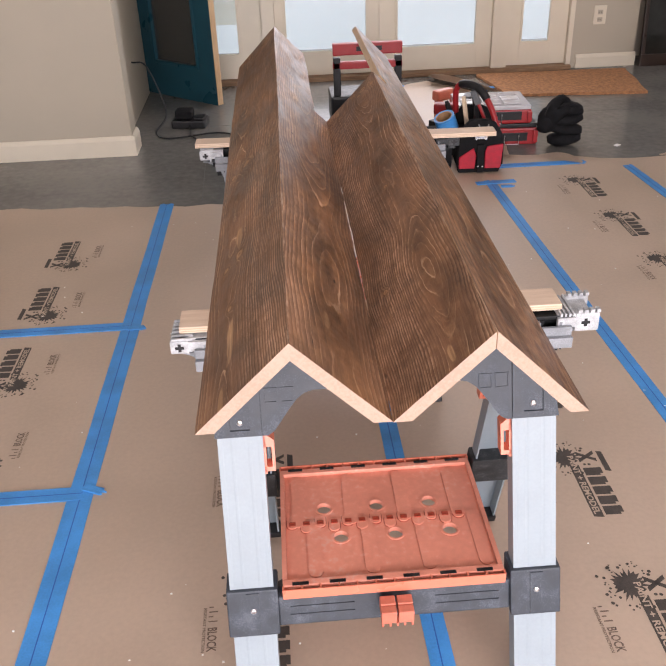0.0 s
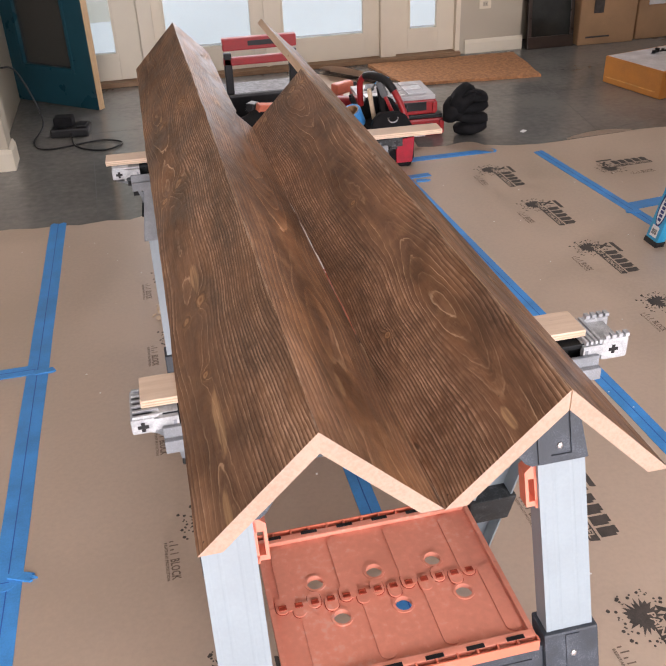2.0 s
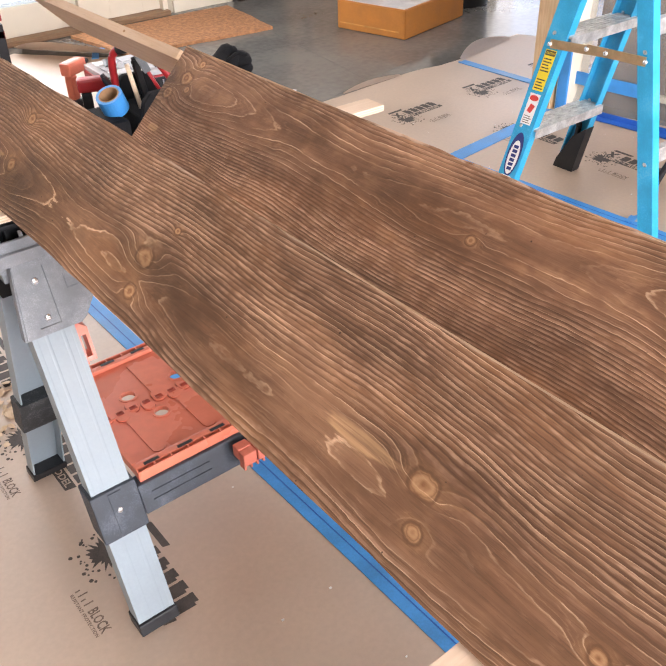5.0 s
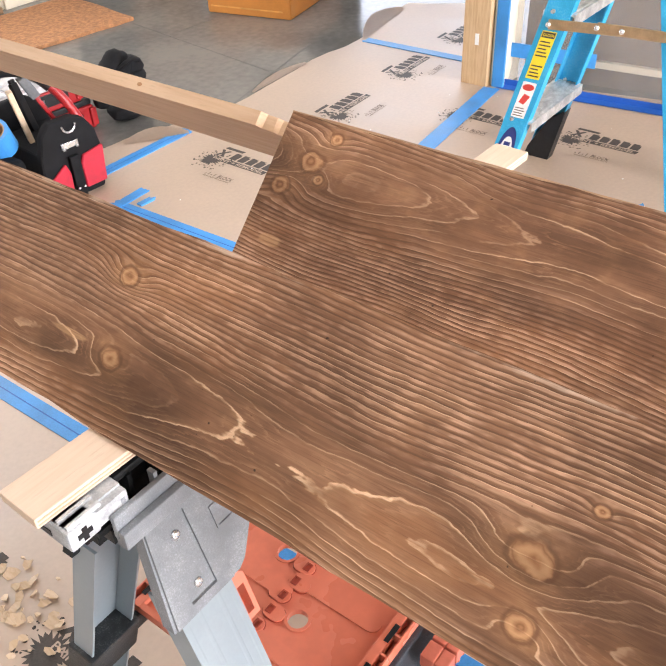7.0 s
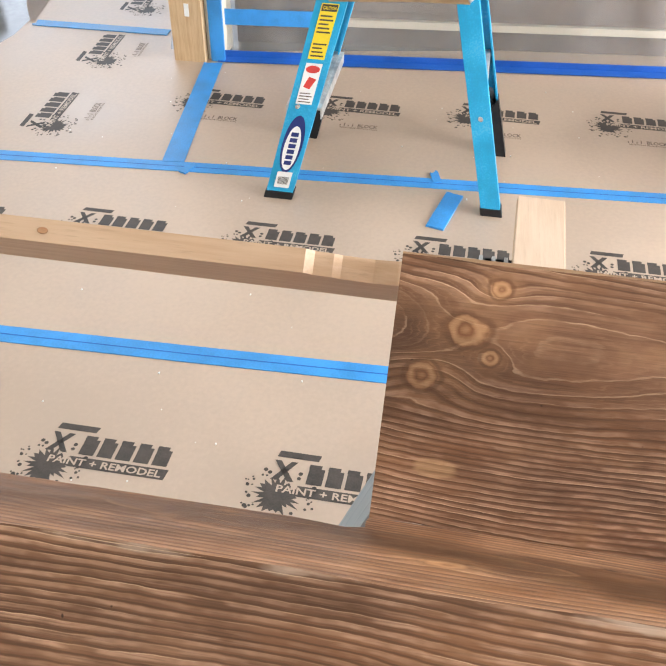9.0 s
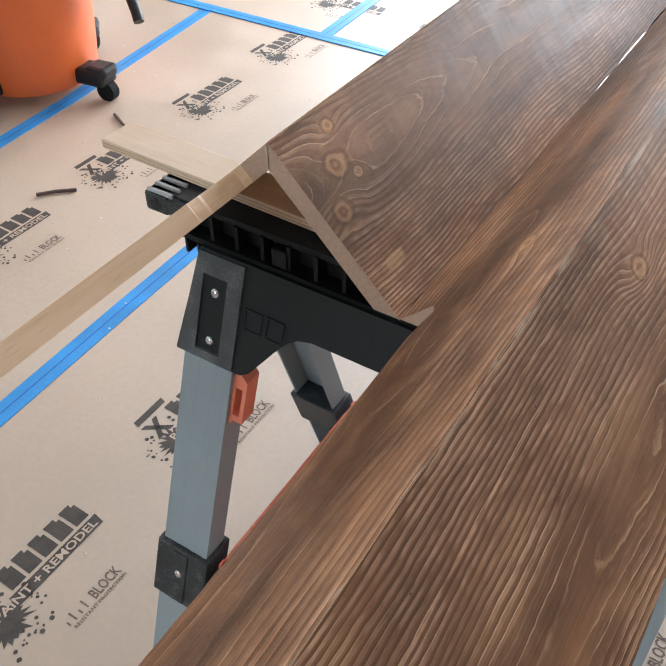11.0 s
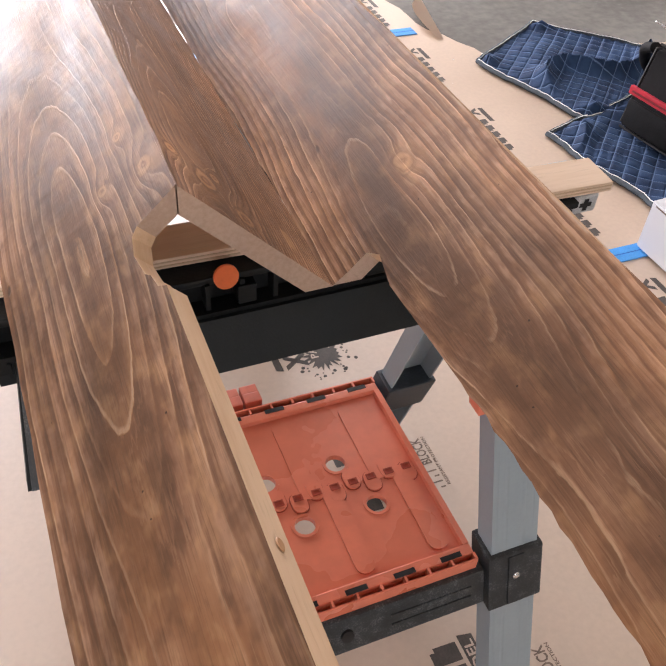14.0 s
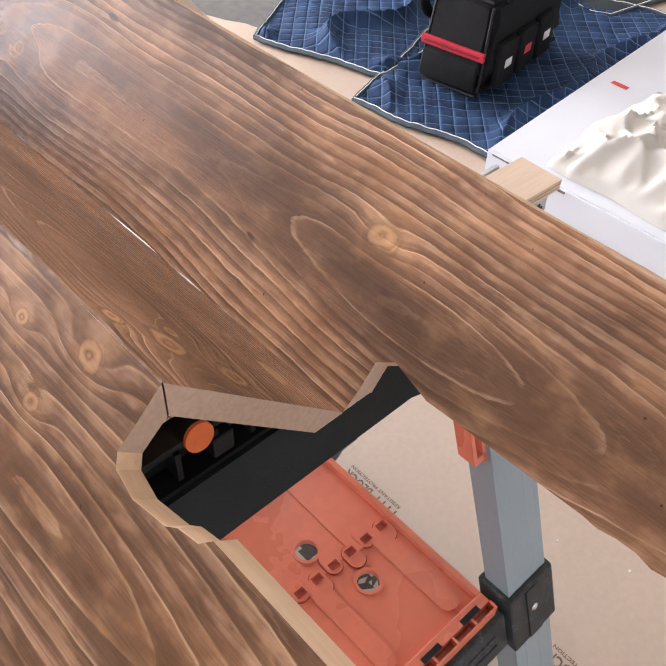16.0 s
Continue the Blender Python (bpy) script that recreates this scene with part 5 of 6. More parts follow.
        bm_prism(bm, rect(-0.015, 0.015 - 0.004 * (j % 3), 0.378 + 0.009 * j, 0.3815 + 0.009 * j), 0.0006, 0.001, sh)
    bmesh.ops.recalc_face_normals(bm, faces=bm.faces)
    part("print_bars", bm, INK, s)
    bm = bmesh.new()
    bm_words(bm, "CAUTION", 0.010, -0.0145, 0.4840, 0.0014, 0.029, sh)
    part("print_word", bm, YELLOW, s)
    s = sticker("label", rect(-0.019, 0.019, 0.262, 0.362), WHITE_LABEL, 0.0, "white warning label with a red top")
    bm = bmesh.new()
    bm_prism(bm, [(0.016 * math.cos(a), 0.348 + 0.009 * math.sin(a)) for a in (2 * math.pi * j / 20 for j in range(20))], 0.0006, 0.001, sh)
    bm_prism(bm, [(-0.012, 0.305), (0.004, 0.300), (0.014, 0.325), (-0.004, 0.33)], 0.0006, 0.001, sh)
    bmesh.ops.recalc_face_normals(bm, faces=bm.faces)
    part("print_shape", bm, RED_LABEL, s)
    bm = bmesh.new()
    for j in range(4):
        bm_prism(bm, rect(-0.015, 0.014 - 0.005 * (j % 2), 0.267 + 0.007 * j, 0.2695 + 0.007 * j), 0.0006, 0.001, sh)
    bmesh.ops.recalc_face_normals(bm, faces=bm.faces)
    part("print_bars", bm, INK_FADED, s)
    oval = [(0.025 * math.cos(a), 0.155 + 0.078 * math.sin(a)) for a in (2 * math.pi * j / 32 for j in range(32))]
    s = sticker("badge", oval, NAVY, 0.0, "navy oval badge with a white centre")
    bm = bmesh.new()
    bm_prism(bm, [(0.019 * math.cos(a), 0.145 + 0.060 * math.sin(a)) for a in (2 * math.pi * j / 28 for j in range(28))], 0.0006, 0.001, sh)
    bmesh.ops.recalc_face_normals(bm, faces=bm.faces)
    part("badge_field", bm, WHITE_LABEL, s)
    bm = bmesh.new()
    for j in range(6):
        bm_prism(bm, rect(-0.009, 0.009, 0.100 + 0.0155 * j, 0.111 + 0.0155 * j), 0.001, 0.0014, sh)
    bmesh.ops.recalc_face_normals(bm, faces=bm.faces)
    part("badge_blocks", bm, NAVY, s)
    s = sticker("label", rect(-0.018, 0.020, 0.035, 0.080), WHITE_LABEL, 0.0016, "torn white barcode label")
    bm = bmesh.new()
    for j in range(9):
        bm_prism(bm, rect(-0.012 + 0.003 * j, -0.0105 + 0.003 * j, 0.045, 0.066), 0.0022, 0.0026, sh)
    bmesh.ops.recalc_face_normals(bm, faces=bm.faces)
    part("bar_code", bm, INK, s)


ladder()

# ---- stud post, wrapped cabinets ----
bm = bmesh.new()
bm_box(bm, 2.30, 2.44, 3.555, 3.66, 0.0, 2.75, bevel=0.003)
post = solid("post", bm, STUD, "bare pine stud post standing on the floor", "wooden post", "structure")
bm = bmesh.new()
bm_box(bm, 2.2985, 2.2998, 3.595, 3.61, 0.15, 0.19)
part("tag", bm, WHITE_LABEL, post, "small white stapled tag")
wall_box("wall_stub", 2.33, 2.46, 3.505, 3.553, 0.0, 2.75, TRIM, "white primed wall end beside the post")
bm = bmesh.new()
bm_box(bm, 2.318, 2.329, 3.495, 3.54, 0.0, 2.4)
solid("tape_strip", bm, TAPE, "vertical strip of blue painter's tape on the wall end", "tape")

cab_dir = math.atan2(1.5 - 3.5, 2.655 - 2.43)
m_cab = Matrix.Translation((2.43, 3.5, 0)) @ Matrix.Rotation(cab_dir, 4, "Z")
for k in range(4):
    u0, u1 = 0.01 + 0.78 * k, 0.78 + 0.78 * k
    c = thing("base_cabinet", "brown base cabinet wrapped in clear plastic sheeting", "cabinet", m_cab, "wrapped base cabinets")
    bm = bmesh.new()
    bm_box(bm, u0, u1, 0.05, 0.60, 0.10, 0.88)
    part("body", bm, plain("cabinet_brown", (0.20, 0.155, 0.125), 0.5, 0, 0.12, 6, 200, 0.06), c)
    bm = bmesh.new()
    bm_box(bm, u0 + 0.02, u1 - 0.02, 0.03, 0.048, 0.13, 0.86, bevel=0.003)
    part("door", bm, plain("cabinet_door_brown", (0.17, 0.13, 0.105), 0.45, 0, 0.12, 6, 200, 0.06), c)
    bm = bmesh.new()
    bm_box(bm, u0, u1, 0.034, 0.062, 0.075, 0.098)
    part("base_rail", bm, TRIM, c, "white base rail")
    bm = bmesh.new()
    bm_box(bm, u0, u1, 0.064, 0.08, 0.0, 0.074)
    part("plinth", bm, plain("plinth_brown", (0.14, 0.11, 0.09), 0.6), c)
bm = bmesh.new()
bm_box(bm, -0.02, 3.2, 0.0, 0.66, 0.885, 0.92, m_cab, 0.004)
solid("worktop", bm, TRIM, "pale worktop wrapped in plastic over the cabinets", "worktop", "structure")
bm = bmesh.new()
q = random.Random(9)
rows = []
for i in range(90):
    u = -0.02 + 3.2 * i / 89
    col = []
    for j in range(14):
        z = 0.004 + 0.88 * j / 13
        fold = 0.012 * math.sin(u * 23 + 2.5 * math.sin(z * 7 + u * 3)) + 0.010 * math.sin(u * 57 + z * 19) + q.uniform(-0.003, 0.003)
        col.append(bm.verts.new(m_cab @ Vector((u, -0.012 + fold - 0.03 * (1 - z) ** 3, z))))
    rows.append(col)
for a, b in zip(rows, rows[1:]):
    for j in range(13):
        bm.faces.new((a[j], b[j], b[j + 1], a[j + 1]))
solid("plastic_sheeting", bm, FILM, "crinkled clear plastic sheeting taped over the cabinets", "plastic sheet", smooth=80)
bm = bmesh.new()
bm_box(bm, -0.03, 3.2, -0.118, -0.077, 0.0045, 0.0062, m_cab)
bm_box(bm, -0.03, 3.2, -0.077, -0.073, 0.0045, 0.026, m_cab)
solid("floor_tape", bm, TAPE_DARK, "dark blue painter's tape along the foot of the plastic", "tape")
bm = bmesh.new()
bm_box(bm, -0.03, 0.30, -0.046, -0.040, 0.10, 0.15, m_cab)
solid("tape_strip", bm, TAPE, "blue painter's tape holding the plastic sheeting", "tape")


# ---- shop vacuum ----
def vacuum(m):
    t = thing("shop_vacuum", "orange shop vacuum drum on black casters on the paper", "vacuum cleaner", m)
    bm = bmesh.new()
    prof = [(0.150, 0.036), (0.178, 0.040), (0.186, 0.052), (0.200, 0.20), (0.214, 0.40), (0.218, 0.42)]
    rings = [[bm.verts.new((r * math.cos(a), r * math.sin(a), z)) for a in (2 * math.pi * k / 40 for k in range(40))] for r, z in prof]
    for a, b in zip(rings, rings[1:]):
        for k in range(40):
            bm.faces.new((a[k], a[(k + 1) % 40], b[(k + 1) % 40], b[k]))
    bm.faces.new(rings[0][::-1])
    bm.faces.new(rings[-1])
    part("drum", bm, VAC, t, "orange plastic drum", smooth=35)
    bm = bmesh.new()
    bm_cyl(bm, 0.224, 0.224, 0.42, 0.45, seg=40)
    bm_cyl(bm, 0.205, 0.13, 0.45, 0.58, seg=40)
    part("head", bm, BLACK, t, "black motor head", smooth=40)
    for k in range(4):
        a = radians(15 + 90 * k)
        f = Matrix.Rotation(a, 4, "Z")
        bm = bmesh.new()
        bm_box(bm, 0.165, 0.275, -0.038, 0.038, 0.050, 0.098, f, 0.012)
        bm_box(bm, 0.215, 0.285, -0.034, 0.034, 0.072, 0.108, f, 0.012)
        foot = part("caster_arm", bm, BLACK, t, "black moulded caster arm")
        bm = bmesh.new()
        bm_cyl(bm, 0.030, 0.030, -0.014, 0.014, f @ Matrix.Translation((0.262, 0, 0.030)) @ Matrix.Rotation(radians(90), 4, "X"), 20)
        part("wheel", bm, RUBBER, foot)
    return t


vacuum(pose(1.935, 1.652, 0, 0, 0, 82))
bm = bmesh.new()
bm_tube(bm, spline([(1.97, 1.62, 0.56), (1.80, 1.73, 0.42), (1.71, 1.63, 0.335), (1.64, 1.50, 0.32), (1.68, 1.36, 0.38), (1.85, 1.32, 0.48), (2.02, 1.45, 0.56)], 14), 0.021, 12)
solid("vacuum_hose", bm, BLACK, "black ribbed hose of the shop vacuum", "hose", smooth=60)
bm = bmesh.new()
bm_tube(bm, [(1.655, 1.50, 0.30), (1.60, 1.53, 0.245), (1.585, 1.54, 0.225)], 0.016, 10)
solid("vacuum_nozzle", bm, BLACK, "black nozzle hanging from the vacuum hose", "nozzle", smooth=60)



# ---- cartons, mat, far things ----
def carton(name, corners, h, mat, label, category):
    t = thing(name, label, category)
    bm = bmesh.new()
    bm_prism(bm, corners, 0.0012, h)
    bmesh.ops.recalc_face_normals(bm, faces=bm.faces)
    bmesh.ops.bevel(bm, geom=bm.edges[:], offset=0.004, segments=2, affect="EDGES")
    part("body", bm, mat, t)
    return t


cr = carton("carton", [(2.455, 5.12), (2.55, 4.69), (3.105, 4.82), (3.01, 5.25)], 0.145, CRATE, "low orange carton wrapped in shiny film, loaded with black brackets", "carton")
bm = bmesh.new()
bm_prism(bm, [(2.47, 5.11), (2.56, 4.71), (3.09, 4.83), (3.0, 5.23)], 0.1455, 0.147)
bmesh.ops.recalc_face_normals(bm, faces=bm.faces)
part("film_top", bm, CARTON_TAPE, cr, "shiny crumpled film top")
bm = bmesh.new()
bm_box(bm, 0.02, 0.40, -0.0015, -0.0003, 0.03, 0.036, Matrix.Translation((2.455, 5.12, 0)) @ Matrix.Rotation(math.atan2(-0.43, 0.095), 4, "Z"))
part("edge_tape", bm, plain("carton_strip", (0.62, 0.30, 0.07), 0.4), cr)
q = random.Random(4)
for k in range(14):
    bm = bmesh.new()
    a = q.uniform(0, 3.14)
    L = q.uniform(0.05, 0.14)
    z = 0.149 + 0.009 * (k // 4)
    m = pose(q.uniform(2.67, 2.97), q.uniform(4.87, 5.09), z, 0, 0, math.degrees(a))
    bm_box(bm, -L / 2, L / 2, -0.006, 0.006, 0, 0.008, m, 0.002)
    bm_box(bm, L / 2 - 0.012, L / 2, -0.012, 0.012, 0, 0.022, m, 0.002)
    bm_cyl(bm, 0.008, 0.008, 0.0, 0.012, m @ Matrix.Translation((-L / 3, 0, 0.004)), 10)
    solid("metal_bracket", bm, BLACK, "small black metal bracket in a heap on the carton", "bracket", group="brackets on the carton")
bm = bmesh.new()
bm_cyl(bm, 0.15, 0.17, 0.0, 0.42, Matrix.Translation((3.33, 5.05, 0)), 32)
solid("waste_bin", bm, BLACK, "black round plastic bin on the concrete", "bin", smooth=40)
b1 = carton("carton", [(2.74, 5.97), (3.14, 5.96), (3.15, 6.27), (2.75, 6.28)], 0.62, CARD, "tall brown cardboard box with black print", "cardboard box")
bm = bmesh.new()
bm_box(bm, 2.83, 2.90, 5.9625, 5.966, 0.20, 0.44)
bm_box(bm, 2.79, 2.96, 5.9625, 5.966, 0.045, 0.055)
part("print_shape", bm, INK, b1)
b2 = carton("carton", [(3.17, 5.99), (3.62, 6.0), (3.62, 6.28), (3.17, 6.27)], 0.75, CARD, "brown cardboard box with a white shipping label", "cardboard box")
bm = bmesh.new()
bm_box(bm, 3.24, 3.36, 5.9845, 5.988, 0.22, 0.36)
part("label", bm, WHITE_LABEL, b2, "white shipping label")
dk = thing("framed_panel", "dark glossy framed glass panel leaning by the wall", "panel")
m = Matrix.Translation((2.39, 5.985, 0.001)) @ Matrix.Rotation(radians(-6), 4, "X")
for a, b, c, d in ((0, 0.325, 0, 0.075), (0, 0.025, 0.075, 0.95), (0.30, 0.325, 0.075, 0.95), (0, 0.325, 0.95, 0.98)):
    bm = bmesh.new()
    bm_box(bm, a, b, 0, 0.03, c, d, m, 0.003)
    part("frame", bm, plain("dark_frame_wood", (0.035, 0.022, 0.016), 0.35), dk)
bm = bmesh.new()
bm_box(bm, 0.025, 0.30, 0.008, 0.014, 0.075, 0.95, m)
part("pane", bm, SHELL, dk, "dark reflecting glass")

bm = bmesh.new()
mat_pts = ragged([(2.18, 5.34), (1.36, 5.42), (1.29, 5.95), (2.26, 5.91), (2.18, 5.34)], 0.05, 0.005)[:-1]
bm_prism(bm, mat_pts, 0.0006, 0.016)
bmesh.ops.recalc_face_normals(bm, faces=bm.faces)
bmesh.ops.triangulate(bm, faces=[f for f in bm.faces if len(f.verts) > 4])
solid("door_mat", bm, COIR, "brown coir door mat on the concrete", "door mat")

# ---- charger and cord ----
ch = thing("battery_charger", "black battery charger with its cord on the concrete", "charger", pose(-0.50, 5.16, 0, 0, 0, -8))
bm = bmesh.new()
bm_box(bm, -0.095, 0.095, -0.06, 0.06, 0.0, 0.045, bevel=0.010)
part("body", bm, BLACK, ch)
bm = bmesh.new()
bm_box(bm, -0.075, 0.02, -0.04, 0.045, 0.046, 0.095, bevel=0.012)
part("battery", bm, RUBBER, ch, "black battery pack")
bm = bmesh.new()
bm_box(bm, 0.035, 0.085, -0.045, 0.04, 0.046, 0.056, bevel=0.004)
part("dock", bm, BLACK, ch)
bm = bmesh.new()
bm_tube(bm, spline([(-0.80, 5.30, 0.33), (-0.72, 5.30, 0.30), (-0.64, 5.26, 0.06), (-0.68, 5.06, 0.006), (-0.60, 4.93, 0.006), (-0.36, 4.99, 0.006), (-0.25, 4.92, 0.006), (-0.34, 4.83, 0.006), (-0.47, 4.93, 0.006), (-0.50, 5.10, 0.02)], 10), 0.0045, 8)
solid("power_cord", bm, BLACK, "black power cord plugged into the wall", "cord", smooth=60)


# ---- tools by the far sawhorse ----
def tool_tote(m):
    t = thing("tool_tote", "black and red open tool tote with an arched handle", "tool bag", m)
    up = Matrix(((1, 0, 0, 0), (0, 0, 1, 0), (0, 1, 0, 0), (0, 0, 0, 1)))
    bm = bmesh.new()
    front = [(-0.098, 0.0), (0.088, 0.0), (0.100, 0.03), (0.106, 0.12), (0.094, 0.185), (0.066, 0.228), (0.03, 0.245), (-0.05, 0.245), (-0.078, 0.215), (-0.098, 0.15), (-0.104, 0.03)]
    bm_prism(bm, front, 0.0, 0.028, up)
    bm_prism(bm, [(-0.094, 0.0), (0.092, 0.0), (0.096, 0.10), (0.090, 0.155), (-0.088, 0.155), (-0.094, 0.10)], 0.0285, 0.25, up)
    bm_prism(bm, front, 0.2505, 0.275, up)
    bmesh.ops.recalc_face_normals(bm, faces=bm.faces)
    bmesh.ops.bevel(bm, geom=bm.edges[:], offset=0.004, segments=1, affect="EDGES")
    part("body", bm, RUBBER, t, "black nylon body")
    for pts in ([(-0.096, 0.022), (-0.024, 0.022), (-0.020, 0.085), (-0.032, 0.118), (-0.098, 0.075)], [(0.022, 0.022), (0.094, 0.022), (0.102, 0.135), (0.030, 0.125), (0.020, 0.10)]):
        bm = bmesh.new()
        bm_prism(bm, pts, -0.012, -0.0005, up)
        bmesh.ops.recalc_face_normals(bm, faces=bm.faces)
        bmesh.ops.bevel(bm, geom=bm.edges[:], offset=0.003, segments=1, affect="EDGES")
        part("pocket", bm, RED_CLOTH, t, "red nylon pocket")
    bm = bmesh.new()
    bm_box(bm, -0.016, 0.016, -0.016, -0.0005, 0.004, 0.135, bevel=0.003)
    part("strap", bm, RUBBER, t)
    for x in (-0.010, 0.010):
        bm = bmesh.new()
        bmesh.ops.create_uvsphere(bm, u_segments=8, v_segments=6, radius=0.004)
        part("stud", bm, STEEL, t, "", Matrix.Translation((x, -0.017, 0.035)), 60)
    bm = bmesh.new()
    bm_box(bm, -0.028, 0.028, -0.005, -0.0005, 0.158, 0.176, bevel=0.002)
    for x in (-0.026, 0.018):
        bm_box(bm, x, x + 0.008, -0.008, -0.005, 0.155, 0.179, bevel=0.001)
    part("badge", bm, STEEL, t, "small silver buckle")
    for y in (0.04, 0.12, 0.195):
        bm = bmesh.new()
        bm_box(bm, 0.097, 0.114, y, y + 0.06, 0.020, 0.13, bevel=0.005)
        part("side_pocket", bm, RUBBER, t)
    arch = spline([(0.075, 0.03, 0.20), (0.045, 0.06, 0.285), (0.0, 0.11, 0.352), (-0.06, 0.17, 0.365), (-0.092, 0.21, 0.33), (-0.088, 0.235, 0.22)], 8)
    bm = bmesh.new()
    bm_tube(bm, arch, 0.014, 10)
    part("handle", bm, RED, t, "red arched handle", smooth=60)
    bm = bmesh.new()
    bm_tube(bm, arch[11:28], 0.0185, 10)
    part("grip", bm, BLACK, t, "black handle grip", smooth=60)
    bm = bmesh.new()
    bm_tube(bm, [(0.008 + 0.022 * math.cos(a), -0.006, 0.226 + 0.022 * math.sin(a)) for a in (math.pi + math.pi * k / 12 for k in range(13))], 0.003, 6)
    part("ring", bm, STEEL, t)
    return t


tool_tote(pose(0.905, 4.165, 0.003, 0, 0, -4))


def rod_tool(name, a, b, r, mat, head, head_mat, label, cat):
    t = thing(name, label, cat)
    d = (Vector(b) - Vector(a)).normalized()
    turn = d.to_track_quat("Z", "Y").to_matrix().to_4x4()
    bm = bmesh.new()
    bm_box(bm, -r, r, -r * 0.6, r * 0.6, 0.0, (Vector(b) - Vector(a)).length, Matrix.Translation(a) @ turn, r * 0.3)
    part("handle", bm, mat, t, smooth=50)
    bm = bmesh.new()
    bm_box(bm, -head[0], head[0], -head[1], head[1], -head[2], head[2], Matrix.Translation(b) @ turn, 0.004)
    part("head", bm, head_mat, t)
    return t


rod_tool("hammer", (0.872, 4.30, 0.158), (0.848, 4.31, 0.315), 0.014, CHIPS, (0.0142, 0.0088, 0.003), CHIPS, "pale wooden hammer handle standing in the tote", "hammer")
rod_tool("pry_hammer", (0.955, 4.27, 0.190), (0.900, 4.29, 0.318), 0.011, RED, (0.017, 0.014, 0.034), plain("grey_rubber", (0.12, 0.125, 0.13), 0.6), "grey headed mallet with a red and white grip in the tote", "hammer")
for p, q in (((0.83, 4.36, 0.158), (0.79, 4.40, 0.265)), ((0.93, 4.36, 0.158), (0.92, 4.40, 0.30))):
    rod_tool("pliers", p, q, 0.013, BLACK, (0.010, 0.006, 0.012), BLACK, "black handled pliers standing in the tote", "pliers")
bm = bmesh.new()
bm_plate(bm, circle(0, 0, 0.049, 28), [circle(0, 0, 0.038, 24)], -0.036, 0.036)
tr = solid("tape_roll", bm, TAPE, "roll of blue painter's tape leaning on the tote", "tape roll", m=Matrix.Translation((0.772, 4.315, 0.198)) @ Matrix.Rotation(radians(14), 4, "X") @ Matrix.Rotation(radians(-22), 4, "Y"))
bm = bmesh.new()
bm_plate(bm, circle(0, 0, 0.038, 24), [circle(0, 0, 0.034, 24)], -0.0365, 0.0365)
part("core", bm, CARD, tr, "cardboard core")
bm = bmesh.new()
bm_box(bm, 0.68, 0.79, 4.22, 4.44, 0.0036, 0.155, bevel=0.02)
solid("tool_pouch", bm, RUBBER, "black cloth tool pouch under the tape roll", "pouch")


def organiser(m, w, d, z0, z1, lid, label):
    t = thing("organiser_case", label, "tool case", m, "stacked red cases")
    bm = bmesh.new()
    bm_box(bm, -w / 2, w / 2, 0, d, z0, z1 - 0.022, bevel=0.008)
    part("body", bm, RED, t)
    for x in (-w / 2 - 0.001, w / 2 - 0.022):
        bm = bmesh.new()
        bm_box(bm, x, x + 0.023, -0.012, 0.012, z0 + 0.012, z1 - 0.03, bevel=0.004)
        part("corner_post", bm, RED, t)
    bm = bmesh.new()
    bm_box(bm, -w / 2 + 0.05, w / 2 - 0.05, -0.006, -0.001, z0 + 0.02, z0 + 0.062, bevel=0.002)
    part("face", bm, BLACK, t)
    bm = bmesh.new()
    bm_tube(bm, [(-0.035, -0.012, z0 + 0.052), (-0.035, -0.014, z0 + 0.006), (0.035, -0.014, z0 + 0.006), (0.035, -0.012, z0 + 0.052)], 0.0035, 6)
    part("wire_latch", bm, STEEL, t, "bent wire latch")
    bm = bmesh.new()
    bm_box(bm, -w / 2 + 0.004, w / 2 - 0.004, 0.004, d - 0.004, z1 - 0.0215, z1, bevel=0.005)
    part("lid", bm, LID if lid else BLACK, t, "clear ribbed lid" if lid else "black lid")
    if lid:
        for i in range(3):
            for j in range(3):
                bm = bmesh.new()
                x, y = -w / 2 + 0.03 + (w - 0.06) / 3 * i, 0.03 + (d - 0.05) / 3 * j
                bm_box(bm, x, x + (w - 0.06) / 3 - 0.014, y, y + (d - 0.05) / 3 - 0.016, z1 + 0.0004, z1 + 0.008, bevel=0.004)
                part("lid_rib", bm, LID if (i + 2 * j) % 4 else CARTON_TAPE, t)
    return t


organiser(pose(1.150, 4.54, 0, 0, 0, -3), 0.26, 0.28, 0.0, 0.105, False, "red plastic tool case on the floor under another")
organiser(pose(1.060, 4.55, 0, 0, 0, -3), 0.37, 0.28, 0.1055, 0.195, True, "red organiser case with a clear ribbed lid")


def lump(bm, m, seed, amp=0.18, sub=3):
    r = bmesh.ops.create_icosphere(bm, subdivisions=sub, radius=1.0)
    for v in r["verts"]:
        n = noise.fractal(v.co * 1.7 + Vector((seed, 0, 0)), 0.9, 2.0, 3)
        v.co *= 1 + amp * n
    bmesh.ops.transform(bm, matrix=m, verts=r["verts"])


kp = thing("knee_pads", "pair of black padded knee pads standing on the floor", "knee pads")
for k in range(4):
    bm = bmesh.new()
    lump(bm, Matrix.Translation((1.405, 4.50, 0.035 + 0.05 * k)) @ Matrix.Rotation(0.25 * (k % 2) - 0.1, 4, "Y") @ Matrix.Diagonal((0.088, 0.062, 0.034, 1)), 3 + k, 0.12)
    part("pad", bm, RUBBER, kp, "black ribbed pad", smooth=80)
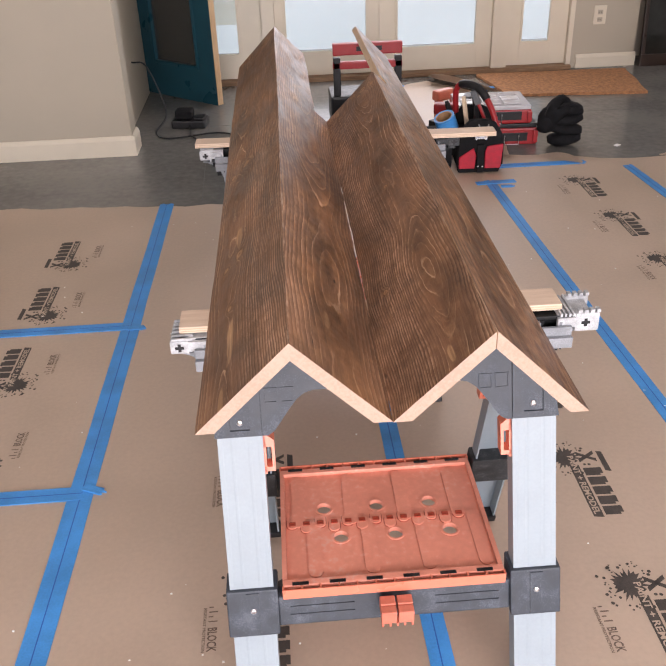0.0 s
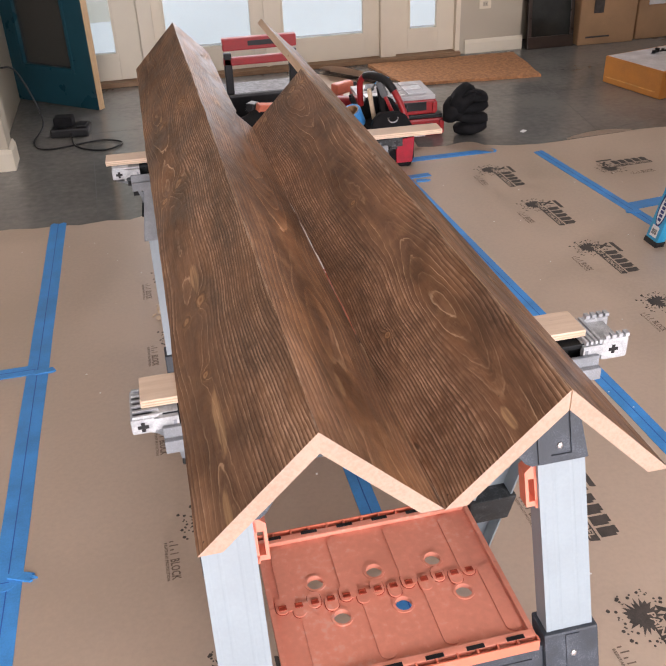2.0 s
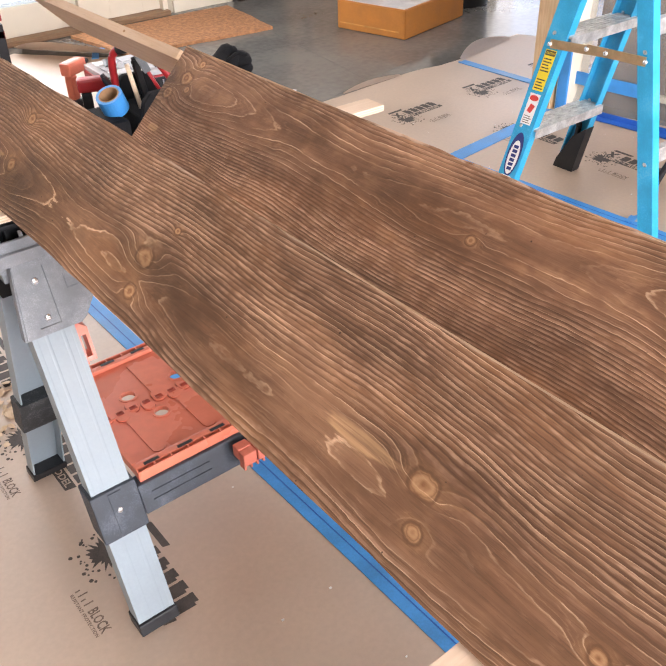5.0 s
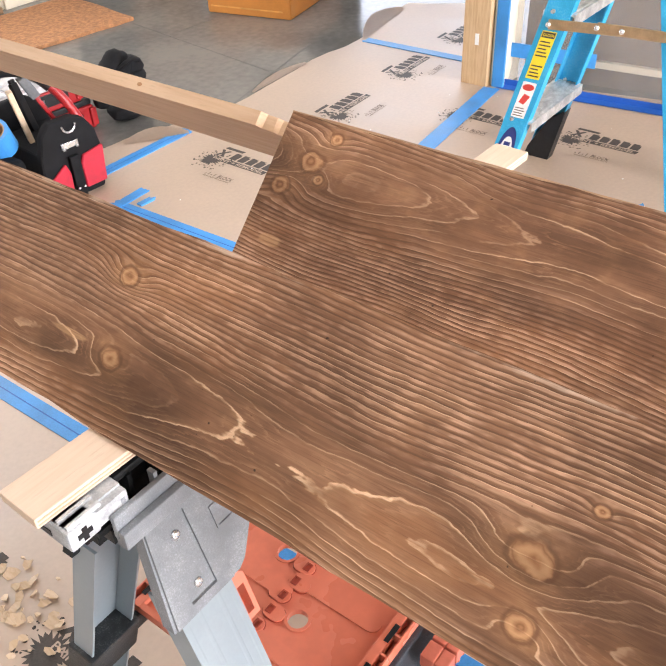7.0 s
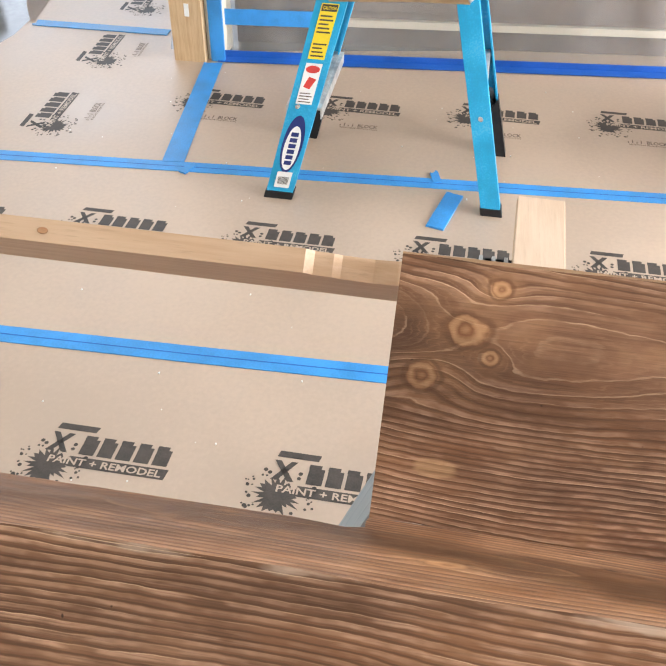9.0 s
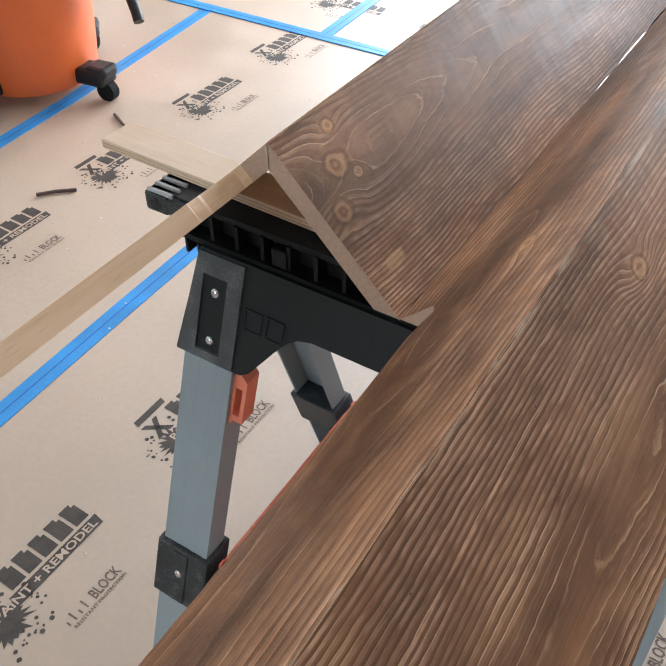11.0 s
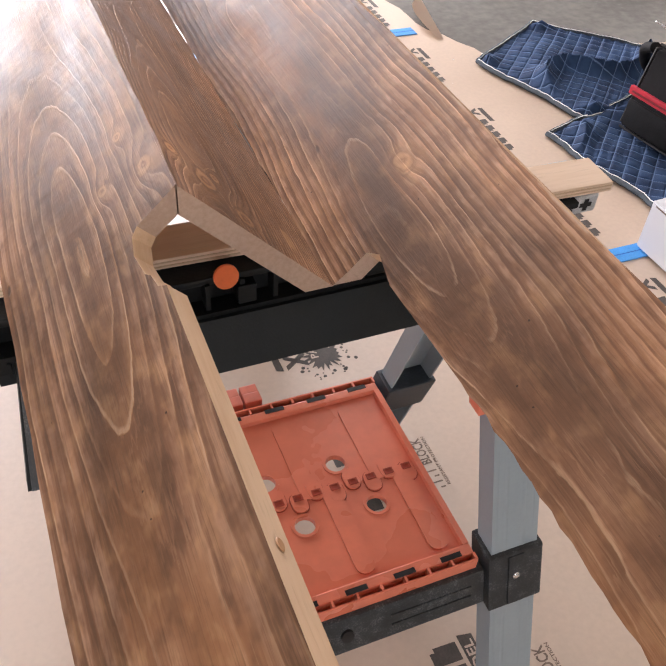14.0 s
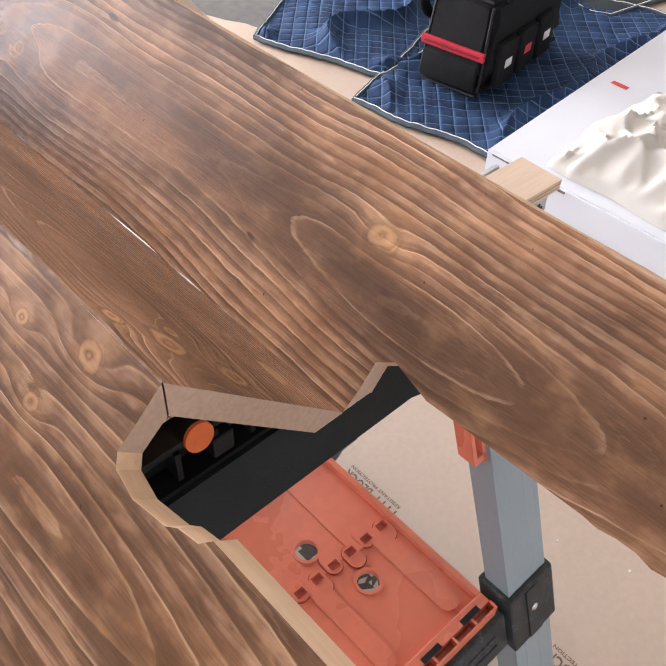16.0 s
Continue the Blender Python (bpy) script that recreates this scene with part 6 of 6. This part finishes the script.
for k in range(2):
    bm = bmesh.new()
    lump(bm, Matrix.Translation((1.325 + 0.03 * k, 4.50 - 0.02 * k, 0.135 + 0.05 * k)) @ Matrix.Rotation(0.6, 4, "Y") @ Matrix.Diagonal((0.055, 0.05, 0.075, 1)), 13 + k, 0.16)
    part("cup", bm, RUBBER, kp, "black padded cup", smooth=80)
bm = bmesh.new()
bm_tube(bm, spline([(1.34, 4.44, 0.20), (1.37, 4.40, 0.235), (1.42, 4.42, 0.215)], 6), 0.008, 8)
part("strap", bm, RUBBER, kp)

# tool chest with a tall handle
tc = thing("rolling_tool_chest", "black and red rolling tool chest with its handle up", "tool chest", pose(0.48, 5.02, 0.0035, 0, 0, 0))
bm = bmesh.new()
bm_box(bm, -0.20, 0.20, -0.02, 0.22, 0.0, 0.16, bevel=0.015)
part("body", bm, BLACK, tc, "black chest body")
for x in (-0.182, 0.144):
    bm = bmesh.new()
    bm_box(bm, x, x + 0.038, -0.018, 0.018, 0.1605, 0.36, bevel=0.004)
    part("post", bm, BLACK, tc)
for z0, z1, y0 in ((0.372, 0.432, -0.022), (0.300, 0.338, -0.018)):
    bm = bmesh.new()
    bm_box(bm, -0.184, 0.184, y0, 0.02, z0, z1, bevel=0.006)
    part("crossbar", bm, RED, tc, "red handle bar")
bm = bmesh.new()
bm_box(bm, -0.06, 0.075, -0.025, -0.0225, 0.392, 0.416, bevel=0.001)
part("grip", bm, BLACK, tc)

pile = thing("tool_bag", "slumped black cloth bag of tools on the paper", "tool bag")
for k, (x, y, z, a, b, c) in enumerate([(0.40, 4.62, 0.09, 0.12, 0.10, 0.09), (0.54, 4.58, 0.08, 0.11, 0.10, 0.08), (0.33, 4.66, 0.07, 0.09, 0.10, 0.07)]):
    bm = bmesh.new()
    lump(bm, Matrix.Translation((x, y, z)) @ Matrix.Diagonal((a, b, c, 1)), 31 + k, 0.25)
    part("bulge", bm, RUBBER, pile, smooth=80)
for k, (x, y, z, L, a, mt) in enumerate([(0.44, 4.64, 0.205, 0.10, 20, ORANGE), (0.52, 4.66, 0.19, 0.09, -30, RED), (0.38, 4.70, 0.20, 0.12, 70, BLACK)]):
    bm = bmesh.new()
    bm_box(bm, -L / 2, L / 2, -0.02, 0.02, -0.02, 0.02, pose(x, y, z - 0.02, 8, 10, a), 0.006)
    bm_box(bm, L / 2 - 0.02, L / 2 + 0.012, -0.012, 0.012, -0.055, 0.012, pose(x, y, z - 0.02, 8, 10, a), 0.005)
    part("tool", bm, mt, pile, "tool sticking out of the bag")
for k, (x, y, turn, c) in enumerate([(0.84, 4.86, 30, ORANGE), (0.80, 4.62, -20, RED), (0.96, 4.72, 70, BLACK)]):
    t = thing("cordless_tool", "small black and %s cordless tool on the paper" % ("orange" if k == 0 else "red" if k == 1 else "grey"), "power tool", pose(x, y, 0.0036, 0, 0, turn))
    bm = bmesh.new()
    bm_box(bm, -0.045, 0.045, -0.03, 0.03, 0.0, 0.05, bevel=0.008)
    part("battery", bm, BLACK, t)
    bm = bmesh.new()
    bm_box(bm, -0.02, 0.02, -0.018, 0.018, 0.0505, 0.15, bevel=0.008)
    part("grip", bm, BLACK if k else c, t)
    bm = bmesh.new()
    bm_box(bm, -0.03, 0.085, -0.026, 0.026, 0.1505, 0.205, bevel=0.012)
    part("body", bm, c, t)
    bm = bmesh.new()
    bm_cyl(bm, 0.018, 0.010, 0.0, 0.035, Matrix.Translation((0.086, 0, 0.178)) @ Matrix.Rotation(radians(90), 4, "Y"), 14)
    part("nose", bm, BLACK, t)

# ---- moving blanket, bag, white carton ----
QUILT = 60.0


def quilted():
    g = Graph("quilted_blanket")
    x, y, z = g.xyz()
    a = g.m("ABSOLUTE", g.m("SINE", g.m("MULTIPLY", g.m("ADD", x, y), QUILT)))
    b = g.m("ABSOLUTE", g.m("SINE", g.m("MULTIPLY", g.m("SUBTRACT", x, y), QUILT)))
    seam = g.m("MINIMUM", a, b)
    nse, fine = g.noise(14, 4), g.noise(420, 2)
    base = g.mix(g.step(nse, 0.3, 0.7), (0.009, 0.022, 0.058), (0.022, 0.050, 0.112))
    base = g.mix(g.step(seam, 0.16, 0.02, 0.0, 0.55), base, (0.16, 0.25, 0.42))
    g.bump(g.m("ADD", g.m("MULTIPLY", g.step(seam, 0.0, 0.5), 0.8), g.m("MULTIPLY", fine, 0.25)), 0.6, 0.006)
    return g.done(base, 0.85, 0.0, 0.25)


QUILTED = quilted()


def drape(name, corner, nu, nv, fold, mat, label, edge_label):
    """A cloth lying on the floor. corner: the four corners in order."""
    p = [Vector((*c, 0)) for c in corner]
    t = thing(name, label, "blanket")
    bm = bmesh.new()
    grid = []
    for i in range(nu + 1):
        row = []
        for j in range(nv + 1):
            u, v = i / nu, j / nv
            q = (p[0] * (1 - u) + p[1] * u) * (1 - v) + (p[3] * (1 - u) + p[2] * u) * v
            n1 = noise.noise(q * 2.3 + Vector((1.3, 0, 0)))
            n2 = noise.noise(q * 6.0 + Vector((4.3, 2, 0)))
            ridge = max(0.0, 1 - abs(noise.noise(q * 3.1 + Vector((7, 1, 0)))) * 5) ** 2
            edge = min(u, 1 - u, v, 1 - v)
            k = min(1.0, edge * 9)
            q.z = 0.009 + fold * k * (0.35 * max(0, n1) + 0.18 * max(0, n2) + 0.55 * ridge) + 0.004 * abs(math.sin((q.x + q.y) * QUILT) * math.sin((q.x - q.y) * QUILT)) ** 0.6
            q.x += 0.025 * n2
            q.y += 0.03 * n1
            row.append(bm.verts.new(q))
        grid.append(row)
    for i in range(nu):
        for j in range(nv):
            bm.faces.new((grid[i][j], grid[i + 1][j], grid[i + 1][j + 1], grid[i][j + 1]))
    bmesh.ops.recalc_face_normals(bm, faces=bm.faces)
    rim = [v.co.copy() for v in [r[0] for r in grid] + grid[-1] + [r[-1] for r in grid][::-1] + grid[0][::-1]]
    bmesh.ops.solidify(bm, geom=bm.faces[:], thickness=0.006)
    part("cloth", bm, mat, t, smooth=70)
    bm = bmesh.new()
    bm_tube(bm, [r + Vector((0, 0, 0.002)) for r in rim[::4]], 0.007, 6)
    part("binding", bm, BINDING, t, edge_label, smooth=60)
    bm = bmesh.new()
    mid = sum(rim, Vector()) / len(rim)
    bm_tube(bm, [r + (mid - r).normalized() * 0.004 + Vector((0, 0, 0.0085)) for r in rim[::4]], 0.0013, 5)
    part("stitching", bm, WHITE_LABEL, t, "white edge stitching")
    return t


drape("moving_blanket", [(-1.01, 1.60), (-1.09, 2.06), (-2.15, 1.98), (-1.95, 1.30)], 130, 260, 0.060, QUILTED, "quilted blue moving blanket spread on the floor", "dark cloth binding")
drape("moving_blanket", [(-1.035, 1.17), (-1.17, 1.56), (-1.9, 1.50), (-1.36, 0.95)], 110, 170, 0.085, QUILTED, "rumpled fold of quilted blue moving blanket", "dark cloth binding")
drape("moving_blanket", [(-2.0, 1.0), (-1.95, 1.75), (-2.9, 1.9), (-2.9, 0.9)], 30, 40, 0.10, plain("dark_blanket_cloth", (0.02, 0.028, 0.03), 0.85, 0, 0.3, 16, 420, 0.5), "rumpled dark grey moving blanket on the floor", "dark cloth binding")


def open_bag(m):
    t = thing("open_tool_bag", "black open-top tool bag with a red zip standing on the blanket", "tool bag", m)
    bm = bmesh.new()
    lo = [(-0.105, 0.0), (0.105, 0.0), (0.11, 0.46), (-0.11, 0.46)]
    hi = [(-0.095, 0.045), (0.095, 0.045), (0.10, 0.43), (-0.10, 0.43)]
    bm_prism(bm, lo, 0.0, 0.05)
    bm_prism(bm, lo, 0.0502, 0.27, None, hi)
    bmesh.ops.recalc_face_normals(bm, faces=bm.faces)
    bmesh.ops.bevel(bm, geom=[e for e in bm.edges], offset=0.022, segments=4, affect="EDGES")
    bmesh.ops.subdivide_edges(bm, edges=bm.edges[:], cuts=3, use_grid_fill=True)
    for v in bm.verts:
        v.co += 0.010 * noise.noise_vector(v.co * 13.0) * min(1.0, v.co.z * 12)
    part("body", bm, RUBBER, t, "black nylon body", smooth=70)
    bm = bmesh.new()
    bm_box(bm, -0.085, 0.085, -0.004, 0.012, 0.018, 0.100, bevel=0.007)
    part("front_pocket", bm, RUBBER, t, "black front pocket", smooth=50)
    bm = bmesh.new()
    bm_tube(bm, spline([(-0.10, 0.06, 0.24), (-0.16, 0.10, 0.20), (-0.20, 0.20, 0.10), (-0.19, 0.30, 0.06), (-0.12, 0.36, 0.16), (-0.10, 0.38, 0.24)], 8), 0.016, 10)
    part("shoulder_strap", bm, RUBBER, t, "black padded shoulder strap", smooth=60)
    for a, b in (((-0.090, 0.004, 0.008), (0.090, 0.004, 0.008)), ((-0.094, 0.008, 0.02), (-0.084, 0.046, 0.25)), ((0.094, 0.008, 0.02), (0.084, 0.046, 0.25)), ((-0.080, 0.050, 0.262), (0.080, 0.050, 0.262))):
        bm = bmesh.new()
        bm_tube(bm, [a, b], 0.004, 8)
        part("piping", bm, BLACK, t)
    bm = bmesh.new()
    bm_box(bm, -0.098, 0.098, 0.004, 0.016, 0.112, 0.137, bevel=0.003)
    part("zip_band", bm, RED_CLOTH, t, "bright red zip band")
    bm = bmesh.new()
    bm_box(bm, -0.085, 0.085, 0.001, 0.0095, 0.122, 0.127)
    zp = part("zip", bm, plain("zip_dark_red", (0.16, 0.01, 0.015), 0.5), t)
    for x in (-0.09, 0.09):
        bm = bmesh.new()
        bm_cyl(bm, 0.006, 0.006, 0, 0.004, Matrix.Translation((x, 0.010, 0.122)) @ Matrix.Rotation(radians(90), 4, "X"), 10)
        part("stud", bm, BLACK, t)
    for y in (0.06, 0.17, 0.28):
        bm = bmesh.new()
        bm_box(bm, 0.100, 0.124, y, y + 0.09, 0.02, 0.15, bevel=0.008)
        p = part("side_pocket", bm, RUBBER, t)
        bm = bmesh.new()
        bm_box(bm, 0.1245, 0.1265, y + 0.025, y + 0.06, 0.075, 0.10, bevel=0.001)
        part("tag", bm, WHITE_LABEL if y != 0.17 else RED_LABEL, p)
    bm = bmesh.new()
    bm_tube(bm, spline([(0.10, 0.10, 0.25), (0.12, 0.16, 0.33), (0.12, 0.26, 0.33), (0.10, 0.34, 0.25)], 6), 0.010, 8)
    part("strap", bm, RUBBER, t, "black carrying strap", smooth=60)
    return t


m_bag = pose(-1.215, 1.745, 0.030, 0, 0, 99) @ Matrix.Diagonal((0.95, 0.95, 0.9, 1))
open_bag(m_bag)


def drill(m):
    t = thing("cordless_drill", "orange and grey cordless drill lying in the open tool bag", "drill", m)
    bm = bmesh.new()
    bm_cyl(bm, 0.030, 0.033, -0.02, 0.085, Matrix.Rotation(radians(90), 4, "Y"), 20)
    part("motor", bm, ORANGE, t, "orange motor housing", smooth=40)
    bm = bmesh.new()
    bm_cyl(bm, 0.024, 0.024, -0.055, -0.0205, Matrix.Rotation(radians(90), 4, "Y"), 20)
    bm_cyl(bm, 0.012, 0.022, -0.085, -0.0555, Matrix.Rotation(radians(90), 4, "Y"), 20)
    part("chuck", bm, STEP_ALU, t, "grey metal chuck", smooth=40)
    bm = bmesh.new()
    bm_cyl(bm, 0.003, 0.003, -0.15, -0.0855, Matrix.Rotation(radians(90), 4, "Y"), 8)
    part("bit", bm, STEEL, t)
    bm = bmesh.new()
    bm_box(bm, 0.02, 0.06, -0.017, 0.017, -0.12, -0.03, bevel=0.008)
    part("grip", bm, BLACK, t)
    return t


drill(m_bag @ pose(-0.02, 0.07, 0.295, 20, 25, 60) @ Matrix.Diagonal((0.75, 0.75, 0.75, 1)))
bm = bmesh.new()
bm_tube(bm, [(-0.02, 0.17, 0.25), (0.05, 0.10, 0.37)], 0.017, 12)
solid("wooden_handle", bm, CHIPS, "pale round wooden tool handle in the bag", "tool handle", m=m_bag, smooth=50)
bm = bmesh.new()
bm_box(bm, 0.00, 0.09, 0.12, 0.16, 0.278, 0.315, bevel=0.010)
solid("red_tool_case", bm, plain("pink_red_plastic", (0.62, 0.04, 0.09), 0.45), "pinkish red plastic tool in the bag", "tool", m=m_bag)
bm = bmesh.new()
bm_box(bm, 0.086, 0.098, 0.10, 0.13, 0.275, 0.33, bevel=0.004)
solid("utility_knife", bm, ORANGE, "orange utility knife in the bag pocket", "knife", m=m_bag)

wc = thing("white_carton", "large flat white carton on the floor with printed handling signs", "carton")
bm = bmesh.new()
bm_prism(bm, [(-0.940, 2.095), (-0.955, 2.86), (-2.3, 2.84), (-2.25, 2.00)], 0.0078, 0.135)
bmesh.ops.recalc_face_normals(bm, faces=bm.faces)
bmesh.ops.bevel(bm, geom=bm.edges[:], offset=0.004, segments=2, affect="EDGES")
part("body", bm, WHITE_CARD, wc)
bm = bmesh.new()
bm_box(bm, -0.9445, -0.9395, 2.11, 2.30, 0.126, 0.129)
part("edge_gap", bm, INK_FADED, wc, "dark gap under the lid edge")
f = Matrix(((0, 0, 1, -0.9425), (1, 0, 0, 2.40), (0, 1, 0, 0), (0, 0, 0, 1)))
for k in range(4):
    bm = bmesh.new()
    x = 0.032 * k
    ring(bm, x, x + 0.027, 0.035, 0.062, 0.002, 0.0006)
    quad(bm, x + 0.008, x + 0.019, 0.042, 0.046, 0.0006)
    quad(bm, x + 0.011, x + 0.016, 0.046, 0.056, 0.0006)
    bmesh.ops.transform(bm, matrix=f, verts=bm.verts)
    part("handling_sign", bm, INK, wc)
bm = bmesh.new()
quad(bm, -1.412, -1.395, 2.105, 2.15, 0.1356)
part("red_stamp", bm, RED_LABEL, wc)

cl = bmesh.new()
grid = []
for i in range(72):
    row = []
    for j in range(60):
        u, v = i / 71, j / 59
        q = Vector((-0.99 - 0.36 * u, 2.21 + 0.40 * v, 0))
        edge = min(u, 1 - u, v, 1 - v)
        hgt = min(1.0, edge * 6) ** 0.6
        q.z = 0.1365 + hgt * (0.055 + 0.022 * noise.noise(q * 9) + 0.034 * max(0, 1 - abs(noise.noise(q * 7 + Vector((3, 0, 0)))) * 6) + 0.014 * max(0, 1 - abs(noise.noise(q * 17 + Vector((8, 2, 0)))) * 6))
        q.x += 0.035 * noise.noise(q * 5 + Vector((9, 0, 0)))
        q.y += 0.035 * noise.noise(q * 5 + Vector((0, 9, 0)))
        row.append(cl.verts.new(q))
    grid.append(row)
for i in range(71):
    for j in range(59):
        cl.faces.new((grid[i][j], grid[i + 1][j], grid[i + 1][j + 1], grid[i][j + 1]))
bmesh.ops.recalc_face_normals(cl, faces=cl.faces)
bmesh.ops.solidify(cl, geom=cl.faces[:], thickness=0.003)
solid("canvas_cloth", cl, CANVAS, "folded cream canvas drop cloth on the white carton", "drop cloth", smooth=70)

# ---- small litter ----
bm = bmesh.new()
q = random.Random(12)
for k in range(70):
    x, y = q.gauss(-0.105, 0.040), q.gauss(3.13, 0.065)
    s = q.uniform(0.004, 0.019)
    m = Matrix.Translation((x, y, 0.006)) @ Euler((q.uniform(-0.5, 0.5), q.uniform(-0.5, 0.5), q.uniform(0, 6.3))).to_matrix().to_4x4()
    flake = [(s * q.uniform(0.6, 1.1) * math.cos(a), 0.7 * s * q.uniform(0.5, 1.1) * math.sin(a)) for a in (1.047 * j + q.uniform(-0.3, 0.3) for j in range(6))]
    bm_prism(bm, flake, -0.0005, 0.0006 + 0.0008 * q.random(), m)
solid("wood_chips", bm, CHIPS, "scattered pale wood chips on the paper", "wood chips", "stuff")
bm = bmesh.new()
for k in range(200):
    x, y = q.uniform(-1.6, 2.3), q.uniform(1.0, 3.9)
    s = q.uniform(0.0008, 0.0022)
    bm_box(bm, x - s, x + s, y - s * 0.7, y + s * 0.7, 0.0024, 0.0028 + s, Matrix.Identity(4))
solid("dust_crumbs", bm, WHITE_LABEL, "tiny pale crumbs scattered on the floor paper", "crumbs", "stuff")
for a, b in (((1.59, 1.69), (1.446, 1.76)), ((1.465, 2.105), (1.396, 2.035))):
    bm = bmesh.new()
    bm_tube(bm, [(*a, 0.007), ((a[0] + b[0]) / 2 + 0.004, (a[1] + b[1]) / 2, 0.008), (*b, 0.007)], 0.0045, 6)
    solid("wood_stick", bm, STICK, "thin dark stick lying on the floor paper", "stick")
bm = bmesh.new()
bm_box(bm, -0.016, 0.016, -0.010, 0.010, 0.001, 0.006, pose(1.66, 4.44, 0, 0, 0, 40), 0.002)
solid("paper_scrap", bm, WHITE_LABEL, "small white scrap lying on the concrete", "scrap")
